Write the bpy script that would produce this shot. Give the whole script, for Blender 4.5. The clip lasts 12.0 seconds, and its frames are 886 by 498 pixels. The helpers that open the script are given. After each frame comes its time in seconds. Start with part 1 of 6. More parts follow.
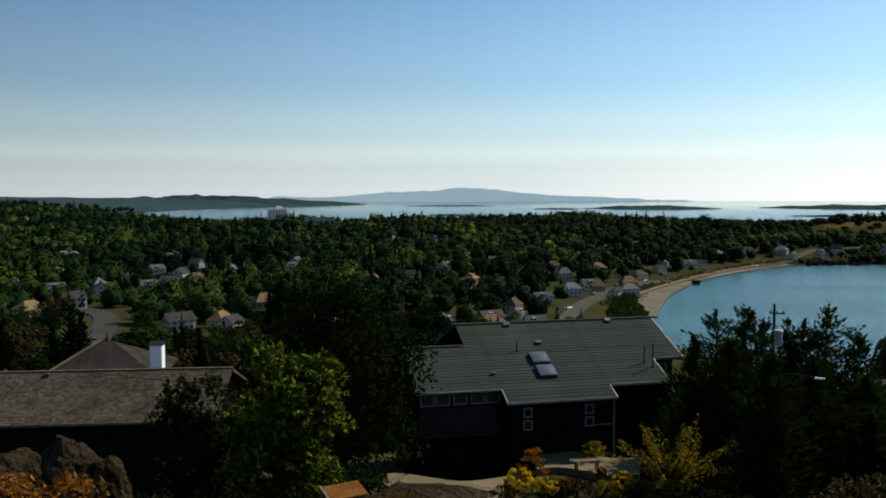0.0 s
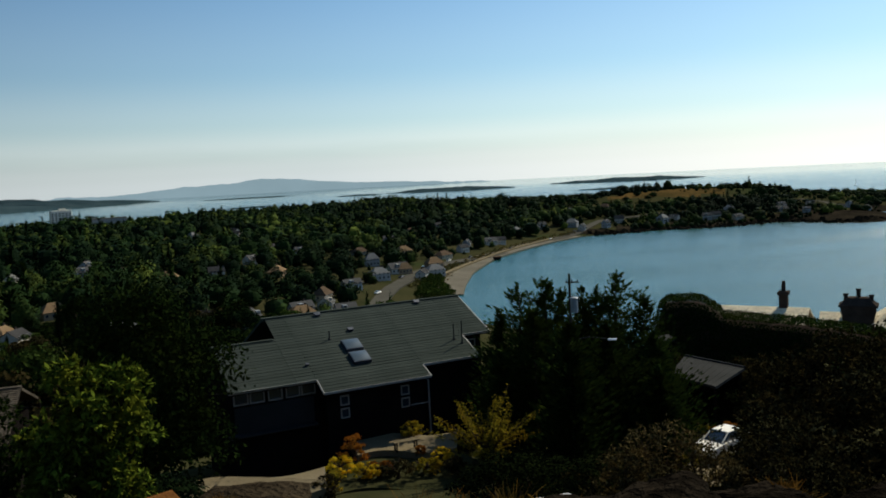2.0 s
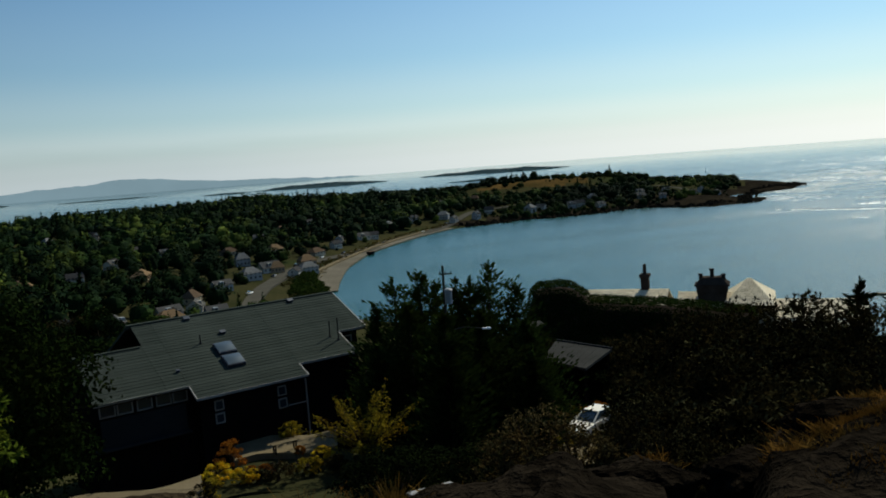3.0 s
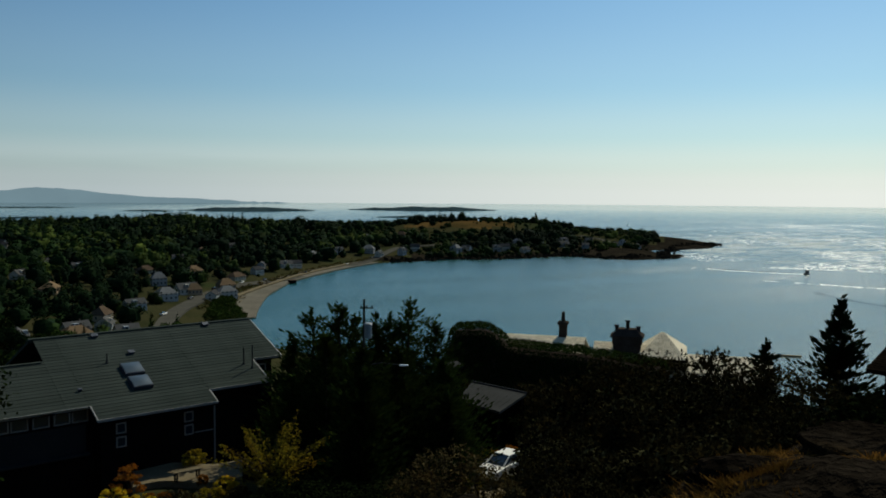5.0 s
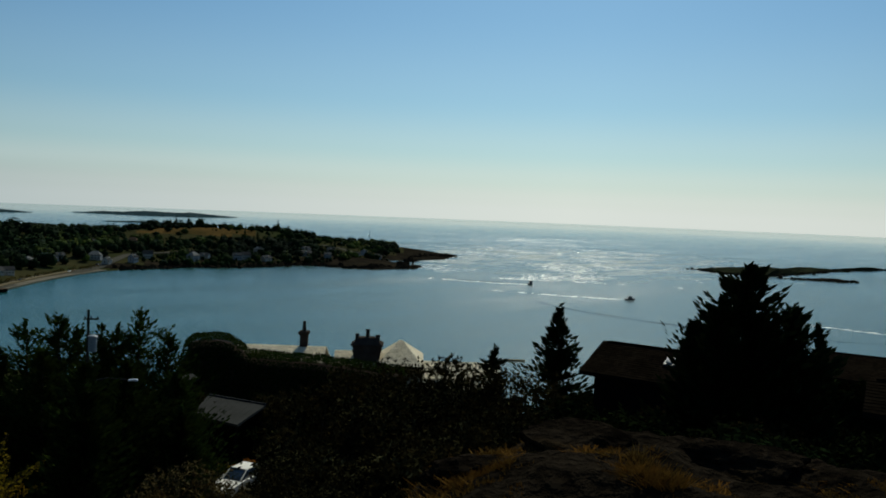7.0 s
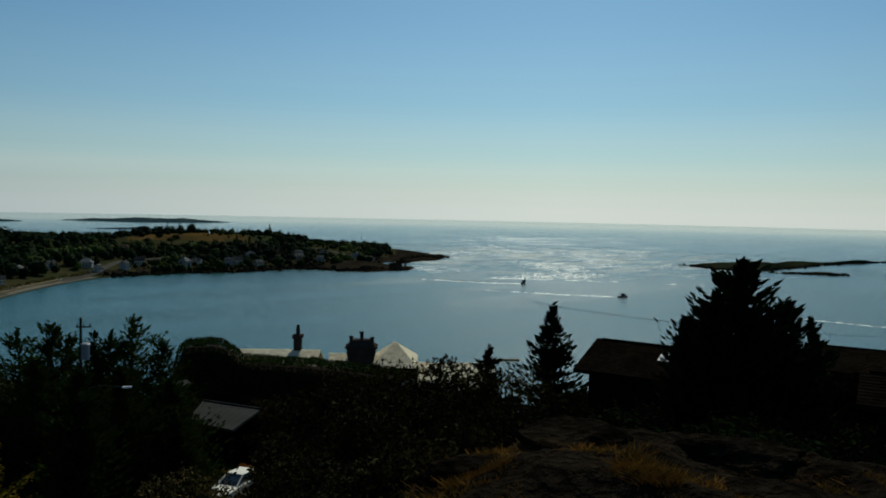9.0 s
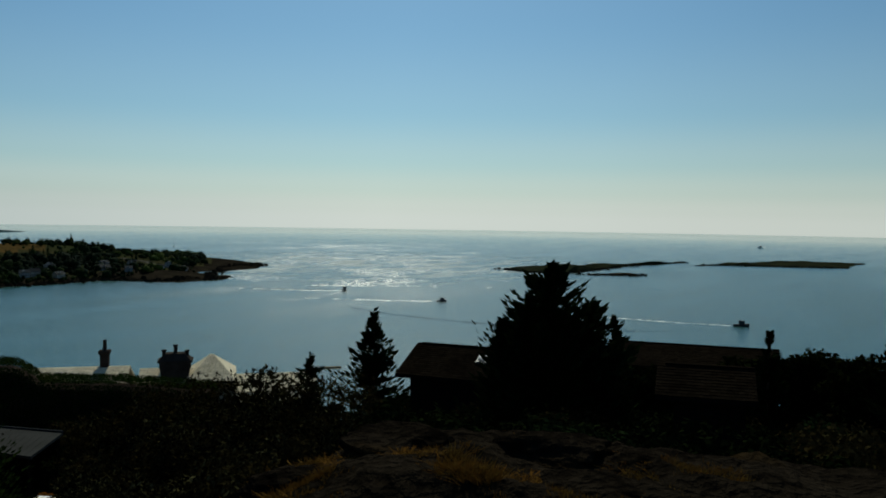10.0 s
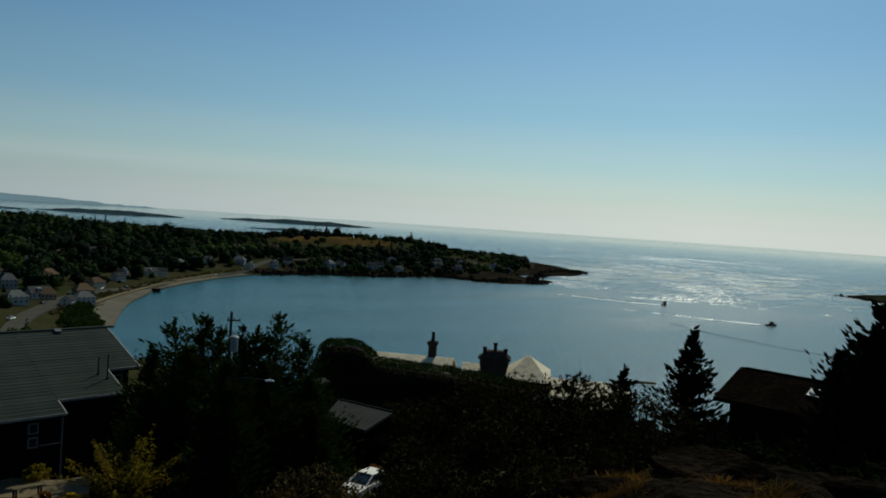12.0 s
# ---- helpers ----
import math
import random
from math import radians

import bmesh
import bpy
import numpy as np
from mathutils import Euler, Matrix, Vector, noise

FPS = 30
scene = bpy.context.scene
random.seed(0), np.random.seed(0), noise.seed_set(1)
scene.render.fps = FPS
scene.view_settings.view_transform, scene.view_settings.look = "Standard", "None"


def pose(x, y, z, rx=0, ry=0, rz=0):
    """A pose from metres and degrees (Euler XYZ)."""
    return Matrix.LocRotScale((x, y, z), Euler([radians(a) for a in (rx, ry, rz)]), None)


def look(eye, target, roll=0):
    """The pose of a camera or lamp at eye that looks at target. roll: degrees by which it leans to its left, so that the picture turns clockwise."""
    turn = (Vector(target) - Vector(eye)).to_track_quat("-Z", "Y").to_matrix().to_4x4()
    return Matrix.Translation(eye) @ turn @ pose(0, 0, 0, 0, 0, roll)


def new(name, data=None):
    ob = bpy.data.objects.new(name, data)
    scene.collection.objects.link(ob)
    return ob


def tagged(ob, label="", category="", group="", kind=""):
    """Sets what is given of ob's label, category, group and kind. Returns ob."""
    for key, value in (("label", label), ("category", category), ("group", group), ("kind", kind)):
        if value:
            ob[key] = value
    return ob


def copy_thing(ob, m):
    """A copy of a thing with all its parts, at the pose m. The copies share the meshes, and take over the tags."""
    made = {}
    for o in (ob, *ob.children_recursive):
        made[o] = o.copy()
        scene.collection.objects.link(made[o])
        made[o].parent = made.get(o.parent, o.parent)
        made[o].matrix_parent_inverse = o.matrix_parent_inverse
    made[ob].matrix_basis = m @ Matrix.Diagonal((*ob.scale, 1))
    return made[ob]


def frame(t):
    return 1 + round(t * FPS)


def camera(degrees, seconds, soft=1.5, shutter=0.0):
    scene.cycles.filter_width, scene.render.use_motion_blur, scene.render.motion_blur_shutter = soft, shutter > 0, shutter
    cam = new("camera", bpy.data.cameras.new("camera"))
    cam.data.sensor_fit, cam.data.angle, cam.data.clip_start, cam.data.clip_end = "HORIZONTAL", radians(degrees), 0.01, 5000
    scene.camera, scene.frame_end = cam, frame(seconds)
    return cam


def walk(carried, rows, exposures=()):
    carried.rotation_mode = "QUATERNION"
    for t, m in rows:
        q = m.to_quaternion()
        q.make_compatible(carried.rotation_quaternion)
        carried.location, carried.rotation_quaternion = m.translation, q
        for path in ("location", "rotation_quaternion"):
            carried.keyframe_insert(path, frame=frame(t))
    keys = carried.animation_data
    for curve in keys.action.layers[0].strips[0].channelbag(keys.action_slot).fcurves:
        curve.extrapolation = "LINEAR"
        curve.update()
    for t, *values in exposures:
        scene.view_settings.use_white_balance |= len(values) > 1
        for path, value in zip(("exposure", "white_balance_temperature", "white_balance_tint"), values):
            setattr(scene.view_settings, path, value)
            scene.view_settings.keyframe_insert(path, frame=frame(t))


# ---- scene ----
# the camera turns on one spot, 1.7 m above a rock knoll some 58 m over the sea
cam = camera(55.82, 12.0, soft=1.8)
EYE = 60.0
ROWS = [
    (0, 0, -3.97, -0.17),
    (0.5, -0.67, -3.18, -0.07),
    (1, -1.88, -3.88, -0.33),
    (1.5, -3.11, -4.42, -0.23),
    (2, -13.22, -5.2, -2.96),
    (2.5, -16.28, -5.28, -4.64),
    (3, -21.89, -6.12, -4.27),
    (3.5, -24.87, -4.55, -2.39),
    (3.7, -25.69, -3.59, -2.09),
    (5.3, -26.87, -4.34, 0.94),
    (5.5, -25.9, -5.06, 2.1),
    (6, -27.74, -4.32, 1.89),
    (6.5, -36.57, -3.38, 3.36),
    (7, -44.68, -2.76, 2.26),
    (7.2, -45.2, -2.29, 2.06),
    (8.8, -43.44, -2.83, 0.02),
    (9, -45.2, -2.69, 1.2),
    (9.5, -52.41, -1.09, 0.6),
    (10, -57.46, -2.02, 0.88),
    (10.5, -55.11, -2.36, 1.6),
    (11, -50.59, -2.92, 2.82),
    (11.5, -44.62, -2.49, 4.06),
    (12, -35.7, -2.26, 3.74),
]  # seconds, yaw, pitch, roll
EXPOSURES = [(0.0, 0.1, 6850, 8), (1.5, 0.0, 6800, 7), (2.0, -0.08, 6850, 6), (2.5, -0.24, 6700, 4), (3.7, -0.41, 6600, 2), (5.5, -0.64, 6600, 1), (7.2, -0.78, 6500, -1), (10.0, -0.93, 6450, -3), (12.0, -0.92, 6450, -2)]
walk(cam, [(t, pose(0, 0, EYE, 0, 0, yaw) @ pose(0, 0, 0, 90 + pitch) @ pose(0, 0, 0, 0, 0, roll)) for t, yaw, pitch, roll in ROWS], EXPOSURES)

# ---- light: clear summer sky, sun ahead over the sea ----
SUN_AZ, SUN_EL = 54.0, 43.0
SUN_DIR = Vector((math.sin(radians(SUN_AZ)) * math.cos(radians(SUN_EL)), math.cos(radians(SUN_AZ)) * math.cos(radians(SUN_EL)), math.sin(radians(SUN_EL))))
world = bpy.data.worlds.new("sky")
scene.world = world
world.use_nodes = True
wt = world.node_tree
wn, wl = wt.nodes, wt.links
sky = wn.new("ShaderNodeTexSky")
sky.sky_type, sky.sun_disc = "NISHITA", False
sky.sun_elevation, sky.sun_rotation = radians(SUN_EL), radians(SUN_AZ)
sky.air_density, sky.dust_density, sky.ozone_density, sky.altitude = 1.0, 0.6, 2.0, 60
# clear blue above, a pale haze layer along the horizon
tint = wn.new("ShaderNodeMix")
tint.data_type, tint.blend_type = "RGBA", "MULTIPLY"
tint.inputs[0].default_value, tint.inputs[7].default_value = 1.0, (0.605, 0.89, 1.09, 1)
wl.new(sky.outputs["Color"], tint.inputs[6])
where = wn.new("ShaderNodeTexCoord")
split = wn.new("ShaderNodeSeparateXYZ")
wl.new(where.outputs["Generated"], split.inputs[0])
ramp = wn.new("ShaderNodeValToRGB")
ramp.color_ramp.interpolation = "EASE"
ramp.color_ramp.elements[0].color = (0.97, 0.97, 0.97, 1)
ramp.color_ramp.elements[1].color = (0.0, 0.0, 0.0, 1)
for at, v in ((0.014, 0.86), (0.036, 0.6), (0.07, 0.33), (0.13, 0.13), (0.24, 0.04)):
    e = ramp.color_ramp.elements.new(at)
    e.color = (v, v, v, 1)
wl.new(split.outputs["Z"], ramp.inputs[0])
haze = wn.new("ShaderNodeMix")
haze.data_type = "RGBA"
wl.new(ramp.outputs[0], haze.inputs[0])
wl.new(tint.outputs[2], haze.inputs[6])
# a greyer layer with a wavy top low over the horizon, warmer and brighter towards the sun
wave = wn.new("ShaderNodeTexNoise")
wave.inputs["Scale"].default_value, wave.inputs["Detail"].default_value = 5.0, 4.0
flatten = wn.new("ShaderNodeMapping")
flatten.inputs["Scale"].default_value = (1, 1, 9)
wl.new(where.outputs["Generated"], flatten.inputs[0])
wl.new(flatten.outputs[0], wave.inputs["Vector"])
lifted = wn.new("ShaderNodeMath")
lifted.operation, lifted.inputs[1].default_value = "MULTIPLY_ADD", 0.022
wl.new(wave.outputs[0], lifted.inputs[0])
wl.new(split.outputs["Z"], lifted.inputs[2])
layer = wn.new("ShaderNodeValToRGB")
layer.color_ramp.elements[0].position, layer.color_ramp.elements[0].color = 0.036, (0.73, 0.81, 0.88, 1)
layer.color_ramp.elements[1].position, layer.color_ramp.elements[1].color = 0.056, (0.9, 0.965, 1.04, 1)
wl.new(lifted.outputs[0], layer.inputs[0])
side = wn.new("ShaderNodeMapRange")
side.inputs[1].default_value, side.inputs[2].default_value = 0.1, 0.8
wl.new(split.outputs["X"], side.inputs[0])
warm = wn.new("ShaderNodeMix")
warm.data_type = "RGBA"
warm.inputs[7].default_value = (1.11, 1.11, 1.1, 1)
wl.new(side.outputs[0], warm.inputs[0])
wl.new(layer.outputs[0], warm.inputs[6])
bright = wn.new("ShaderNodeMix")
bright.data_type, bright.blend_type = "RGBA", "MULTIPLY"
bright.clamp_result = False
bright.inputs[0].default_value, bright.inputs[7].default_value = 1.0, (9.6, 9.6, 9.6, 1)
wl.new(warm.outputs[2], bright.inputs[6])
wl.new(bright.outputs[2], haze.inputs[7])
# the sky is brighter on the sun's side
turned = wn.new("ShaderNodeMapRange")
turned.inputs[1].default_value, turned.inputs[2].default_value = -1.0, 1.0
wl.new(split.outputs["X"], turned.inputs[0])
glow = wn.new("ShaderNodeValToRGB")
glow.color_ramp.elements[0].color = (0.5, 0.5, 0.5, 1)
glow.color_ramp.elements[1].color = (0.84, 0.84, 0.83, 1)
for at, v in ((0.27, 0.58), (0.36, 0.65), (0.45, 0.72), (0.56, 0.79), (0.68, 0.85), (0.8, 0.9), (0.9, 0.93), (0.96, 0.9)):
    e = glow.color_ramp.elements.new(at)
    e.color = (v, v, v, 1)
wl.new(turned.outputs[0], glow.inputs[0])
lit = wn.new("ShaderNodeMix")
lit.data_type, lit.blend_type = "RGBA", "MULTIPLY"
lit.inputs[0].default_value = 1.0
wl.new(haze.outputs[2], lit.inputs[6])
wl.new(glow.outputs[0], lit.inputs[7])
wl.new(lit.outputs[2], wn["Background"].inputs["Color"])
wn["Background"].inputs["Strength"].default_value = 0.126
sun_data = bpy.data.lights.new("sun", "SUN")
sun_data.energy, sun_data.angle, sun_data.color = 4.8, radians(0.53), (1.0, 0.93, 0.82)
sun = new("sun", sun_data)
sun.matrix_world = look(SUN_DIR * 100, (0, 0, 0))


# ---- materials ----
def shader(name):
    m = bpy.data.materials.new(name)
    m.use_nodes = True
    n, l = m.node_tree.nodes, m.node_tree.links
    return m, n, l, n["Principled BSDF"]


def mixed(n, l, fac, a, b):
    """A colour between a and b, which may be sockets or colours."""
    x = n.new("ShaderNodeMix")
    x.data_type = "RGBA"
    for key, v in ((0, fac), (6, a), (7, b)):
        if isinstance(v, (tuple, list)):
            x.inputs[key].default_value = (*v, 1)
        elif isinstance(v, (int, float)):
            x.inputs[key].default_value = v
        else:
            l.new(v, x.inputs[key])
    return x.outputs[2]


def noisy(n, l, scale, detail=4.0, lo=0.35, hi=0.65, stretch=(1, 1, 1), coords="Object"):
    tc = n.new("ShaderNodeTexCoord")
    mp = n.new("ShaderNodeMapping")
    mp.inputs["Scale"].default_value = stretch
    tx = n.new("ShaderNodeTexNoise")
    tx.inputs["Scale"].default_value, tx.inputs["Detail"].default_value = scale, detail
    mr = n.new("ShaderNodeMapRange")
    mr.inputs[1].default_value, mr.inputs[2].default_value = lo, hi
    l.new(tc.outputs[coords], mp.inputs[0])
    l.new(mp.outputs[0], tx.inputs["Vector"])
    l.new(tx.outputs[0], mr.inputs[0])
    return mr.outputs[0]


def bumped(n, l, p, height, strength, distance):
    b = n.new("ShaderNodeBump")
    b.inputs["Strength"].default_value, b.inputs["Distance"].default_value = strength, distance
    l.new(height, b.inputs["Height"])
    l.new(b.outputs[0], p.inputs["Normal"])


def surface(name, a, b, scale=2.0, fine=20.0, rough=0.8, metal=0.0, bump=0.3, depth=0.02, stretch=(1, 1, 1), per_piece=0.0, stain=None, islands=0.0):
    """Two tones mixed by coarse and fine noise, with fine relief; per_piece varies alike pieces."""
    m, n, l, p = shader(name)
    coarse, grain = noisy(n, l, scale, 5, stretch=stretch), noisy(n, l, fine, 4, stretch=stretch)
    add = n.new("ShaderNodeMath")
    add.operation, add.inputs[1].default_value = "MULTIPLY_ADD", 0.6
    l.new(coarse, add.inputs[0])
    half = n.new("ShaderNodeMath")
    half.operation, half.inputs[1].default_value = "MULTIPLY", 0.4
    l.new(grain, half.inputs[0])
    l.new(half.outputs[0], add.inputs[2])
    col = mixed(n, l, add.outputs[0], a, b)
    if stain:
        col = mixed(n, l, noisy(n, l, scale * 0.37, 6, 0.56, 0.68), col, stain)
    if per_piece:
        info = n.new("ShaderNodeObjectInfo")
        hsv = n.new("ShaderNodeHueSaturation")
        mr = n.new("ShaderNodeMapRange")
        mr.inputs[3].default_value, mr.inputs[4].default_value = 1 - per_piece, 1 + per_piece
        l.new(info.outputs["Random"], mr.inputs[0])
        l.new(mr.outputs[0], hsv.inputs["Value"])
        l.new(col, hsv.inputs["Color"])
        col = hsv.outputs[0]
    if islands:
        geo, hs, mr = n.new("ShaderNodeNewGeometry"), n.new("ShaderNodeHueSaturation"), n.new("ShaderNodeMapRange")
        mr.inputs[3].default_value, mr.inputs[4].default_value = 1 - islands, 1 + islands
        l.new(geo.outputs["Random Per Island"], mr.inputs[0])
        l.new(mr.outputs[0], hs.inputs["Value"])
        l.new(col, hs.inputs["Color"])
        col = hs.outputs[0]
    l.new(col, p.inputs["Base Color"])
    p.inputs["Roughness"].default_value, p.inputs["Metallic"].default_value = rough, metal
    p.inputs["Specular IOR Level"].default_value = 0.5 if rough < 0.7 else 0.0
    if bump:
        bumped(n, l, p, grain, bump, depth)
    return m


def foliage(name, dark, light, clump=0.15, through_leaf=0.35, few=1.0):
    """Leaves: each leaf its own tone, coarse patches over the crown, some light let through."""
    m, n, l, p = shader(name)
    geo = n.new("ShaderNodeNewGeometry")
    share = n.new("ShaderNodeMath")
    share.operation, share.inputs[1].default_value = "POWER", few
    l.new(geo.outputs["Random Per Island"], share.inputs[0])
    col = mixed(n, l, share.outputs[0], dark, light)
    mid = tuple(((few * x + y) / (few + 1)) * f for x, y, f in zip(dark, light, (1.25, 1.0, 0.8)))
    col = mixed(n, l, noisy(n, l, clump, 3, 0.45, 0.6), col, mid)
    info = n.new("ShaderNodeObjectInfo")
    hsv = n.new("ShaderNodeHueSaturation")
    mr = n.new("ShaderNodeMapRange")
    mr.inputs[3].default_value, mr.inputs[4].default_value = 0.75, 1.25
    l.new(info.outputs["Random"], mr.inputs[0])
    l.new(mr.outputs[0], hsv.inputs["Value"])
    l.new(col, hsv.inputs["Color"])
    n.remove(p)
    p = n.new("ShaderNodeBsdfDiffuse")
    l.new(hsv.outputs[0], p.inputs[0])
    l.new(p.outputs[0], n["Material Output"].inputs[0])
    if through_leaf:
        tr = n.new("ShaderNodeBsdfTranslucent")
        l.new(hsv.outputs[0], tr.inputs[0])
        mx = n.new("ShaderNodeMixShader")
        mx.inputs[0].default_value = through_leaf
        l.new(p.outputs[0], mx.inputs[1])
        l.new(tr.outputs[0], mx.inputs[2])
        l.new(mx.outputs[0], n["Material Output"].inputs[0])
    return m


def woods(name, dark, mid, light):
    """Far tree crowns: one hue for each tree by coarse cells, tone by leaf clump."""
    m, n, l, p = shader(name)
    geo = n.new("ShaderNodeNewGeometry")
    vor = n.new("ShaderNodeTexVoronoi")
    vor.inputs["Scale"].default_value = 0.045
    l.new(geo.outputs["Position"], vor.inputs["Vector"])
    sep = n.new("ShaderNodeSeparateColor")
    l.new(vor.outputs["Color"], sep.inputs[0])
    ramp = n.new("ShaderNodeValToRGB")
    ramp.color_ramp.elements[0].color, ramp.color_ramp.elements[1].color = (*dark, 1), (*light, 1)
    e = ramp.color_ramp.elements.new(0.62)
    e.color = (*mid, 1)
    l.new(sep.outputs[0], ramp.inputs[0])
    half = n.new("ShaderNodeMath")
    half.operation, half.inputs[1].default_value = "MULTIPLY", 0.4
    l.new(geo.outputs["Random Per Island"], half.inputs[0])
    col = mixed(n, l, half.outputs[0], ramp.outputs[0], dark)
    # stands of dark evergreens among lighter gardens
    col = mixed(n, l, noisy(n, l, 0.009, 3, 0.42, 0.6), tuple(0.9 * v for v in dark), col)
    l.new(col, p.inputs["Base Color"])
    p.inputs["Roughness"].default_value = 0.75
    p.inputs["Specular IOR Level"].default_value = 0.01
    return m


def sea_water():
    m, n, l, p = shader("sea_water")
    p.inputs["Base Color"].default_value = (0.0003, 0.057, 0.055, 1)
    p.inputs["IOR"].default_value = 1.33
    geo = n.new("ShaderNodeNewGeometry")

    def field(scale, detail, stretch):
        mp = n.new("ShaderNodeMapping")
        mp.inputs["Scale"].default_value = stretch
        mp.inputs["Rotation"].default_value = (0, 0, radians(38))
        tx = n.new("ShaderNodeTexNoise")
        tx.inputs["Scale"].default_value, tx.inputs["Detail"].default_value = scale, detail
        l.new(geo.outputs["Position"], mp.inputs[0])
        l.new(mp.outputs[0], tx.inputs["Vector"])
        return tx

    def ranged(sock, lo, hi, a, b):
        mr = n.new("ShaderNodeMapRange")
        for k, v in zip((1, 2, 3, 4), (lo, hi, a, b)):
            mr.inputs[k].default_value = v
        l.new(sock, mr.inputs[0])
        return mr.outputs[0]

    def maths(op, a, b):
        x = n.new("ShaderNodeMath")
        x.operation = op
        for k, v in enumerate((a, b)):
            if isinstance(v, (int, float)):
                x.inputs[k].default_value = v
            else:
                l.new(v, x.inputs[k])
        return x.outputs[0]

    waves = field(1.8, 3, (1, 1, 1))
    streaks = field(0.004, 4, (1, 4.5, 1))
    # tide rips: steep broken water off the point
    sub = n.new("ShaderNodeVectorMath")
    sub.operation, sub.inputs[1].default_value = "SUBTRACT", (900, 700, 0)
    l.new(geo.outputs["Position"], sub.inputs[0])
    length = n.new("ShaderNodeVectorMath")
    length.operation = "LENGTH"
    l.new(sub.outputs[0], length.inputs[0])
    rip = maths("MULTIPLY", ranged(length.outputs["Value"], 420, 90, 0, 1), ranged(field(0.012, 5, (1, 3, 1)).outputs[0], 0.46, 0.66, 0, 1))
    # the farther out, the smoother the water looks
    out = n.new("ShaderNodeVectorMath")
    out.operation = "LENGTH"
    l.new(geo.outputs["Position"], out.inputs[0])
    calm = maths("MULTIPLY", ranged(streaks.outputs[0], 0.38, 0.62, 0.6, 1.7), maths("MULTIPLY", ranged(out.outputs["Value"], 280, 700, 0.4, 1.15), ranged(out.outputs["Value"], 350, 3400, 1.15, 0.1)))
    steep = maths("ADD", calm, maths("MULTIPLY", rip, 2.3))
    flat = n.new("ShaderNodeVectorMath")
    flat.operation, flat.inputs[1].default_value = "SUBTRACT", (0.5, 0.5, 0.5)
    l.new(waves.outputs["Color"], flat.inputs[0])
    sc = n.new("ShaderNodeVectorMath")
    sc.operation = "SCALE"
    l.new(flat.outputs[0], sc.inputs[0])
    l.new(steep, sc.inputs["Scale"])
    cut = n.new("ShaderNodeVectorMath")
    cut.operation, cut.inputs[1].default_value = "MULTIPLY", (1, 1, 0)
    l.new(sc.outputs[0], cut.inputs[0])
    up = n.new("ShaderNodeVectorMath")
    up.operation, up.inputs[1].default_value = "ADD", (0, 0, 1)
    l.new(cut.outputs[0], up.inputs[0])
    nm = n.new("ShaderNodeVectorMath")
    nm.operation = "NORMALIZE"
    l.new(up.outputs[0], nm.inputs[0])
    l.new(nm.outputs[0], p.inputs["Normal"])
    l.new(maths("ADD", ranged(rip, 0, 1, 0.0, 0.24), ranged(out.outputs["Value"], 400, 3400, 0.27, 0.08)), p.inputs["Roughness"])
    return m


WATER = sea_water()
GROUND = surface("dry_ground", (0.02, 0.024, 0.010), (0.05, 0.045, 0.02), 0.03, 0.6, 0.95, bump=0.4, depth=0.2, stain=(0.03, 0.04, 0.015))
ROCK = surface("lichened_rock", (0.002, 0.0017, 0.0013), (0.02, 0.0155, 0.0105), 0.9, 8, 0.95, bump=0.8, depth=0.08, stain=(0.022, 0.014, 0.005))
SHORE_ROCK = surface("shore_rock", (0.006, 0.006, 0.005), (0.035, 0.028, 0.018), 0.08, 0.9, 0.9, bump=0.6, depth=0.6)
SAND = surface("beach_sand", (0.11, 0.1, 0.075), (0.17, 0.15, 0.115), 0.05, 1.5, 0.95, bump=0.2, depth=0.05)
ASPHALT = surface("pale_asphalt", (0.06, 0.057, 0.045), (0.085, 0.08, 0.065), 0.1, 3, 0.9, bump=0.2)
STREET_ASPHALT = surface("grey_asphalt", (0.036, 0.035, 0.032), (0.056, 0.054, 0.049), 0.1, 3, 0.9, bump=0.2)
CONCRETE = surface("concrete", (0.12, 0.095, 0.056), (0.19, 0.155, 0.095), 0.6, 12, 0.9, bump=0.2)
DRY_GRASS = foliage("dry_grass", (0.025, 0.015, 0.004), (0.2, 0.115, 0.026), 1.6, 0.2)
HILL_GRASS = surface("hill_grass", (0.12, 0.072, 0.024), (0.03, 0.026, 0.010), 0.03, 0.3, 0.95, bump=0.3, depth=0.3, stain=(0.03, 0.035, 0.012))
SHINGLE = surface("grey_roof_shingle", (0.031, 0.038, 0.032), (0.05, 0.059, 0.05), 0.5, 22, 0.85, bump=0.5, depth=0.01, per_piece=0.1, islands=0.12)
CEDAR = surface("weathered_cedar_shake", (0.05, 0.042, 0.031), (0.1, 0.084, 0.065), 0.8, 14, 0.9, bump=0.6, depth=0.012, per_piece=0.1, islands=0.35)
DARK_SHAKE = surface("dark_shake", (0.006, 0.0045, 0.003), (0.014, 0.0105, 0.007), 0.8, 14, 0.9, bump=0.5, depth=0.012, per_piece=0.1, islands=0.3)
PALE_ROOF = surface("pale_beige_roof", (0.58, 0.5, 0.34), (0.8, 0.71, 0.52), 0.7, 9, 0.85, bump=0.4, depth=0.01, per_piece=0.05, islands=0.15)
DARK_WALL = surface("dark_brown_siding", (0.006, 0.005, 0.0045), (0.012, 0.010, 0.009), 0.6, 12, 0.8, bump=0.2)
GREY_PANEL = surface("grey_panel", (0.02, 0.022, 0.023), (0.031, 0.033, 0.035), 0.6, 12, 0.8, bump=0.1)
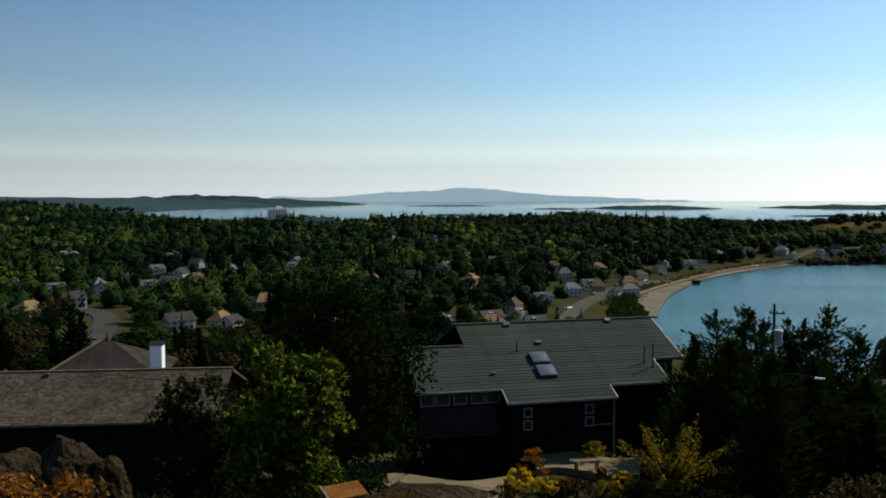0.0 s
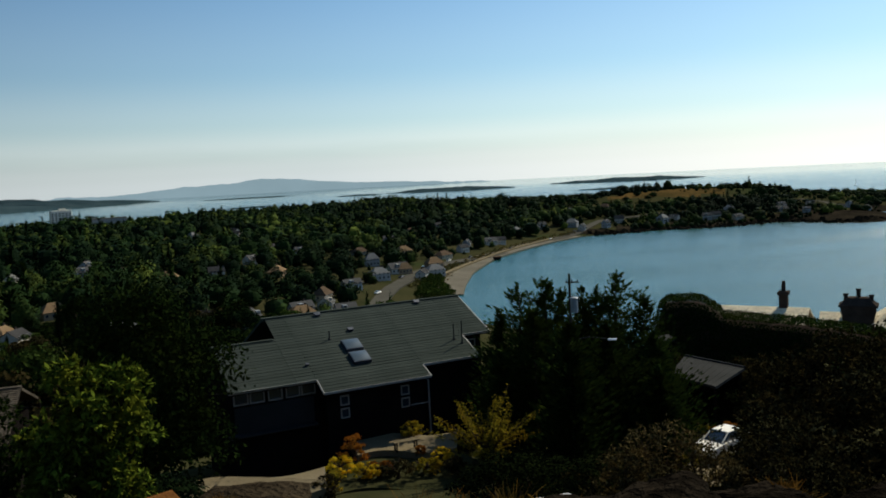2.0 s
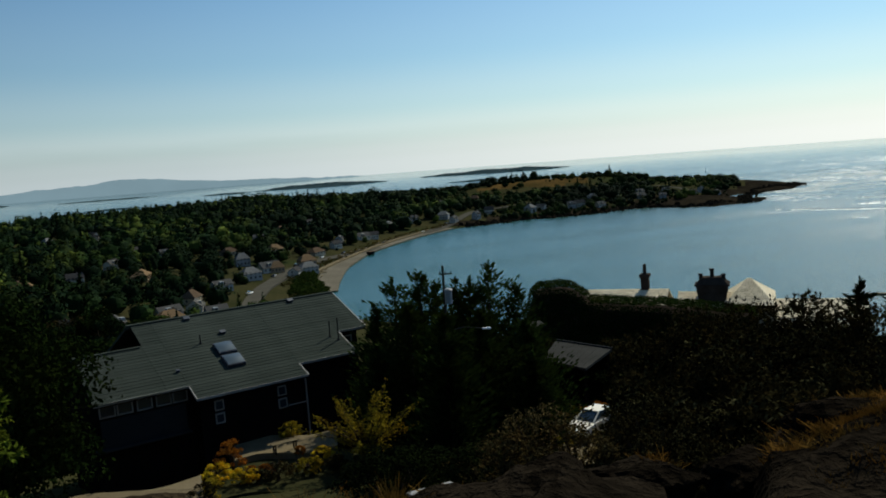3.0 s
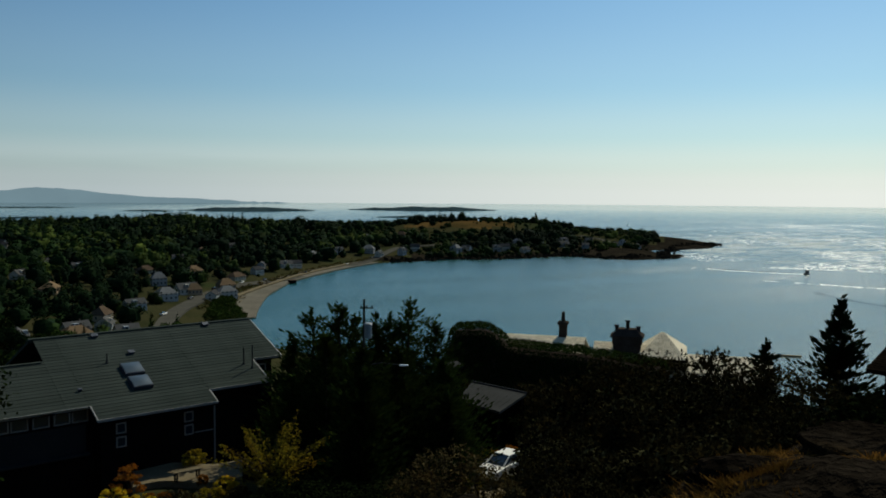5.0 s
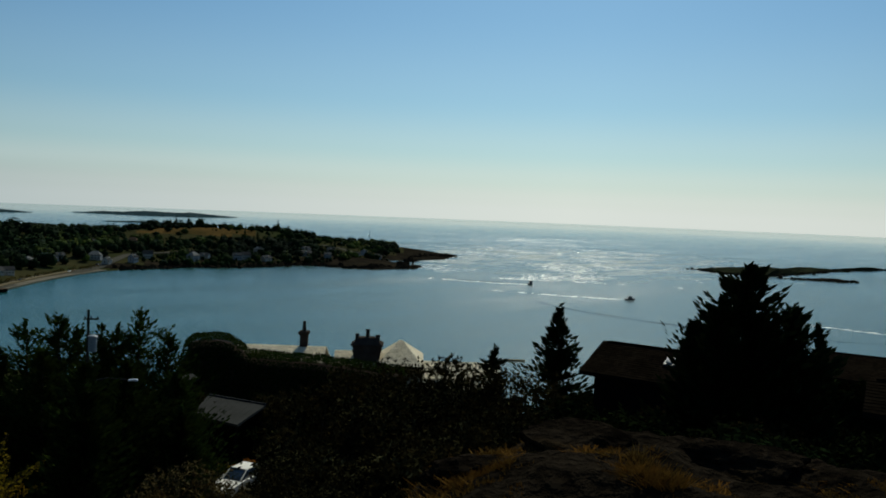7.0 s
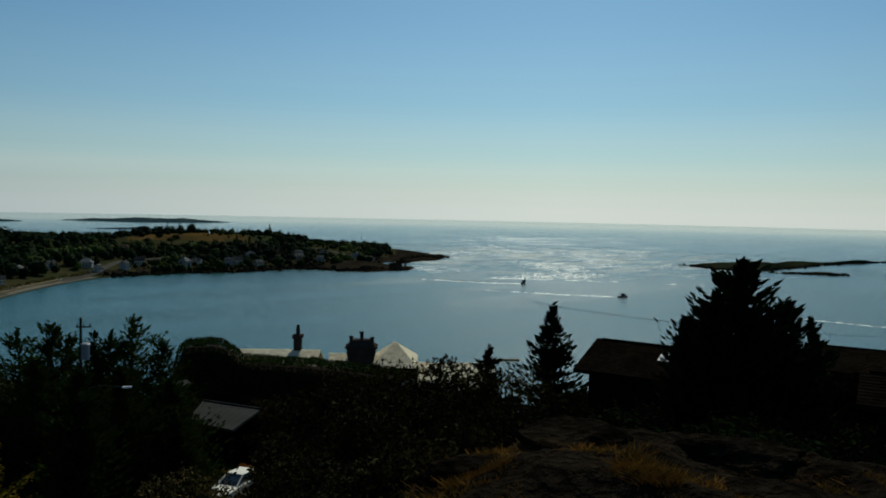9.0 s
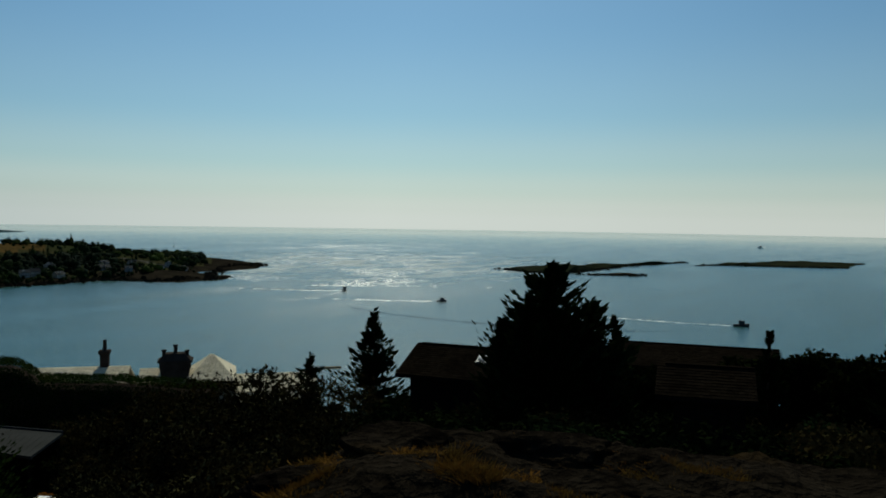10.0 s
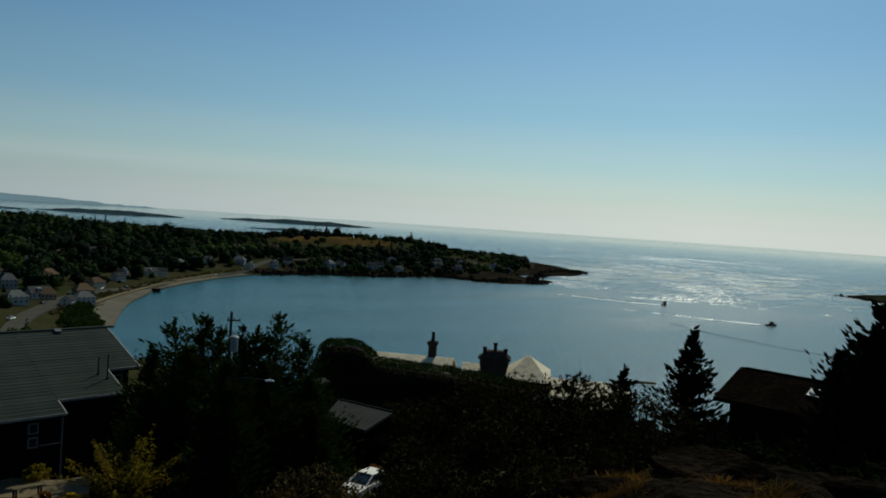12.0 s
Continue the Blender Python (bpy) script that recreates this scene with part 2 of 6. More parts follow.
TRIM = surface("off_white_trim", (0.17, 0.16, 0.15), (0.24, 0.23, 0.21), 1.0, 15, 0.6, bump=0.1)
OLD_SHAKE = surface("old_grey_shake", (0.024, 0.021, 0.018), (0.055, 0.049, 0.042), 1.2, 16, 0.9, bump=0.6, depth=0.015, islands=0.3)
METAL_ROOF = surface("grey_metal_roof", (0.034, 0.034, 0.031), (0.046, 0.046, 0.043), 0.7, 8, 0.75, bump=0.1)
BARK = surface("bark", (0.03, 0.022, 0.016), (0.07, 0.055, 0.04), 2, 16, 0.95, bump=0.8, depth=0.03)
BRICK_DARK = surface("dark_chimney_stone", (0.03, 0.024, 0.02), (0.07, 0.055, 0.045), 1.2, 10, 0.9, bump=0.6, depth=0.03)
WHITE_METAL = surface("white_painted_metal", (0.72, 0.74, 0.76), (0.82, 0.83, 0.84), 1.0, 9, 0.45, bump=0.05)
WOOD_POLE = surface("grey_pole_wood", (0.025, 0.022, 0.016), (0.05, 0.043, 0.032), 1.5, 20, 0.9, bump=0.4)
RUBBER = surface("black_rubber", (0.01, 0.01, 0.01), (0.02, 0.02, 0.02), 2, 20, 0.8, bump=0.1)
HULL_DARK = surface("dark_hull", (0.015, 0.02, 0.03), (0.03, 0.035, 0.05), 0.6, 6, 0.5, bump=0.1)
# white of the wakes; in the tide rips it also imitates sun glitter
FOAM_GLITTER = surface("foam_and_glitter", (0.74, 0.75, 0.7), (0.88, 0.88, 0.84), 0.2, 1.5, 0.45, bump=0.0)


def glass_pane(name, tint=(0.02, 0.03, 0.04), rough=0.05):
    m, n, l, p = shader(name)
    p.inputs["Base Color"].default_value = (*tint, 1)
    p.inputs["Roughness"].default_value = rough
    p.inputs["IOR"].default_value = 1.5
    p.inputs["Coat Weight"].default_value = 0.6
    return m


GLASS = glass_pane("window_glass")
SKYLIGHT_GLASS = glass_pane("skylight_glass", (0.05, 0.066, 0.07), 0.3)
LEAF_DARK = foliage("dark_green_leaf", (0.003, 0.007, 0.002), (0.013, 0.023, 0.005), 0.4, 0.1)
# shaded copy of the dark leaf: the slope's shade is put into its colour
LEAF_SHADE = foliage("shaded_slope_leaf", (0.002, 0.004, 0.0015), (0.009, 0.013, 0.004), 0.4, 0.05)
LEAF_OAK = foliage("small_oak_leaf", (0.006, 0.006, 0.0025), (0.04, 0.034, 0.014), 0.9, 0.12)
LEAF_YELLOW = foliage("yellow_green_leaf", (0.1, 0.09, 0.01), (0.33, 0.26, 0.025), 0.7, 0.4)
LEAF_GOLD = foliage("golden_leaf", (0.3, 0.22, 0.01), (0.6, 0.45, 0.03), 0.7, 0.4)
LEAF_ORANGE = foliage("orange_brown_leaf", (0.11, 0.042, 0.006), (0.27, 0.11, 0.017), 0.7, 0.35)
# conifers' backlit darkness put into the needle colour; NEEDLE_SUN is the lit copy
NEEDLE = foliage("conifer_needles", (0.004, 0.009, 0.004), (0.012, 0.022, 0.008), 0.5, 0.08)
# a few far brighter leaves: lit specks put into the leaf colour, no gloss
LEAF_LIT_SPECKS = foliage("evergreen_oak_leaf", (0.002, 0.0025, 0.001), (0.085, 0.078, 0.034), 0.9, 0.08, 4.5)
LEAF_SHRUB = foliage("pale_shrub_leaf", (0.008, 0.007, 0.003), (0.19, 0.145, 0.055), 0.9, 0.12, 2.2)
LEAF_MAPLE = foliage("bright_cluster_leaf", (0.005, 0.012, 0.002), (0.12, 0.16, 0.018), 1.2, 0.12, 1.8)
WOODS = woods("town_trees", (0.005, 0.013, 0.005), (0.019, 0.04, 0.009), (0.085, 0.11, 0.018))
# lighter greens that carry the cedars' sunlit look
NEEDLE_SUN = foliage("sunlit_cedar_needles", (0.007, 0.017, 0.004), (0.03, 0.05, 0.011), 0.5, 0.15)
# the blue of the air between is put into this land's base colour
FAR_FOREST = surface("haze_tinted_forest", (0.022, 0.042, 0.049), (0.04, 0.063, 0.068), 0.02, 0.15, 0.95, bump=0.3, depth=1.0)
ISLET = surface("islet_grass_rock", (0.008, 0.012, 0.008), (0.034, 0.036, 0.018), 0.04, 0.5, 0.95, bump=0.5, depth=0.6)
CAR_PAINT = surface("white_car_paint", (0.74, 0.71, 0.62), (0.8, 0.77, 0.69), 1, 6, 0.5, bump=0.0)
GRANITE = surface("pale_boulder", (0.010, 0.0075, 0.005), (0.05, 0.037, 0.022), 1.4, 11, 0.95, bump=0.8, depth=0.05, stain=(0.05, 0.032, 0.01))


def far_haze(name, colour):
    """Land so far off that the air between gives it its colour: the haze is put into a glowing colour."""
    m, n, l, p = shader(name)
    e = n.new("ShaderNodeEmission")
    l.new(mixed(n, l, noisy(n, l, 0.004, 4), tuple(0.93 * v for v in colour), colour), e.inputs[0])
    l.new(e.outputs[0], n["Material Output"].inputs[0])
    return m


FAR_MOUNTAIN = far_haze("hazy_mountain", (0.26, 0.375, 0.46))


# ---- mesh helpers ----
def mesh_object(name, verts, faces, material, parent=None, label="", smooth=False):
    me = bpy.data.meshes.new(name)
    me.from_pydata([tuple(v) for v in verts], [], [tuple(f) for f in faces])
    me.materials.append(material)
    if smooth:
        me.polygons.foreach_set("use_smooth", [True] * len(me.polygons))
    ob = new(name, me)
    if parent:
        ob.parent = parent
    return tagged(ob, label)


def rounded(verts, centres, keep=0.45):
    """Leaf quads turned outwards from their crown's heart, and a soft crown-like normal for each corner."""
    q = np.array(verts).reshape(-1, 4, 3)
    out = q.mean(1) - centres
    out /= np.linalg.norm(out, axis=1, keepdims=True) + 1e-9
    flat = np.cross(q[:, 1] - q[:, 0], q[:, 2] - q[:, 0])
    flat /= np.linalg.norm(flat, axis=1, keepdims=True) + 1e-9
    away = np.sum(flat * out, 1) < 0
    q[away] = q[away][:, ::-1].copy()
    flat[away] *= -1
    n = keep * flat + (1 - keep) * out
    n /= np.linalg.norm(n, axis=1, keepdims=True) + 1e-9
    return q.reshape(-1, 3), np.repeat(n, 4, 0)


def fast_mesh(name, verts, loops, size, material, parent=None, label=""):
    """A large mesh of polygons that all have `size` corners, from arrays."""
    verts, loops = np.asarray(verts, np.float32), np.asarray(loops, np.int32)
    me = bpy.data.meshes.new(name)
    count = len(loops) // size
    me.vertices.add(len(verts))
    me.vertices.foreach_set("co", verts.ravel())
    me.loops.add(len(loops))
    me.loops.foreach_set("vertex_index", loops)
    me.polygons.add(count)
    me.polygons.foreach_set("loop_start", np.arange(count, dtype=np.int32) * size)
    me.update(calc_edges=True)
    me.materials.append(material)
    ob = new(name, me)
    if parent:
        ob.parent = parent
    return tagged(ob, label)


def part(name, bm, material, parent, label="", smooth=False):
    me = bpy.data.meshes.new(name)
    bm.to_mesh(me)
    bm.free()
    me.materials.append(material)
    if smooth:
        me.polygons.foreach_set("use_smooth", [True] * len(me.polygons))
    ob = new(name, me)
    ob.parent = parent
    return tagged(ob, label)


def box(bm, centre, size, turn=None, bevel=0.0):
    made = bmesh.ops.create_cube(bm, size=1.0)["verts"]
    m = Matrix.Translation(centre) @ (turn or Matrix.Identity(4)) @ Matrix.Diagonal((*size, 1))
    bmesh.ops.transform(bm, matrix=m, verts=made)
    if bevel:
        edges = list({e for v in made for e in v.link_edges})
        bmesh.ops.bevel(bm, geom=edges, offset=bevel, segments=1, affect="EDGES")


def boxed(*rows, bevel=0.0):
    bm = bmesh.new()
    for centre, size in rows:
        box(bm, centre, size, None, bevel)
    return bm


def tube(bm, a, b, ra, rb, sides=8):
    a, b = Vector(a), Vector(b)
    turn = (b - a).to_track_quat("Z", "Y").to_matrix().to_4x4()
    bmesh.ops.create_cone(bm, cap_ends=True, segments=sides, radius1=ra, radius2=rb, depth=(b - a).length,
                          matrix=Matrix.Translation((a + b) / 2) @ turn)


def slab(points, thickness):
    """A plate under a ring of corners."""
    bm = bmesh.new()
    top = [bm.verts.new(p) for p in points]
    low = [bm.verts.new(Vector(p) - Vector((0, 0, thickness))) for p in points]
    bm.faces.new(top)
    bm.faces.new(low[::-1])
    for i in range(len(top)):
        j = (i + 1) % len(top)
        bm.faces.new((top[j], top[i], low[i], low[j]))
    bmesh.ops.recalc_face_normals(bm, faces=bm.faces)
    return bm


def thing(name, m=None, label="", category="", group="", kind=""):
    ob = new(name)
    ob.matrix_world = m or Matrix.Identity(4)
    return tagged(ob, label, category, group, kind)


def polar(az, r):
    return r * math.sin(radians(az)), r * math.cos(radians(az))


# ---- the land ----
# shore of the mainland, anticlockwise from the near foot of the hill round the bay, over the point and back far inland
SHORE = [(270, -200), (262, -20), (236, 80), (185, 160), (125, 235), (82, 330), (105, 421), (129, 478), (164, 543), (202, 590),
         (236, 627), (277, 662), (308, 662), (348, 671), (398, 655), (432, 660), (468, 666), (488, 648), (494, 616), (551, 601),
         (585, 650), (583, 697), (650, 702), (755, 739), (781, 815), (800, 960), (720, 1120), (560, 1250), (420, 1420), (260, 1560),
         (90, 1480), (-40, 1420), (-160, 1380), (-260, 1390), (-330, 1320), (-425, 1400), (-560, 1700), (-900, 2100), (-820, 2900), (-560, 3400), (-330, 3780),
         (-420, 4000), (-900, 4200), (-2600, 4100), (-4200, 2400), (-4800, 0), (-3000, -3600), (0, -4700), (1500, -3000), (600, -900)]


def shore_distance(x, y):
    """Metres inland (plus) or out to sea (minus)."""
    x, y = np.asarray(x, float), np.asarray(y, float)
    best, inside = np.full(x.shape, 1e9), np.zeros(x.shape, bool)
    for (ax, ay), (bx, by) in zip(SHORE, SHORE[1:] + SHORE[:1]):
        dx, dy = bx - ax, by - ay
        f = np.clip(((x - ax) * dx + (y - ay) * dy) / (dx * dx + dy * dy), 0, 1)
        best = np.minimum(best, np.hypot(x - ax - f * dx, y - ay - f * dy))
        if ay != by:
            inside ^= ((ay > y) != (by > y)) & (x < (bx - ax) * (y - ay) / (by - ay) + ax)
    return np.where(inside, best, -best)


# the knoll's edge round the camera: bearing and the angle down to it
EDGE_AZ = [-180, -90, -32, -27, -22, -14, -6.5, -1, 6, 12, 20, 29, 36.2, 37.4, 41.3, 43, 46, 54, 66, 78, 95, 180]
EDGE_DOWN = [12, 12, 17.5, 18, 19, 22, 21.3, 20.9, 22.5, 24, 22.6, 21.3, 20.6, 24.5, 23.5, 19.4, 17.3, 14.3, 14.7, 14.9, 14, 12]
EDGE_R = [14, 14, 12, 12, 11, 9, 8, 8, 7.5, 7, 6.5, 6.2, 6.8, 6.8, 7.4, 8, 9, 9.5, 9.5, 10, 12, 14]
SLOPE_R = [12, 18, 26, 38, 46, 60, 80, 110, 160, 230, 320, 450, 700, 1200, 2200, 3600, 5000]
SLOPE_Z = [55, 51.5, 48.5, 46.0, 44.5, 41.5, 37.5, 31, 24, 19, 16, 13, 11, 11, 16, 20, 20]


def wobble(x, y, s):
    return np.sin(x * s + 1.3) * np.cos(y * s * 1.31 + 0.4) + 0.5 * np.sin(x * s * 2.3 + y * s * 1.7)


def land_height(x, y):
    x, y = np.asarray(x, float), np.asarray(y, float)
    r, az = np.hypot(x, y), np.degrees(np.arctan2(x, y))
    er, ed = np.interp(az, EDGE_AZ, EDGE_R), np.interp(az, EDGE_AZ, EDGE_DOWN)
    ez = EYE - er * np.tan(np.radians(ed))
    top = 58.25 + (ez - 58.25) * np.clip(r / er, 0, 1) ** 1.3
    hill = np.interp(r, SLOPE_R, SLOPE_Z)
    t = np.clip((r - er) / 10, 0, 1)
    brow = EYE - r * np.tan(np.radians(ed + 2.0 * np.clip((r - er) / 2, 0, 1)))
    fall = ez + (np.minimum(hill, ez) - ez) * t * t * (3 - 2 * t)
    z = np.where(r < er, top, np.maximum(np.minimum(fall, brow), np.minimum(hill, fall)))
    z += np.clip((r - 60) / 200, 0, 1) * 1.6 * wobble(x, y, 0.011)
    # rise behind the town to the north-west, and the far cape
    z += 24 * np.clip((-az - 8) / 25, 0, 1) * np.clip((r - 900) / 2200, 0, 1) * (np.abs(az) < 120)
    # grassy hill and knob on the point
    z += 17 * np.exp(-(((x - 520) / 150) ** 2 + ((y - 930) / 110) ** 2))
    z += 9 * np.exp(-(((x - 600) / 35) ** 2 + ((y - 860) / 40) ** 2))
    # the levelled drive below the knoll
    z = np.where((az > 26.2) & (az < 37.3) & (r > 34) & (r < 50), np.minimum(z, 45.4), z)
    d = shore_distance(x, y)
    point = np.clip((x - 430) / 130, 0, 1) * (y > 450)
    shelf = 0.055 * d + 2.6 * np.clip(d / 30, 0, 1) + point * 1.5 * np.clip(d / 8, 0, 1)
    low = np.where(d > 0, np.minimum(z, np.maximum(shelf, 0)), np.maximum(-4, d * 0.15))
    far = np.clip((d - 20) / 300, 0, 1)
    return np.where((r < 60) & (d > 0), z, low * (1 - far) + np.where(d > 0, z, low) * far)


def rock_relief(x, y):
    """Ridges and hollows of the bare rock near the top of the knoll."""
    r = math.hypot(x, y)
    ridged = noise.ridged_multi_fractal(Vector((x, y, 0.7)) * 0.6, 1.0, 2.1, 5, 0.9, 2.0)
    return max(0.0, 1 - r / 24) * min(1.0, r / 4) * 0.36 * (ridged - 0.76)


def ground_sheet():
    az = np.concatenate([np.arange(-180, -36, 4.0), np.arange(-36, 84, 0.5), np.arange(84, 180, 4.0)])
    rr = np.concatenate([np.linspace(0.6, 14, 90), np.geomspace(14.6, 4900, 190)])
    a, r = np.meshgrid(np.radians(az), rr)
    x, y = r * np.sin(a), r * np.cos(a)
    z = land_height(x, y)
    z[r < 24] += [rock_relief(p, q) for p, q in zip(x[r < 24], y[r < 24])]
    nr, na = a.shape
    v = np.concatenate([np.stack([x, y, z], -1).reshape(-1, 3), [[0, 0, 58.25]]])
    i, j = np.meshgrid(np.arange(nr - 1), np.arange(na), indexing="ij")
    k = (j + 1) % na
    quads = np.stack([i * na + j, i * na + k, (i + 1) * na + k, (i + 1) * na + j], -1).reshape(-1, 4)
    faces = [tuple(q) for q in quads.tolist()] + [(nr * na, (n + 1) % na, n) for n in range(na)]
    ob = mesh_object("ground", v, faces, GROUND, smooth=True)
    me = ob.data
    me.materials.append(ROCK)
    me.materials.append(HILL_GRASS)
    me.materials.append(SHORE_ROCK)
    me.materials.append(FAR_FOREST)
    for p in me.polygons:
        cx, cy, cz = p.center
        rad = math.hypot(cx, cy)
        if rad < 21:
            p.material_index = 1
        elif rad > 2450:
            # land this far out takes the haze-tinted colour
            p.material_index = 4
        elif ((cx - 490) / 80) ** 2 + ((cy - 905) / 40) ** 2 < 1 and cz > 13:
            p.material_index = 2
        elif rad < 1300 and cx > 285 and (cz < 3.6 or (cx > 480 and cy < 700) or (cx > 560 and cx - cy > -80)):
            p.material_index = 3
    return tagged(ob, "sloping dry ground with a rocky knoll", "ground", kind="structure")


ground_sheet()


def ground_z(x, y):
    return float(land_height(x, y))


def sea():
    n, rr = 180, [150, 400, 900, 1800, 3200, 4930]
    v, f = [], []
    for r in rr:
        v += [(r * math.sin(2 * math.pi * i / n), r * math.cos(2 * math.pi * i / n), 0) for i in range(n)]
    for k in range(len(rr) - 1):
        for i in range(n):
            j = (i + 1) % n
            f.append((k * n + i, (k + 1) * n + i, (k + 1) * n + j, k * n + j))
    tagged(mesh_object("water", v, f, WATER), "blue sea with ruffled streaks and tide rips", "sea", kind="structure")


sea()


def strip(name, line, half, lift, material, label, category):
    """A ribbon laid on the land along a line of (x, y)."""
    pts = []
    for (ax, ay), (bx, by) in zip(line, line[1:]):
        m = max(2, int(math.hypot(bx - ax, by - ay) / 8))
        pts += [(ax + (bx - ax) * k / m, ay + (by - ay) * k / m) for k in range(m)]
    pts.append(line[-1])
    for _ in range(3):
        pts = [pts[0]] + [((a[0] + 2 * b[0] + c[0]) / 4, (a[1] + 2 * b[1] + c[1]) / 4) for a, b, c in zip(pts, pts[1:], pts[2:])] + [pts[-1]]
    v, f = [], []
    for k, (x, y) in enumerate(pts):
        a, b = pts[max(0, k - 1)], pts[min(len(pts) - 1, k + 1)]
        d = Vector((b[0] - a[0], b[1] - a[1])).normalized()
        mid = ground_z(x, y) + lift
        for s in (-1, -0.33, 0.33, 1):
            px, py = x - d.y * s * half, y + d.x * s * half
            v.append((px, py, max(mid - 0.1 * abs(s), ground_z(px, py) + lift)))
        v += [(x - d.y * -half, y + d.x * -half, mid - 2.5), (x - d.y * half, y + d.x * half, mid - 2.5)]
    for k in range(len(pts) - 1):
        o, q = 6 * k, 6 * k + 6
        for s in range(3):
            f.append((o + s, o + s + 1, q + s + 1, q + s))
        f += [(o + 4, o, q, q + 4), (o + 3, o + 5, q + 5, q + 3)]
    return tagged(mesh_object(name, v, f, material), label, category, kind="structure")


# ---- trees ----
def leaf_quads(rng, centres, out, size, spread=0.8):
    """Folded-flat leaf quads round centres, facing roughly outwards."""
    n = len(centres)
    nrm = out + spread * rng.normal(size=(n, 3))
    nrm /= np.linalg.norm(nrm, axis=1, keepdims=True) + 1e-9
    ref = rng.normal(size=(n, 3))
    a = np.cross(nrm, ref)
    a /= np.linalg.norm(a, axis=1, keepdims=True) + 1e-9
    b = np.cross(nrm, a)
    s = size * (0.6 + 0.8 * rng.rand(n, 1))
    v = np.stack([centres - a * s, centres - b * s * 0.55, centres + a * s, centres + b * s * 0.55], 1)
    return v.reshape(-1, 3)


def blob_crown(rng, radius, height, lobes, leaves, size, base=0.0, tight=1.0, even=1.0, spread=0.5):
    """Leaf quads over many lobes that make an uneven crown standing on z = base; also the lobes."""
    tops = []
    for _ in range(lobes):
        t = rng.rand()
        a = rng.rand() * 6.283
        reach = radius * even * (0.25 + 0.5 * math.sqrt(rng.rand())) * math.sin(math.pi * (0.18 + 0.74 * t)) ** 0.7
        tops.append((reach * math.cos(a), reach * math.sin(a), base + height * (0.12 + 0.76 * t), radius * tight * (0.28 + 0.22 * rng.rand())))
    tops = np.array(tops)
    pick = rng.randint(0, lobes, leaves)
    d = rng.normal(size=(leaves, 3))
    d /= np.linalg.norm(d, axis=1, keepdims=True)
    d[:, 2] = np.where(d[:, 2] < -0.4, -d[:, 2], d[:, 2])
    c = tops[pick, :3] + d * (tops[pick, 3:] * (0.55 + 0.5 * rng.rand(leaves, 1))) * [1, 1, 0.8]
    return leaf_quads(rng, c, d, size, spread), tops


def conifer_crown(rng, radius, height, levels, per_level, sprays, size, lift=0.25, shape=0.85, feather=0.5):
    """Boughs in uneven whorls, each a feather of needle sprays."""
    cs, ds = [], []
    for k in range(levels):
        t = (k + rng.rand() * 0.8) / levels
        reach = radius * max(0.012, (1 - t)) ** shape
        for _ in range(per_level):
            t = abs((k + 0.5 + rng.normal() * 1.1) / levels)
            t = 2 - t if t > 1 else t
            if rng.rand() > 0.3 + 1.4 * (1 - t):
                continue
            reach = radius * max(0.012, (1 - t)) ** shape
            a, long = rng.rand() * 6.283, reach * (0.35 + 0.85 * rng.rand() ** 1.3)
            rise = lift * (0.4 + rng.rand())
            for q in range(sprays):
                f = (q + rng.rand()) / sprays
                side = (rng.rand() - 0.5) * feather * long * (1 - 0.7 * f)
                r = long * f
                cs.append((r * math.cos(a) - side * math.sin(a), r * math.sin(a) + side * math.cos(a), height * (0.06 + 0.94 * t) + rise * r * f - 0.12 * r + 0.1 * rng.normal()))
                ds.append((math.cos(a + side), math.sin(a + side), 0.35 + 0.5 * f))
    c, d = np.array(cs), np.array(ds)
    n = len(c)
    d /= np.linalg.norm(d, axis=1, keepdims=True)
    b = np.cross(d, rng.normal(size=(n, 3)))
    b /= np.linalg.norm(b, axis=1, keepdims=True) + 1e-9
    s = size * (0.6 + 0.8 * rng.rand(n, 1))
    v = np.stack([c - d * s * 0.6, c - b * s * 0.3, c + d * s, c + b * s * 0.3], 1)
    return v.reshape(-1, 3)


def crown_object(name, v, material, parent, label=""):
    return fast_mesh(name, v, np.arange(len(v)), 4, material, parent, label)


def trunk_mesh(rng, height, r, limbs, reach):
    bm = bmesh.new()
    p = Vector((0, 0, -0.6))
    for k in range(3):
        q = Vector((0.12 * rng.normal(), 0.12 * rng.normal(), height * (k + 1) / 3))
        tube(bm, p, q, r * (1 - 0.25 * k), r * (0.75 - 0.25 * k), 8)
        p = q
    for k in range(limbs):
        a, z = rng.rand() * 6.283, height * (0.35 + 0.5 * rng.rand())
        tube(bm, (0, 0, z), (reach * math.cos(a), reach * math.sin(a), z + reach * (0.5 + 0.5 * rng.rand())), r * 0.35, r * 0.1, 6)
    return bm


def broadleaf(name, seed, radius, height, stem, lobes, leaves, size, material, label, category="tree", place=None, tight=1.0, even=1.0):
    rng = np.random.RandomState(seed)
    tree = thing(name, place, label, category)
    part("trunk", trunk_mesh(rng, stem + height * 0.6, 0.05 * radius + 0.06, 7, radius * 0.6), BARK, tree)
    v, _ = blob_crown(rng, radius, height, lobes, leaves, size, stem, tight, even, 0.75)
    crown_object("crown", v, material, tree)
    return tree


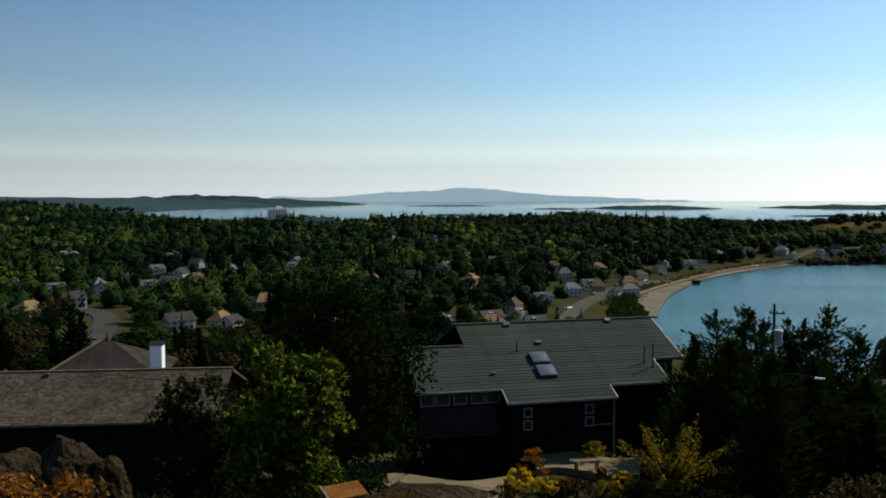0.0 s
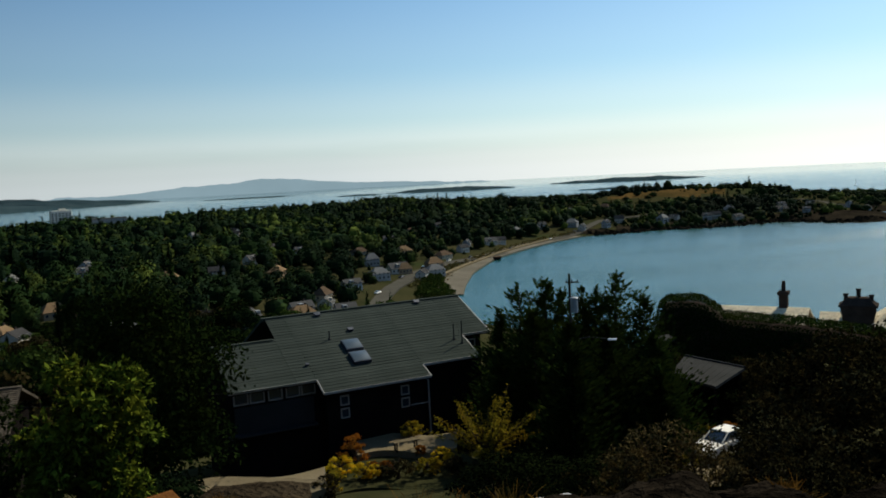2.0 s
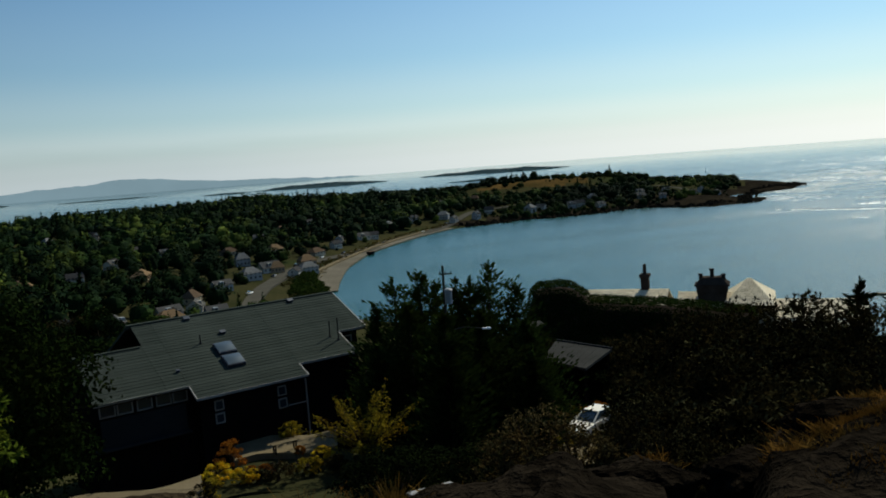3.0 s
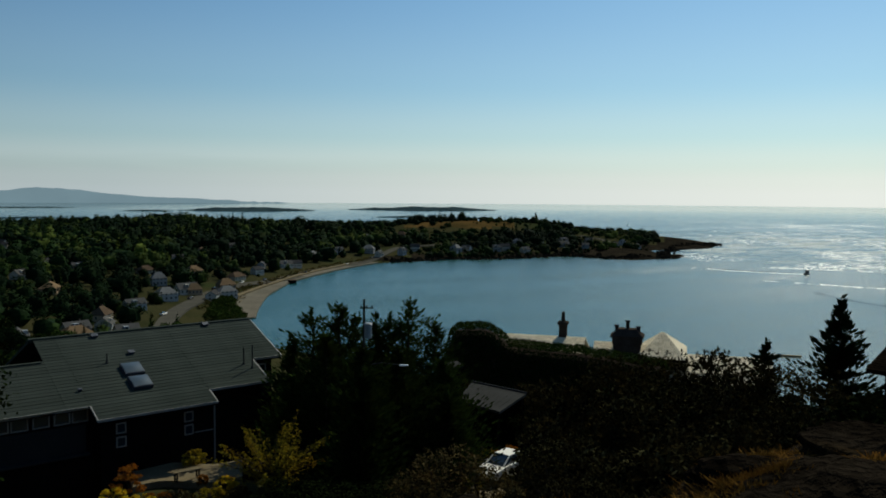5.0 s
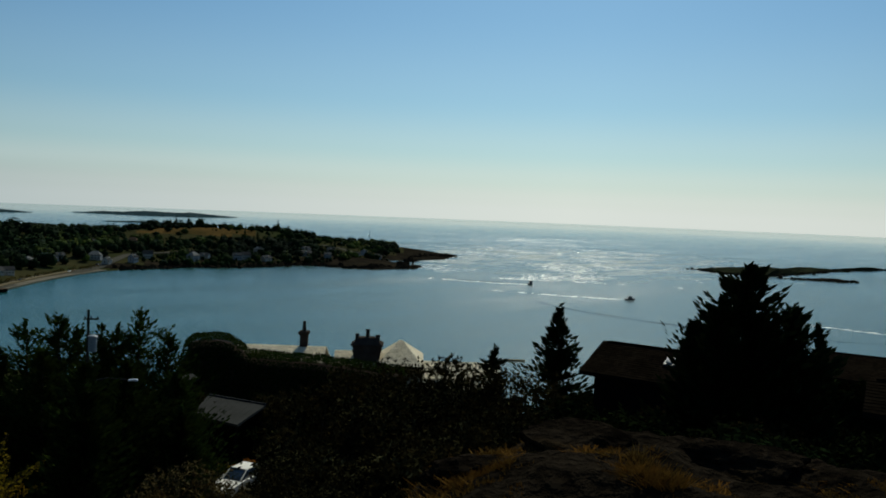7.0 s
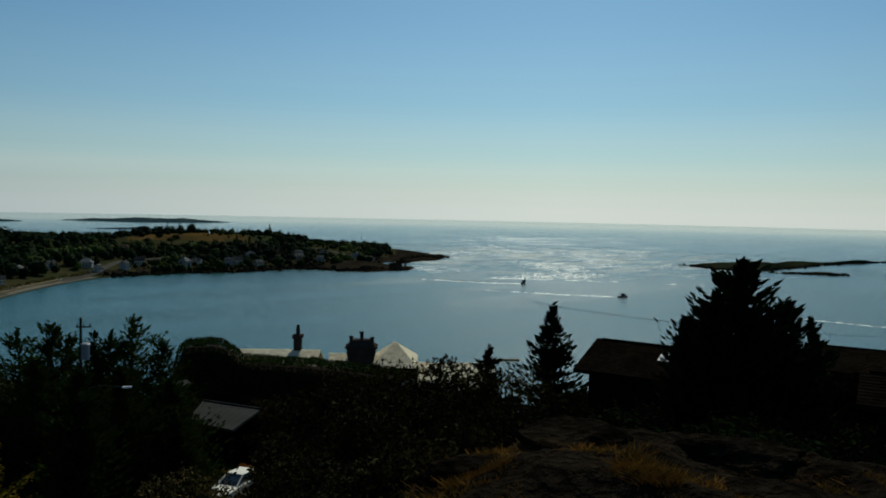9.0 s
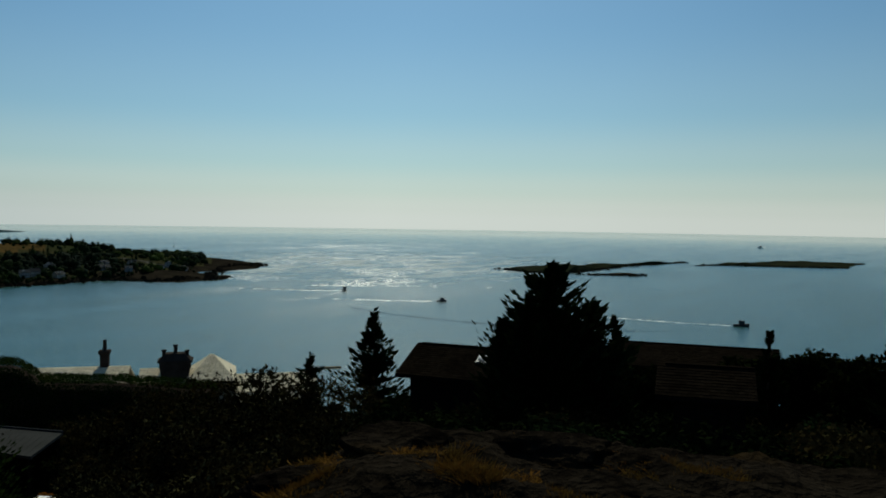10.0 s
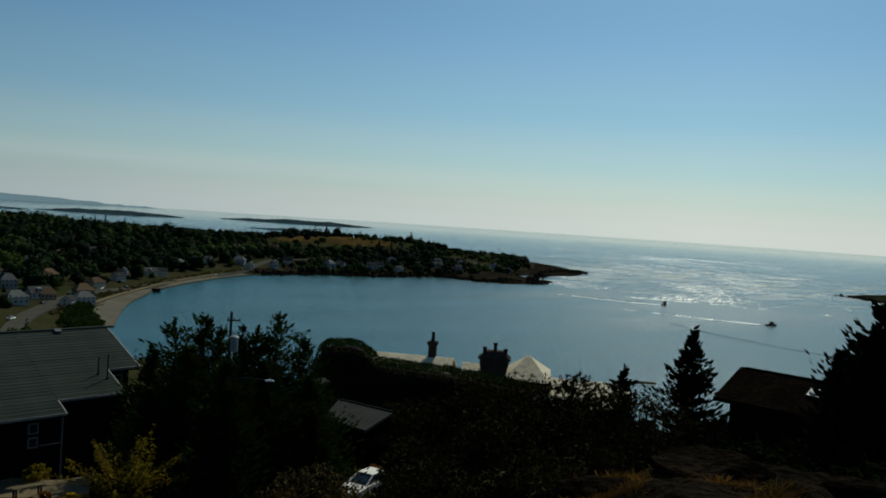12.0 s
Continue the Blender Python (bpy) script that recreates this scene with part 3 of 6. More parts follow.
def conifer(name, seed, radius, height, levels, per_level, sprays, size, material, label, place=None, stem=0.8, **more):
    rng = np.random.RandomState(seed)
    tree = thing(name, place, label, "tree")
    bm = bmesh.new()
    tube(bm, (0, 0, -0.8), (0, 0, stem + height * 0.96), 0.035 * height * 0.6, 0.02, 8)
    part("trunk", bm, BARK, tree)
    v = conifer_crown(rng, radius, height, levels, per_level, sprays, size, **more)
    v[:, 2] += stem
    crown_object("crown", v, material, tree)
    return tree


# ---- roads and beach ----
ROAD = [(46, 325), (58, 372), (67, 402), (93, 462), (120, 508), (160, 549), (222, 617), (296, 695), (332, 742), (420, 760)]
strip("road", ROAD, 4.0, 0.25, ASPHALT, "pale asphalt road along the beach", "road")
STREET = [(-98, 226), (-103, 246), (-108, 262), (-113, 280), (-122, 302), (-134, 314), (-155, 326)]
strip("road_2", STREET, 4.2, 0.3, STREET_ASPHALT, "grey residential street curving between houses", "road")
LANE = [(560, 700), (585, 735), (600, 770), (590, 800)]
strip("road_3", LANE, 4.0, 0.3, ASPHALT, "short road on the rocky point", "road")
BEACH = [(95, 394), (104, 424), (124, 479), (159, 546), (197, 593), (232, 630), (273, 665)]
strip("beach", BEACH, 6.5, 0.15, SAND, "strip of pale sand along the bay", "beach")
VERGE = [(84, 405), (100, 448), (128, 497), (166, 556), (204, 603), (245, 647)]
def shore_hedge():
    """Low bushes on the grass between road and beach."""
    rng = np.random.RandomState(19)
    for k in range(60):
        t = (k / 59) ** 1.3
        x, y = 83 + 18 * t + rng.uniform(-1, 1) * (9 - 6 * t), 376 + 80 * t + rng.normal() * 3
        v, _ = blob_crown(rng, 3.4 - 1.2 * t, 4.2 - 1.8 * t, 12, 320, 0.36)
        b = thing("bush", pose(x, y, ground_z(x, y) - 0.2), "dense green bush on the verge above the beach", "bush", "shore bushes")
        crown_object("leaves", v, LEAF_MID, b)


LEAF_MID = foliage("mid_green_leaf", (0.01, 0.022, 0.005), (0.04, 0.062, 0.013), 0.4, 0.2)
shore_hedge()


def verge_plants():
    """Small bushes and grass clumps all along the verge, joined."""
    rng = np.random.RandomState(23)
    out = []
    for (ax, ay), (bx, by) in zip(VERGE_LINE, VERGE_LINE[1:]):
        for _ in range(int(math.hypot(bx - ax, by - ay) / 1.6)):
            t, s = rng.rand(), rng.uniform(1.2, 3.4)
            x, y = ax + (bx - ax) * t - 4 + rng.normal() * 1.8, ay + (by - ay) * t + 2.5 + rng.normal() * 1.8
            v, _ = blob_crown(rng, s * 0.6, s * 0.55, 5, 40, 0.35)
            out.append(v + [x, y, ground_z(x, y) + 0.1])
    v = np.concatenate(out)
    tagged(fast_mesh("verge_plants", v, np.arange(len(v)), 4, LEAF_VERGE), "low olive-green growth on the shore verge", "bushes", kind="stuff")


VERGE_LINE = [(84, 405), (100, 448), (128, 497), (166, 556), (204, 603), (245, 647), (280, 676)]
LEAF_VERGE = foliage("verge_growth", (0.03, 0.035, 0.01), (0.11, 0.09, 0.03), 0.1, 0.2)
verge_plants()
strip("seawall", VERGE, 1.2, 1.0, CONCRETE, "low concrete sea wall behind the beach", "sea wall")


# ---- houses of the town ----
def paint(name, a):
    return surface(name, tuple(0.8 * v for v in a), a, 0.3, 3, 0.8, bump=0.1)


WALLS = [paint("wall_white", (0.46, 0.43, 0.37)), paint("wall_cream", (0.4, 0.34, 0.24)), paint("wall_blue_grey", (0.3, 0.32, 0.33)),
         paint("wall_tan", (0.38, 0.27, 0.17)), paint("wall_grey", (0.33, 0.33, 0.32))]
ROOFS = [surface("roof_charcoal", (0.035, 0.034, 0.034), (0.06, 0.058, 0.055), 0.3, 3, 0.9, bump=0.2),
         surface("roof_grey", (0.065, 0.063, 0.058), (0.1, 0.097, 0.09), 0.3, 3, 0.9, bump=0.2),
         surface("roof_tan", (0.15, 0.1, 0.055), (0.21, 0.14, 0.08), 0.3, 3, 0.9, bump=0.2),
         surface("roof_brown", (0.07, 0.048, 0.032), (0.11, 0.078, 0.052), 0.3, 3, 0.9, bump=0.2),
         surface("roof_pale", (0.13, 0.13, 0.12), (0.18, 0.18, 0.17), 0.3, 3, 0.8, bump=0.1)]


def town_house(seed, wall, roof, label, long=11.0, wide=8.0, tall=5.4, hip=False, dormer=False):
    """A house with walls, a roof with eaves, windows, a door and a chimney; its front faces -y."""
    rng = np.random.RandomState(seed)
    house = thing("house", None, label, "house")
    L, W = long / 2, wide / 2
    rise = W * 0.75
    bm = bmesh.new()
    base = [bm.verts.new((x, y, -2.5)) for x, y in ((-L, -W), (L, -W), (L, W), (-L, W))]
    eave = [bm.verts.new((x, y, tall)) for x, y in ((-L, -W), (L, -W), (L, W), (-L, W))]
    for i in range(4):
        bm.faces.new((base[i], base[(i + 1) % 4], eave[(i + 1) % 4], eave[i]))
    if not hip:
        for x, i, j in ((L, 1, 2), (-L, 3, 0)):
            bm.faces.new((eave[i], eave[j], bm.verts.new((x, 0, tall + rise))))
    part("wall", bm, wall, house)
    o, ridge = 0.5, (L - W * 0.8 if hip else L + 0.5)
    for s in (-1, 1):
        part("roof_slope", slab([(-L - o, s * (W + o), tall - o * 0.75 + 0.1), (L + o, s * (W + o), tall - o * 0.75 + 0.1), (ridge, 0, tall + rise + 0.12), (-ridge, 0, tall + rise + 0.12)][::s], 0.18), roof, house)
        if hip:
            part("roof_hip", slab([(s * (L + o), -s * (W + o), tall - o * 0.75 + 0.1), (s * (L + o), s * (W + o), tall - o * 0.75 + 0.1), (s * ridge, 0, tall + rise + 0.12)], 0.18), roof, house)
    rows = [0.9] if tall < 4 else [0.9, 3.5]
    for z in rows:
        for x in np.linspace(-L + 1.5, L - 1.5, 4):
            w = part("window", boxed(((x, -W - 0.02, z + 0.7), (1.3, 0.12, 1.4)), bevel=0.02), TRIM, house)
            part("pane", boxed(((x, -W - 0.07, z + 0.7), (1.1, 0.06, 1.2))), GLASS, w)
        for s in (-1, 1):
            w = part("window", boxed(((s * (L + 0.02), 0.6, z + 0.7), (0.12, 1.3, 1.4)), bevel=0.02), TRIM, house)
            part("pane", boxed(((s * (L + 0.07), 0.6, z + 0.7), (0.06, 1.1, 1.2))), GLASS, w)
    part("chimney", boxed(((L * 0.4, 0.7, tall + rise * 0.9), (0.8, 0.8, 2.4)), bevel=0.04), BRICK_DARK, house)
    if dormer:
        part("dormer", boxed(((-1, -W * 0.55, tall + rise * 0.5), (2.2, 2.4, 1.6)), bevel=0.05), wall, house)
        part("dormer_window", boxed(((-1, -W * 0.55 - 1.22, tall + rise * 0.5), (1.4, 0.08, 1.0))), GLASS, house)
    return house


KINDS = [town_house(1, WALLS[0], ROOFS[0], "white two-storey house with a charcoal gable roof", 10, 7.5, 4.4),
         town_house(2, WALLS[1], ROOFS[3], "cream bungalow with a brown hip roof", 13, 9, 3.2, hip=True),
         town_house(3, WALLS[2], ROOFS[1], "blue-grey house with a grey gable roof", 10, 8, 4.2, dormer=True),
         town_house(4, WALLS[3], ROOFS[2], "tan house with a tan hip roof", 12, 9, 3.4, hip=True),
         town_house(5, WALLS[0], ROOFS[1], "white bungalow with a grey gable roof and dormer", 12, 8, 3.3, dormer=True),
         town_house(6, WALLS[4], ROOFS[4], "grey house with a pale flat-pitched roof", 12, 9, 4.6, hip=True)]
# bearing, metres away, kind, turn
HOMES = [(-22.3, 408, 0, 90), (-24.0, 345, 0, 20), (-17.6, 289, 0, 70), (-15.0, 291, 3, 60), (-12.1, 345, 3, 20), (-2.1, 448, 0, 10),
         (5.0, 345, 4, 80), (3.3, 318, 3, 20), (6.3, 322, 2, 15), (8.3, 500, 5, 10), (10.0, 468, 4, 30), (11.7, 454, 0, 75), (12.6, 470, 5, 20), (16.2, 165, 1, 20)]
HOMES_2 = [(-26.5, 330, 3, 40), (-19.5, 420, 2, 15), (-16.5, 455, 3, 10), (-17.5, 480, 0, 60), (-19.0, 520, 2, 30), (-14.3, 500, 4, 80),
           (-27.5, 470, 2, 50), (-25.0, 430, 4, 10), (-17.7, 926, 5, 0), (-13.0, 590, 0, 40), (-12.0, 640, 3, 20), (-21.5, 760, 1, 30),
           (-24.5, 660, 4, 60), (-4.8, 680, 1, 20), (1.5, 600, 0, 45), (3.5, 560, 2, 20), (6.0, 590, 4, 60), (7.5, 560, 1, 30)]
HOMES_3 = [(13.5, 530, 1, 30), (14.6, 560, 0, 20), (15.3, 590, 2, 70), (16.2, 620, 4, 30), (17.6, 650, 0, 40), (18.5, 690, 5, 20), (19.4, 730, 0, 70),
           (20.4, 745, 2, 30), (21.6, 760, 5, 10), (22.8, 745, 4, 40), (24.0, 760, 2, 80), (25.2, 770, 0, 20), (26.6, 775, 2, 30), (27.8, 790, 5, 60),
           (29.2, 800, 4, 10), (30.8, 815, 2, 35), (32.4, 860, 5, 20), (33.8, 880, 0, 60), (35.4, 900, 2, 20), (37.5, 915, 4, 30), (39.5, 930, 2, 50), (34.6, 830, 0, 20), (35.6, 850, 4, 70), (36.6, 840, 2, 10), (38.4, 880, 0, 40), (40.2, 900, 2, 30), (33.2, 800, 4, 50), (31.6, 790, 0, 15)]
HOMES_4 = [(-9.5, 820, 1, 20), (-6.5, 900, 4, 40), (9.5, 640, 2, 10), (11.0, 700, 1, 60), (13.0, 760, 0, 30), (10.5, 560, 3, 30), (-10.0, 520, 2, 70),
           (-20.5, 1000, 1, 10), (-26.0, 900, 0, 30), (-8.0, 480, 1, 15), (0.2, 520, 4, 50), (18.4, 1000, 5, 10), (22.2, 880, 0, 40), (24.5, 900, 1, 20)]
HOME_SPOTS = []
more_rng = np.random.RandomState(41)
HOMES_5 = [(more_rng.uniform(-28, 13), 270 + 560 * more_rng.rand() ** 1.3, int(more_rng.randint(0, 6)), more_rng.uniform(0, 180)) for _ in range(30)]
HOMES_5 = [h for h in HOMES_5 if not (h[0] < -19 and h[1] < 430)]
HOMES_5 += [(5.0 + 0.95 * k + more_rng.uniform(-0.3, 0.3), 372 + 17 * k + more_rng.uniform(-10, 10), int(more_rng.randint(0, 6)), more_rng.uniform(0, 90)) for k in range(0, 10, 2)]
home_rng = np.random.RandomState(3)
for az, r, kind, turn in HOMES + HOMES_2 + HOMES_3 + HOMES_4 + HOMES_5:
    if az > 13:
        az, r, turn = az + home_rng.uniform(-0.5, 0.5), r + home_rng.uniform(-12, 26), turn + home_rng.uniform(-40, 40)
        if home_rng.rand() < 0.12:
            continue
    x, y = polar(az, r)
    HOME_SPOTS.append((x, y, 0.6 if (az, r, kind, turn) in HOMES_5 else 0.5))
    home = copy_thing(KINDS[kind], pose(x, y, ground_z(x, y) + 0.3, 0, 0, turn - az))
    home.scale = (home_rng.uniform(0.6, 0.92), home_rng.uniform(0.65, 0.95), home_rng.uniform(0.68, 0.95))
    tagged(home, group="houses of the town")
for ob in KINDS:
    for o in (*ob.children_recursive, ob):
        bpy.data.objects.remove(o)


def tower_block():
    x, y = polar(-11.2, 1260)
    t = thing("apartment_block", pose(x, y, ground_z(x, y), 0, 0, 20), "pale cream apartment block among distant trees", "apartment block")
    part("wall", boxed(((0, 0, 12), (26, 16, 28)), ((3, 2, 27), (8, 6, 3)), bevel=0.2), paint("wall_bright_cream", (0.78, 0.72, 0.6)), t)
    for k in range(8):
        for i in range(6):
            part("window", boxed(((-11 + i * 4.4, -8.05, 1.5 + k * 2.9), (2.6, 0.3, 1.5))), GLASS, t)
    x, y = polar(-8.4, 1290)
    t = thing("long_building", pose(x, y, ground_z(x, y), 0, 0, 8), "long low grey building among distant trees", "building")
    part("wall", boxed(((0, 0, 5), (46, 14, 12)), bevel=0.2), WALLS[4], t)
    part("roof", boxed(((0, 0, 11.2), (47, 15, 0.6)), bevel=0.1), ROOFS[1], t)


tower_block()


# ---- the town's trees ----
def crown_core(rng, wide, tall):
    """A lumpy closed heart of quads for a far crown."""
    g = np.linspace(-1, 1, 4)
    quads = []
    for axis in range(3):
        for side in (-1, 1):
            for i in range(3):
                for j in range(3):
                    ring = []
                    for a, b in ((g[i], g[j]), (g[i + 1], g[j]), (g[i + 1], g[j + 1]), (g[i], g[j + 1])):
                        p = [0, 0, 0]
                        p[axis], p[(axis + 1) % 3], p[(axis + 2) % 3] = side, a, b
                        ring.append(p)
                    quads += ring
    v = np.array(quads, float)
    v /= np.linalg.norm(v, axis=1, keepdims=True)
    off = Vector(rng.uniform(0, 50, 3))
    v *= np.array([0.86 + 0.5 * noise.noise(Vector(p) * 1.5 + off) for p in v])[:, None]
    return v * [wide, wide, tall * 0.5] + [0, 0, tall * 0.52]


def tree_clouds():
    """Templates of far crowns: leaf clumps round a lumpy heart."""
    rng = np.random.RandomState(11)
    out = []
    for fine in (1, 0):
        for k in range(10):
            if k < 7:
                v, _ = blob_crown(rng, 0.5, 1.0, 12, (300 if fine else 78), (0.05 if fine else 0.085), 0.0, 0.9, 0.85, 0.35)
                v = np.concatenate([v, crown_core(rng, 0.33 if fine else 0.42, 0.72 if fine else 0.86)])
            else:
                v = conifer_crown(rng, 0.3, 1.0, 14, 5, (5 if fine else 3), (0.08 if fine else 0.1))
            out.append(v)
    return out


CLOUDS = tree_clouds()


def scatter_trees():
    rng = np.random.RandomState(5)
    homes = np.array(HOME_SPOTS)
    lines = np.array([p for line in (ROAD, STREET, LANE, VERGE) for a, b in zip(line, line[1:])
                      for p in [(a[0] + (b[0] - a[0]) * k / 8, a[1] + (b[1] - a[1]) * k / 8) for k in range(9)]])
    spots = []
    for step, r0, r1 in ((10.5, 95, 420), (12, 420, 800), (15, 800, 1500), (24, 1500, 2600), (7.5, 690, 1120)):
        lim = r1
        xs = np.arange(-2400, 900, step)
        ys = np.arange(20, lim, step)
        gx, gy = np.meshgrid(xs, ys)
        gx, gy = (gx + rng.uniform(-0.45, 0.45, gx.shape) * step).ravel(), (gy + rng.uniform(-0.45, 0.45, gy.shape) * step).ravel()
        r, az = np.hypot(gx, gy), np.degrees(np.arctan2(gx, gy))
        ok = (r >= r0) & (r < r1) & (az > -33) & (az < 48)
        gx, gy, r, az = gx[ok], gy[ok], r[ok], az[ok]
        d = shore_distance(gx, gy)
        ok = (d > np.where(gx > 330, 5, 22)) & ~((az > 12) & (r < 330))
        ok &= ~((((gx - 490) / 100) ** 2 + ((gy - 890) / 52) ** 2 < 1) & (rng.rand(len(gx)) < 0.9))
        ok &= rng.rand(len(gx)) < np.where((gx > 560) & (gx - gy > -95), np.where(az < 41.6, 0.4, 0.0), 0.95)
        ok &= ~((gx > 400) & (gy < 660))
        if step < 8:
            # low bushes between the houses of the point
            ok &= (gx > 330) & (az > 20)
        spots.append(np.stack([gx, gy, d, r, np.full(len(gx), step), az], 1)[ok])
    s = np.concatenate(spots)
    keep, size = np.ones(len(s), bool), np.where(s[:, 4] < 8, 0.5, 1.0)
    keep &= np.min(np.hypot(s[:, None, 0] - lines[None, :, 0], s[:, None, 1] - lines[None, :, 1]), 1) > 10.5
    for (bx, by), wide in ((polar(-11.2, 1260), 15), (polar(-8.4, 1290), 24)):
        br = math.hypot(bx, by)
        rel = s[:, :2] - (bx, by)
        ahead, side = -(rel[:, 0] * bx + rel[:, 1] * by) / br, np.abs(rel[:, 0] * by - rel[:, 1] * bx) / br
        keep &= ~((side < wide) & (ahead > -14) & (ahead < 14))
        size[(ahead > 0) & (ahead < 130) & (side < wide)] = 0.5
    for hx, hy, low in homes:
        rel, hr = s[:, :2] - (hx, hy), math.hypot(hx, hy)
        ux, uy = hx / hr, hy / hr
        ahead, side = -(rel[:, 0] * ux + rel[:, 1] * uy), np.abs(rel[:, 0] * uy - rel[:, 1] * ux)
        keep &= np.hypot(rel[:, 0], rel[:, 1]) > 8
        size[(ahead > 0) & (ahead < (32 if hr < 620 else 22)) & (side < 6.5)] = low
    for (ax, ay), (bx, by) in zip(STREET[1:], STREET[2:]):
        hx, hy = (ax + bx) / 2, (ay + by) / 2
        rel, hr = s[:, :2] - (hx, hy), math.hypot(hx, hy)
        ahead, side = -(rel[:, 0] * hx + rel[:, 1] * hy) / hr, np.abs(rel[:, 0] * hy - rel[:, 1] * hx) / hr
        size[(ahead > 0) & (ahead < 50) & (side < 9)] = 0.4
    return s[keep], size[keep], rng


def plant_woods():
    s, size, rng = scatter_trees()
    n = len(s)
    lush = np.array([noise.noise(Vector((p[0] * 0.011, p[1] * 0.011, 2))) for p in s])
    h = rng.uniform(6, 13, n) * np.clip(1.08 + 0.7 * lush, 0.7, 1.6) * size * np.where(s[:, 0] > 330, np.where(s[:, 5] > 36, 0.55, 0.74), 1.0)
    kind = np.where(rng.rand(n) < 0.92 - 0.1 * (lush > 0.25), rng.randint(0, 7, n), rng.randint(7, 10, n))
    h = np.where(kind >= 7, h * 1.15, h)
    w = np.where(kind >= 7, h * 0.8, np.minimum(h * rng.uniform(0.95, 1.4, n), s[:, 4] * 1.5))
    w = np.maximum(w, np.minimum(s[:, 4], 16) * 0.8 * (size > 0.9) * (kind < 7))
    z = land_height(s[:, 0], s[:, 1])
    a = rng.rand(n) * 6.283
    near = np.argsort(s[:, 3])
    single = set(near[:240].tolist())
    verts, hearts = [], []
    meshes = {}
    for i in range(n):
        if i in single:
            k = int(kind[i])
            tree = thing("tree", pose(s[i, 0], s[i, 1], z[i] - 0.3, 0, 0, math.degrees(a[i])), "dense green tree in the town" if k < 7 else "dark pointed conifer in the town", "tree", "trees of the town")
            if k not in meshes:
                r2 = np.random.RandomState(90 + k)
                if k < 7:
                    v, _ = blob_crown(r2, 0.5, 1.0, 18, 2600, 0.03, 0.0, 1.0, 1.0, 0.45)
                else:
                    v = conifer_crown(r2, 0.3, 1.0, 30, 9, 7, 0.04)
                crown = crown_object("crown", v, (LEAF_DARK, NEEDLE, LEAF_OAK, LEAF_MID, LEAF_DARK, LEAF_MID, LEAF_DARK)[k] if k < 7 else NEEDLE, tree)
                bm = bmesh.new()
                tube(bm, (0, 0, -0.1), (0, 0, 0.6), 0.035, 0.015, 7)
                meshes[k] = (crown.data, part("trunk", bm, BARK, tree).data)
            else:
                for name, me in zip(("crown", "trunk"), meshes[k]):
                    new(name, me).parent = tree
            tree.scale = (w[i], w[i], h[i])
        else:
            v = CLOUDS[kind[i] + (0 if s[i, 3] < 560 else 10)]
            c, sn = math.cos(a[i]), math.sin(a[i])
            x = (v[:, 0] * c - v[:, 1] * sn) * w[i] + s[i, 0]
            y = (v[:, 0] * sn + v[:, 1] * c) * w[i] + s[i, 1]
            verts.append(np.stack([x, y, v[:, 2] * h[i] + z[i] - 0.5], 1))
            hearts.append(np.tile((s[i, 0], s[i, 1], z[i] + 0.3 * h[i]), (len(v) // 4, 1)))
    v, soft = rounded(np.concatenate(verts), np.concatenate(hearts), 0.35)
    ob = fast_mesh("woods", v, np.arange(len(v)), 4, WOODS)
    ob.data.normals_split_custom_set_from_vertices(soft)
    tagged(ob, "dense green tree canopy covering the town", "trees", kind="stuff")


plant_woods()


# ---- roofs laid in courses ----
def course_mesh(name, spans, slope_len, width, thick, seed, jag=0.0):
    """One course of roof pieces: x along the eave, y up the slope, each piece a thin wedge that is thickest at its butt."""
    rng = np.random.RandomState(seed)
    v, f = [], []
    for x0, x1 in spans:
        x = x0
        while x < x1 - 0.02:
            w = min(width * (0.7 + 0.6 * rng.rand()), x1 - x)
            drop, th = jag * rng.rand(), thick * (0.75 + 0.5 * rng.rand())
            o = len(v)
            a, b = x + 0.006, x + w - 0.006
            v += [(a, -drop, 0), (b, -drop, 0), (b, slope_len, 0), (a, slope_len, 0), (a, -drop, th), (b, -drop, th), (b, slope_len, 0.006), (a, slope_len, 0.006)]
            f += [(o + 4, o + 5, o + 6, o + 7), (o, o + 1, o + 5, o + 4), (o + 1, o + 2, o + 6, o + 5), (o + 3, o, o + 4, o + 7)]
            x += w
    me = bpy.data.meshes.new(name)
    me.from_pydata(v, [], f)
    return me


def lay_courses(parent, name, spans_at, v0, v1, step, slope, top_z, material, width, thick, seed, jag=0.0, joined=True):
    """Courses from the eave (v1 metres out from the ridge) up to the ridge (v0); spans_at(v) gives the stretches along the eave."""
    count = int(round((v1 - v0) / (step * math.cos(slope))))
    dv = (v1 - v0) / count
    vs, fs = [], []
    for k in range(count):
        v = v1 - k * dv
        spans = spans_at(v - dv / 2)
        if not spans:
            continue
        me = course_mesh(name, spans, dv / math.cos(slope) + 0.03, width, thick, seed + k, jag)
        m = Matrix.Translation((0, -v, top_z - v * math.tan(slope) + 0.01)) @ pose(0, 0, 0, math.degrees(slope))
        if joined:
            o = len(vs)
            vs += [m @ q.co for q in me.vertices]
            fs += [tuple(o + i for i in p.vertices) for p in me.polygons]
            bpy.data.meshes.remove(me)
            continue
        me.materials.append(material)
        ob = new(name, me)
        ob.parent = parent
        ob.matrix_local = m
    if joined:
        tagged(mesh_object(name, vs, fs, material, parent), kind="stuff")


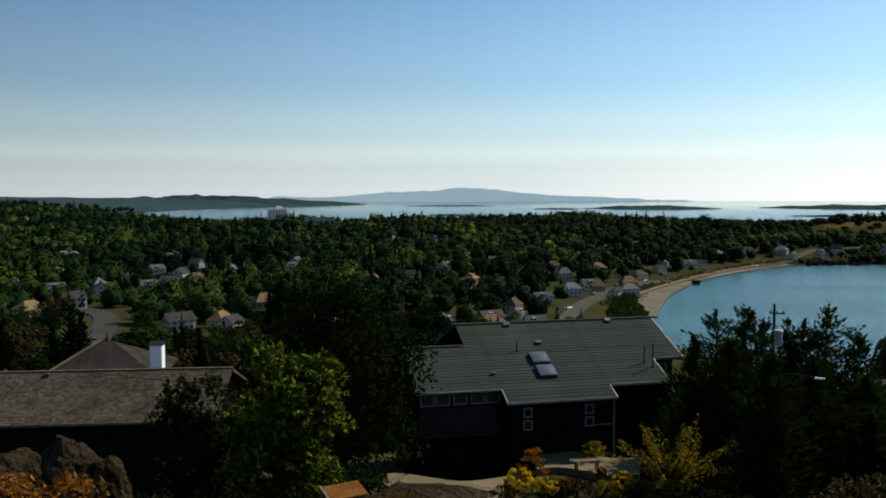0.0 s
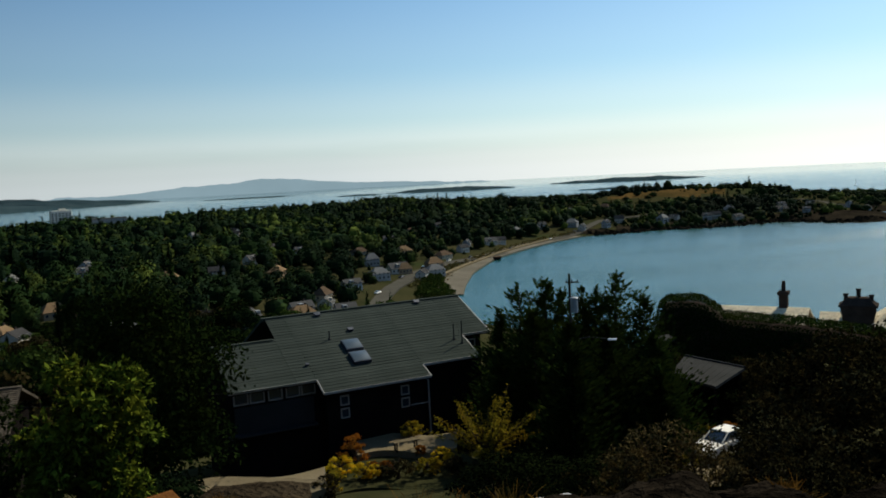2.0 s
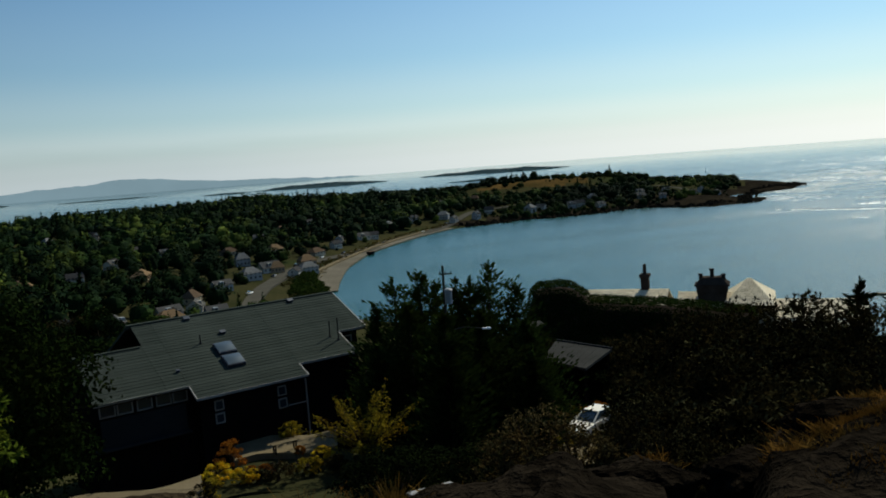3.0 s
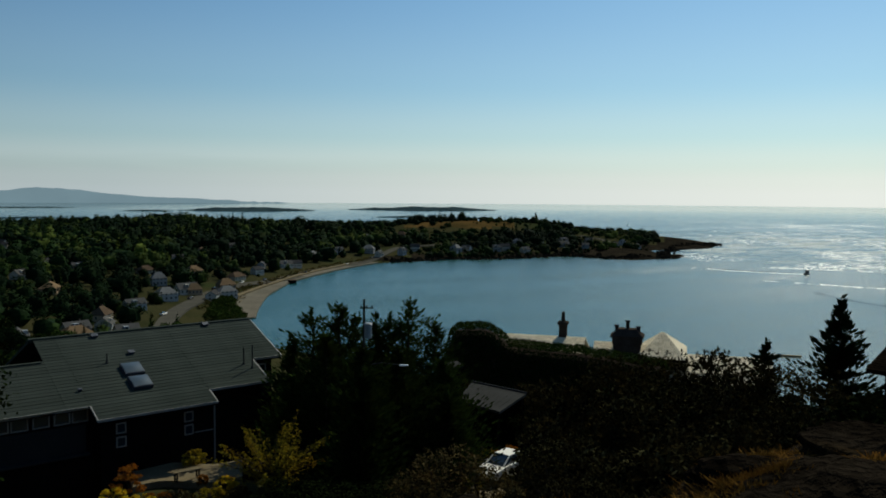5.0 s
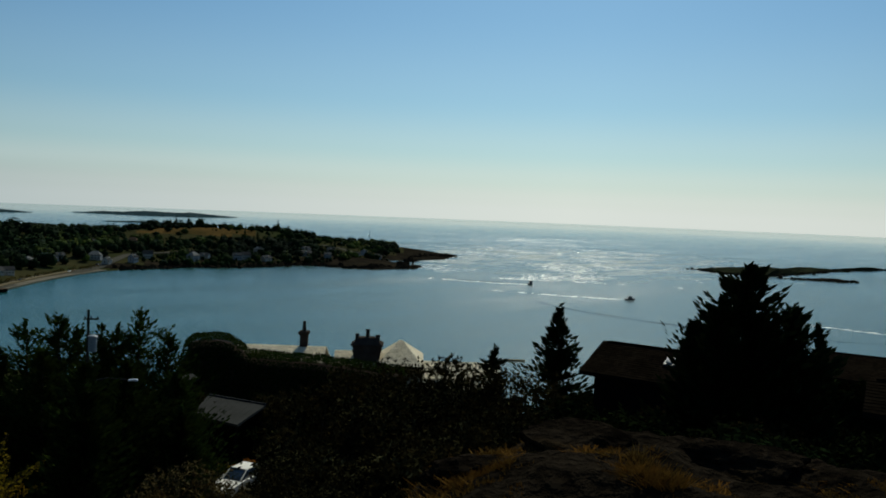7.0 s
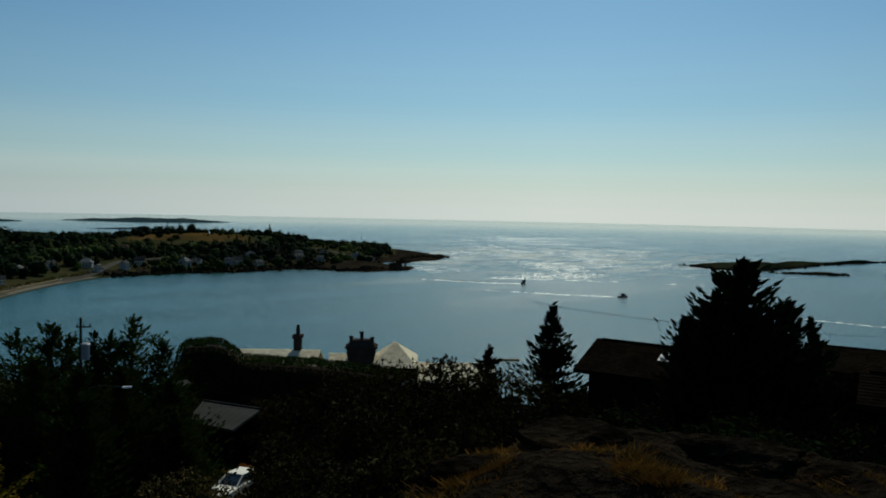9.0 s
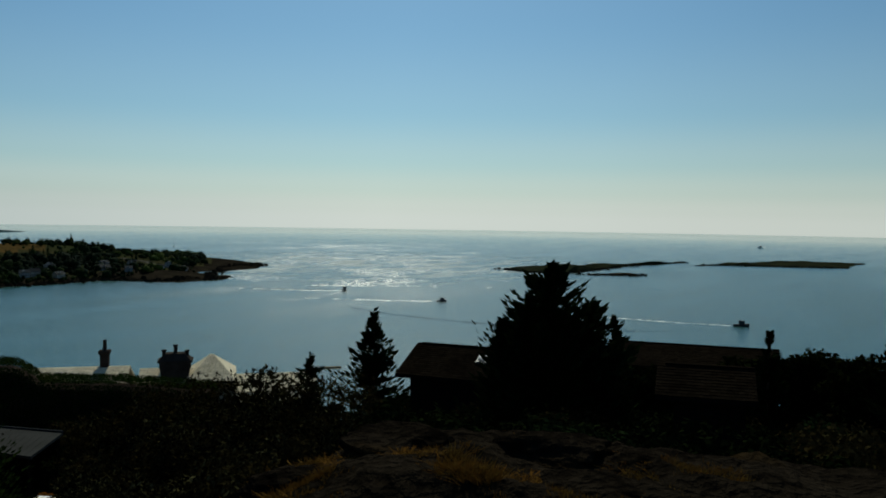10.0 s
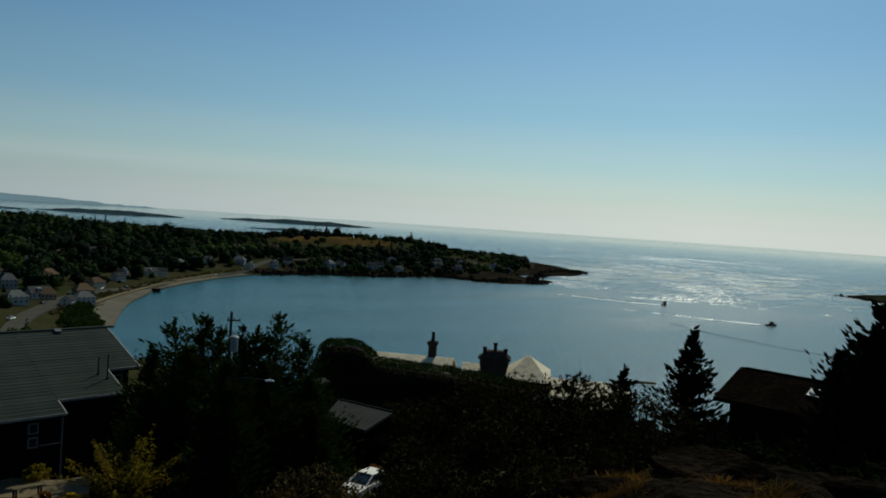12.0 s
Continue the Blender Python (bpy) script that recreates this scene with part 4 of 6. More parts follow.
def window_part(parent, x, y, z, w, h, bar=0.06, deep=0.1, axis="y"):
    """A framed window set 2 cm proud of a wall that faces -y."""
    rows = [((x - w / 2, y, z), (bar, deep, h + bar)), ((x + w / 2, y, z), (bar, deep, h + bar)), ((x, y, z + h / 2), (w, deep, bar)), ((x, y, z - h / 2), (w, deep, bar))]
    win = part("window", boxed(*rows), TRIM, parent)
    part("pane", boxed(((x, y + 0.01, z), (w - bar, 0.03, h - bar))), GLASS, win)
    return win


def plank_between(bm, a, b, wide, tall):
    a, b = Vector(a), Vector(b)
    turn = (b - a).to_track_quat("X", "Z").to_matrix().to_4x4()
    box(bm, (a + b) / 2, ((b - a).length, wide, tall), turn)


# ---- the dark house below the knoll ----
def grey_roof_house():
    P = radians(22)
    top = 52.58
    drop = math.tan(P)
    house = thing("house", pose(0.65, 46.06, 0, 0, 0, 12.32), "dark brown house with a grey shingle roof and white trim", "house")

    def zr(v):
        return top - v * drop

    # stretches of the one front slope, with its stepped eave
    steps = [(-3.3, 0.0, 2.03, 5.8), (0.0, 1.0, 0.0, 5.8), (1.0, 6.66, 0.0, 6.87), (6.66, 10.0, 0.0, 5.88), (10.0, 11.75, 0.0, 3.86)]

    def spans(v):
        return [(a, b) for a, b, v0, v1 in steps if v0 <= v <= v1]

    deck = bmesh.new()
    for a, b, v0, v1 in steps:
        pts = [(a, -v1, zr(v1)), (b, -v1, zr(v1)), (b, -v0, zr(v0)), (a, -v0, zr(v0))]
        lift = [deck.verts.new(p) for p in pts]
        low = [deck.verts.new((p[0], p[1], p[2] - 0.16)) for p in pts]
        deck.faces.new(lift)
        deck.faces.new(low[::-1])
        for i in range(4):
            deck.faces.new((lift[(i + 1) % 4], lift[i], low[i], low[(i + 1) % 4]))
    part("roof_deck", deck, DARK_WALL, house)
    part("rear_roof", slab([(-0.2, 0, top), (11.75, 0, top), (11.75, 6.8, zr(6.8)), (-0.2, 6.8, zr(6.8))][::-1], 0.16), SHINGLE, house)
    part("side_rear_roof", slab([(-3.3, -2.03, zr(2.03)), (-0.05, -2.03, zr(2.03)), (-0.05, 2.2, zr(2.03) - 1.7), (-3.3, 2.2, zr(2.03) - 1.7)][::-1], 0.16), SHINGLE, house)
    part("ridge_cap", boxed(((5.8, 0, top + 0.03), (12.0, 0.28, 0.07)), ((-1.7, -2.03, zr(2.03) + 0.03), (3.2, 0.26, 0.06)), bevel=0.015), SHINGLE, house)
    lay_courses(house, "shingle_course", spans, 0.0, 6.87, 0.26, P, top, SHINGLE, 40.0, 0.022, 40, joined=False)
    # walls under each stretch
    for a, b, vf, ridge_v in ((-3.05, 1.25, 5.35, 2.03), (1.25, 6.4, 6.4, 0.0), (6.4, 9.75, 5.3, 0.0), (9.75, 11.45, 3.3, 0.0)):
        bm = bmesh.new()
        back = 2.0 if ridge_v else 6.4
        ring = [(-vf, 43.0), (-vf, zr(vf) - 0.22), (-ridge_v, zr(ridge_v) - 0.22), (back, (zr(2.03) - 1.95 if ridge_v else zr(6.4) - 0.25)), (back, 43.0)]
        ends = [[bm.verts.new((x, y, z)) for y, z in ring] for x in (a, b)]
        bm.faces.new(ends[0])
        bm.faces.new(ends[1][::-1])
        for i in range(5):
            j = (i + 1) % 5
            bm.faces.new((ends[0][j], ends[0][i], ends[1][i], ends[1][j]))
        bmesh.ops.recalc_face_normals(bm, faces=bm.faces)
        part("wall", bm, DARK_WALL, house)
    # white fascia along every eave and step
    edge = [(-3.3, 5.8), (1.0, 5.8), (1.0, 6.87), (6.66, 6.87), (6.66, 5.88), (10.0, 5.88), (10.0, 3.86), (11.75, 3.86), (11.75, 0)]
    for (a, va), (b, vb) in zip(edge, edge[1:]):
        bm = bmesh.new()
        plank_between(bm, (a, -va - 0.03, zr(va) - 0.03), (b, -vb - 0.03, zr(vb) - 0.03), 0.05, 0.11)
        part("fascia", bm, TRIM, house, "off-white fascia board")
    # window band over a grey panel
    for u in (-2.65, -1.87, -0.99, -0.12, 0.66):
        window_part(house, u, -5.38, 49.76, 0.66, 0.5)
    part("wall_panel", boxed(((-1.05, -5.39, 48.72), (3.9, 0.06, 1.3)), bevel=0.01), GREY_PANEL, house, "plain grey wall panel")
    part("deck_edge", boxed(((-1.2, -5.6, 48.05), (4.3, 0.5, 0.1)), bevel=0.01), GREY_PANEL, house)
    for u in (2.15, 5.36):
        for z in (49.2, 48.56):
            window_part(house, u, -6.43, z - 0.02, 0.4, 0.44, 0.055)
    bm = bmesh.new()
    box(bm, (6.6, -6.6, 46.9), (0.07, 0.07, 5.6))
    part("porch_post", bm, TRIM, house)
    part("porch_rail", boxed(((6.1, -6.6, 48.4), (1.0, 0.05, 0.05))), TRIM, house)
    window_part(house, 10.6, -3.33, 50.2, 0.9, 0.7)
    # two square roof windows, one below the other
    for v in (3.55, 4.67):
        m = Matrix.Translation((3.68, -v, zr(v))) @ pose(0, 0, 0, 22)
        bm = bmesh.new()
        box(bm, (0, 0, 0.1), (0.96, 0.98, 0.2), None, 0.02)
        bmesh.ops.transform(bm, matrix=m, verts=bm.verts)
        curb = part("skylight", bm, HULL_DARK, house, "square roof window in a dark frame")
        bm = bmesh.new()
        bmesh.ops.create_grid(bm, x_segments=6, y_segments=6, size=0.43)
        for q in bm.verts:
            q.co.z = 0.215 + 0.05 * math.cos(q.co.x * 3.4) * math.cos(q.co.y * 3.4)
        bmesh.ops.transform(bm, matrix=m, verts=bm.verts)
        part("skylight_glass", bm, SKYLIGHT_GLASS, curb, smooth=True)
    for u, v, s in ((2.87, 0.3, 0.3), (8.92, 0.25, 0.3), (4.14, 2.1, 0.28), (0.9, 4.6, 0.16)):
        m = Matrix.Translation((u, -v, zr(v))) @ pose(0, 0, 0, 22)
        bm = bmesh.new()
        box(bm, (0, 0, 0.05), (s, s * 0.8, 0.12), None, 0.02)
        box(bm, (0, 0, 0.13), (s * 1.2, s, 0.05), None, 0.015)
        bmesh.ops.transform(bm, matrix=m, verts=bm.verts)
        part("roof_vent", bm, HULL_DARK, house)
    for u, v, h in ((9.33, 4.24, 0.9), (9.62, 4.65, 1.25), (2.75, 2.7, 0.5)):
        bm = bmesh.new()
        tube(bm, (u, -v, zr(v) - 0.05), (u, -v, zr(v) + h), 0.035, 0.035, 8)
        tube(bm, (u, -v, zr(v) + 0.02), (u, -v, zr(v) + 0.12), 0.09, 0.05, 8)
        part("vent_pipe", bm, METAL_ROOF, house)
    return house


grey_roof_house()


# ---- the shake-roofed house on the left and its neighbour ----
def shake_roof_house():
    P = radians(19)
    top = 51.35
    house = thing("house", pose(-21.3, 39.67, 0, 0, 0, 4.85), "long low house with a weathered cedar shake roof", "house")

    def zr(v):
        return top - v * math.tan(P)

    x0, x1, v1 = -8.0, 11.0, 4.25
    part("roof_deck", slab([(x0, -v1, zr(v1)), (x1, -v1, zr(v1)), (x1, 0, top), (x0, 0, top)], 0.15), DARK_WALL, house)
    part("rear_roof", slab([(x0, 0, top), (x1, 0, top), (x1, v1, zr(v1)), (x0, v1, zr(v1))], 0.15), CEDAR, house)
    lay_courses(house, "shake_layer", lambda v: [(x0, x1)], 0.0, v1, 0.17, P, top, CEDAR, 0.16, 0.03, 70, 0.03)
    part("ridge_cap", boxed(((1.5, 0, top + 0.03), (19, 0.26, 0.06)), bevel=0.015), CEDAR, house)
    part("gutter", boxed(((1.5, -v1 - 0.06, zr(v1) - 0.05), (19, 0.1, 0.1)), bevel=0.02), GREY_PANEL, house)
    part("wall", boxed(((1.5, 0, 46.2), (18.2, 7.4, 6.7))), DARK_WALL, house)
    bm = bmesh.new()
    box(bm, (2.35, -0.45, zr(0.45) + 0.12), (0.26, 0.22, 0.14), None, 0.02)
    part("roof_vent", bm, HULL_DARK, house)
    chim = part("chimney", boxed(((6.3, 4.35, 50.4), (0.62, 0.72, 2.8)), bevel=0.02), WHITE_METAL, house, "white metal chimney box")
    bm = bmesh.new()
    ring = [(-0.36, -0.42, 51.8), (0.36, -0.42, 51.8), (0.36, 0.42, 51.8), (-0.36, 0.42, 51.8)]
    low = [bm.verts.new((6.3 + x, 4.35 + y, z)) for x, y, z in ring]
    ridge = [bm.verts.new((6.3 - 0.36, 4.5, 51.98)), bm.verts.new((6.3 + 0.36, 4.5, 51.98))]
    bm.faces.new(low[::-1])
    bm.faces.new((low[0], low[1], ridge[1], ridge[0]))
    bm.faces.new((low[2], low[3], ridge[0], ridge[1]))
    bm.faces.new((low[1], low[2], ridge[1]))
    bm.faces.new((low[3], low[0], ridge[0]))
    part("chimney_cap", bm, GREY_PANEL, chim)


shake_roof_house()


def hip_roof_house():
    house = thing("house", pose(-22.0, 54.2, -0.35, 0, 0, 8), "neighbouring house with a grey-brown hip roof", "house")
    part("wall", boxed(((0, 0, 46.0), (6.2, 5.4, 5.4))), DARK_WALL, house)
    e, t = 48.75, 50.62
    c = [(-3.6, -3.2, e), (3.9, -3.2, e), (3.9, 3.2, e), (-3.6, 3.2, e)]
    r0, r1 = (-0.4, 0, t), (0.3, 0, t)
    for name, pts in (("roof_slope", [c[0], c[1], r1, r0]), ("roof_slope", [c[2], c[3], r0, r1]), ("roof_hip", [c[1], c[2], r1]), ("roof_hip", [c[3], c[0], r0])):
        part(name, slab(pts, 0.15), OLD_SHAKE, house)
    for a, b in ((c[0], r0),):
        bm = bmesh.new()
        plank_between(bm, Vector(a) + Vector((0, 0, 0.06)), Vector(b) + Vector((0, 0, 0.06)), 0.22, 0.08)
        part("hip_cap", bm, CONCRETE, house, "pale hip ridge cap")


hip_roof_house()


# ---- big trees near the houses ----
def place(az, d, z, turn=0):
    return pose(*polar(az, d), z, 0, 0, turn)


def rosette_tree(name, seed, radius, height, stem, lobes, tips, per, size, material, label, category="tree", place=None, droop=0.25, lobe=0.36):
    """A crown of leaf rosettes at the twig ends, on an open frame of limbs."""
    rng = np.random.RandomState(seed)
    tree = thing(name, place, label, category)
    heart = []
    for k in range(lobes):
        t, a = (k + rng.rand()) / lobes, rng.rand() * 6.283
        reach = radius * 0.72 * math.sqrt(rng.rand()) * math.sin(math.pi * (0.16 + 0.72 * t)) ** 0.6
        heart.append((reach * math.cos(a), reach * math.sin(a), stem + height * (0.1 + 0.78 * t), radius * lobe * (0.7 + 0.6 * rng.rand())))
    heart = np.array(heart)
    bm = trunk_mesh(rng, stem + height * 0.5, 0.04 * radius + 0.05, 0, 0)
    for h in heart[::2]:
        tube(bm, (0, 0, stem + 0.35 * max(0.0, h[2] - stem)), tuple(h[:3]), 0.02 * radius + 0.012, 0.008, 5)
    part("trunk", bm, BARK, tree)
    pick = rng.randint(0, lobes, tips)
    d = rng.normal(size=(tips, 3))
    d[:, 2] = np.abs(d[:, 2]) * np.where(rng.rand(tips) < 0.25, -0.5, 1)
    d /= np.linalg.norm(d, axis=1, keepdims=True)
    c = heart[pick, :3] + d * heart[pick, 3:] * (0.6 + 0.5 * rng.rand(tips, 1))
    c, d = np.repeat(c, per, 0), np.repeat(d, per, 0)
    n = len(c)
    l = d * 0.55 + rng.normal(size=(n, 3)) * 0.75 - [0, 0, droop]
    l /= np.linalg.norm(l, axis=1, keepdims=True)
    b = np.cross(l, np.array([0, 0, 1.0]) + 0.45 * rng.normal(size=(n, 3)))
    b /= np.linalg.norm(b, axis=1, keepdims=True) + 1e-9
    s = size * (0.6 + 0.8 * rng.rand(n, 1))
    v = np.stack([c, c + l * s * 0.9 - b * s * 0.42, c + l * s * 2, c + l * s * 0.9 + b * s * 0.42], 1)
    crown_object("crown", v.reshape(-1, 3), material, tree)
    return tree


def rosette_at(seed, az, d, top_el, radius, size, material, label, tips=1500, lobes=26, per=8, category="tree", name="tree", low=0.0, **more):
    """A rosette tree whose top stands at a bearing and angle from the knoll."""
    x, y = polar(az, d)
    g = ground_z(x, y) + low
    h = EYE + d * math.tan(radians(top_el)) - g
    stem = max(0.1, min(h * 0.25, h - 2.2 * radius))
    rosette_tree(name, seed, radius, (h - stem) / 0.97, stem, lobes, tips, per, size, material, label, category, pose(x, y, g), **more)


rosette_at(21, -10.3, 22, -10.7, 1.95, 0.095, LEAF_MAPLE, "bright green broad-leaved tree in sunlight", 1300, 50, 14, droop=0.6, lobe=0.26)
broadleaf("tree", 22, 4.0, 9.3, 1.4, 70, 17000, 0.11, LEAF_DARK, "tall dark evergreen tree beside the grey roof", place=place(-7.0, 36.5, 45.4))
rosette_at(23, -16.6, 23.5, -12.0, 1.5, 0.07, LEAF_DARK, "dark green shrubby tree before the shake roof", 1300, 30, 8)
# bearing, metres away, angle down to the top, radius, seed, outline
for az, d, down, r, seed, shape in ((18.3, 44, 7.9, 3.6, 31, 0.5), (20.1, 43, 7.6, 3.6, 32, 0.55), (24.8, 43.5, 7.2, 4.3, 33, 0.62), (22.6, 42, 8.3, 3.4, 34, 0.55), (26.6, 43, 8.9, 3.6, 35, 0.58),
                                    (16.9, 42.5, 9.6, 2.2, 36, 0.6), (21.2, 44, 8.4, 3.2, 37, 0.5), (23.5, 42.5, 8.4, 3.0, 38, 0.6), (27.3, 41, 11.2, 2.9, 39, 0.55), (19.2, 40, 9.8, 3.2, 30, 0.6),
                                    (16.9, 40, 12.4, 2.2, 26, 0.6), (24.0, 39, 10.6, 3.4, 27, 0.6), (27.6, 39, 13.6, 2.0, 28, 0.55)):
    x, y = polar(az, d)
    g = ground_z(x, y)
    top = EYE - d * math.tan(radians(down))
    conifer("conifer", seed, r, top - g - 0.3, 36, 12, 20, 0.15, NEEDLE_SUN, "dense green cedar in a cluster", pose(x, y, g), stem=0.3, lift=0.42, shape=shape, feather=0.42)


def dark_conifer(az, d, top_el, r, seed, levels=30, per=9, shape=0.75, lift=0.5, size=0.4):
    x, y = polar(az, d)
    g = ground_z(x, y)
    top = EYE - d * math.tan(radians(-top_el))
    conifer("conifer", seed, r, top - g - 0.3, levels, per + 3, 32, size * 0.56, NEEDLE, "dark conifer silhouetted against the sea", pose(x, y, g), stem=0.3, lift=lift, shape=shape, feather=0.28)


dark_conifer(64.9, 38, -3.1, 5.0, 51, 36, 13, 0.6, 0.6, 0.46)
dark_conifer(67.6, 38.5, -5.6, 4.2, 58, 28, 11, 0.6, 0.5, 0.5)
dark_conifer(63.4, 37.5, -5.4, 3.5, 59, 28, 11, 0.6, 0.5, 0.5)
dark_conifer(69.2, 39, -6.4, 1.2, 52, 26, 7)
dark_conifer(52.8, 45, -6.5, 3.7, 53, 28, 7, 0.66, 0.35, 0.4)
dark_conifer(48.5, 42, -9.4, 3.0, 54, 20, 6, 0.7, 0.1, 0.3)
dark_conifer(61.6, 37, -7.0, 1.5, 55, 26, 8, 0.6)
dark_conifer(78.9, 50, -6.85, 1.9, 56, 20, 7, 0.7)
dark_conifer(87.5, 40, -4.0, 3.0, 57, 24, 8)
for seed, az, d, down, r in ((61, 36.3, 24.5, -12.1, 1.6), (62, 39.2, 26, -10.9, 2.2), (63, 42.6, 27, -10.7, 2.3), (68, 45.2, 27.5, -9.9, 2.0), (69, 47.4, 27, -10.4, 2.0), (70, 50.2, 26.5, -11.2, 2.2), (101, 37.4, 16, -17.6, 1.0), (102, 41.2, 15, -17.4, 1.1), (103, 46.6, 17, -15.4, 1.2), (104, 33.9, 16.5, -18.0, 0.9),
                            (71, 38.0, 22.5, -13.8, 1.9), (72, 41.6, 23, -13.0, 2.1), (73, 45.0, 23.5, -12.6, 2.2), (74, 48.6, 23.5, -13.0, 2.1), (75, 35.0, 20.5, -16.0, 1.4), (76, 39.0, 18.5, -17.0, 1.7), (77, 43.5, 19.5, -15.6, 1.9)):
    rosette_at(seed, az, d, down, r, 0.062, LEAF_LIT_SPECKS, "gnarled evergreen oak with small glossy leaves", 1500, 30, 8)
for seed, az, d, down, r in ((64, 27.6, 13.5, -17.7, 0.8), (65, 25.2, 13.8, -18.8, 0.65), (66, 30.3, 13.4, -18.2, 0.7), (60, 32.0, 12.8, -19.6, 0.4), (67, 35.0, 13.2, -17.2, 0.8), (78, 36.8, 12.2, -18.9, 0.7), (79, 39.4, 9.6, -20.8, 0.55), (80, 41.4, 10.2, -19.6, 0.5)):
    rosette_at(seed, az, d, down, r, 0.026, LEAF_SHRUB if az < 33 else LEAF_LIT_SPECKS, "open leafy shrub behind the rock", 760, 16, 8, "shrub", "shrub", lobe=0.42)


def fan_tree():
    """A small tree of steep branches, each feathered with leaves."""
    rng = np.random.RandomState(67)
    tree = thing("tree", place(15.6, 35.5, 47.1), "sunlit yellow-green ornamental tree with steep branches", "tree")
    trunk = bmesh.new()
    tube(trunk, (0, 0, -0.6), (0, 0, 0.8), 0.09, 0.06, 8)
    cs, ds = [], []
    for k in range(46):
        a, lean = rng.rand() * 6.283, rng.uniform(0.1, 1.5)
        long = rng.uniform(1.1, 2.5)
        d = Vector((math.cos(a) * math.sin(lean), math.sin(a) * math.sin(lean), math.cos(lean)))
        start, bend = Vector((0, 0, rng.uniform(0.3, 0.9))), Vector((0, 0, 0.25 * math.sin(lean)))
        tip = start + d * long + bend
        tube(trunk, start, tip, 0.03, 0.008, 5)
        for q in range(120):
            f = 0.25 + 0.75 * rng.rand()
            p = start + (d * long + bend) * f + Vector(rng.normal(size=3) * 0.12 * (1.25 - f))
            cs.append(p)
            ds.append(d + Vector(rng.normal(size=3) * 0.5) + Vector((0, 0, 0.4)))
    tree.scale = (1.35, 1.35, 1.1)
    part("trunk", trunk, BARK, tree)
    d = np.array(ds)
    d /= np.linalg.norm(d, axis=1, keepdims=True)
    crown_object("crown", leaf_quads(rng, np.array(cs), d, 0.045, 0.6), LEAF_YELLOW, tree)


fan_tree()


LEAF_HEDGE = foliage("hedge_leaf", (0.006, 0.013, 0.003), (0.022, 0.038, 0.008), 0.3, 0.1)


HEDGE_AZ = [27.3, 27.7, 28.2, 30.2, 31.1, 31.6, 32.0, 35.3, 38.9, 42.5]
HEDGE_EL = [-11.0, -9.5, -9.0, -9.0, -9.3, -9.7, -10.15, -10.4, -10.75, -11.2]


def hedge():
    """A clipped dark hedge with a rounded hump."""
    rng = np.random.RandomState(8)
    c, out = [], []
    a, b = Vector((*polar(27.3, 60), 0)), Vector((*polar(42.5, 57), 0))
    for _ in range(46000):
        t = rng.rand()
        p = a.lerp(b, t)
        el = np.interp(27.3 + 15.2 * t, HEDGE_AZ, HEDGE_EL)
        top = EYE + p.length * math.tan(radians(el))
        s, k = rng.normal(size=3), rng.rand()
        if k < 0.4:
            deep = 1 + rng.uniform(-0.022, 0.032)
            q = (p.x * deep, p.y * deep, top + 0.05 * rng.normal() + 0.12 * noise.noise(Vector((p.x * 0.5, p.y * 0.5, 4))) + 0.12 * noise.noise(p * 1.7))
            n = (0, 0, 1)
        else:
            q = (p.x * 0.976 + 0.1 * s[0], p.y * 0.976 + 0.1 * s[1], top - 0.15 - rng.rand() * 6.5)
            n = (-p.x / 60, -p.y / 60, 0.2)
        c.append(q)
        out.append(n)
    ob = thing("hedge", None, "tall dark clipped hedge with a rounded hump", "hedge")
    crown_object("leaves", leaf_quads(rng, np.array(c), np.array(out), 0.065, 0.5), LEAF_HEDGE, ob)
    v, f = [], []
    for i in range(21):
        t = i / 20
        p = a.lerp(b, t)
        el = np.interp(27.3 + 15.2 * t, HEDGE_AZ, HEDGE_EL)
        top = EYE + p.length * math.tan(radians(el)) - 0.5
        v += [(p.x * 0.98, p.y * 0.98, top - 8), (p.x * 0.98, p.y * 0.98, top), (p.x * 1.03, p.y * 1.03, top), (p.x * 1.03, p.y * 1.03, top - 8)]
    for i in range(20):
        o = 4 * i
        f += [(o + k, o + k + 4, o + k + 5, o + k + 1) for k in range(3)]
    f += [(0, 1, 2, 3), (83, 82, 81, 80)]
    mesh_object("core", v, f, BARK, ob)


hedge()


# crowns in LEAF_SHADE, with the slope's shade put into the leaf colour
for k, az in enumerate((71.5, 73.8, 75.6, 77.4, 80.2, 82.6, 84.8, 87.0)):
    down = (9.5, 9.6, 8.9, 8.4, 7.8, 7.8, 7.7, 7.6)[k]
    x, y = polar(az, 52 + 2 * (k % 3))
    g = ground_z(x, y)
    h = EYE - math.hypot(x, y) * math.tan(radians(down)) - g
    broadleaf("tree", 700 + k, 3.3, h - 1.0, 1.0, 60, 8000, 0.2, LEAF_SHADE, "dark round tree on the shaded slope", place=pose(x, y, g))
conifer("conifer", 29, 2.3, 53.1 - ground_z(*polar(21.6, 35.2)), 30, 12, 15, 0.2, NEEDLE_SUN, "dense green cedar in a cluster", pose(*polar(21.6, 35.2), ground_z(*polar(21.6, 35.2))), stem=0.2, lift=0.55, shape=0.55)


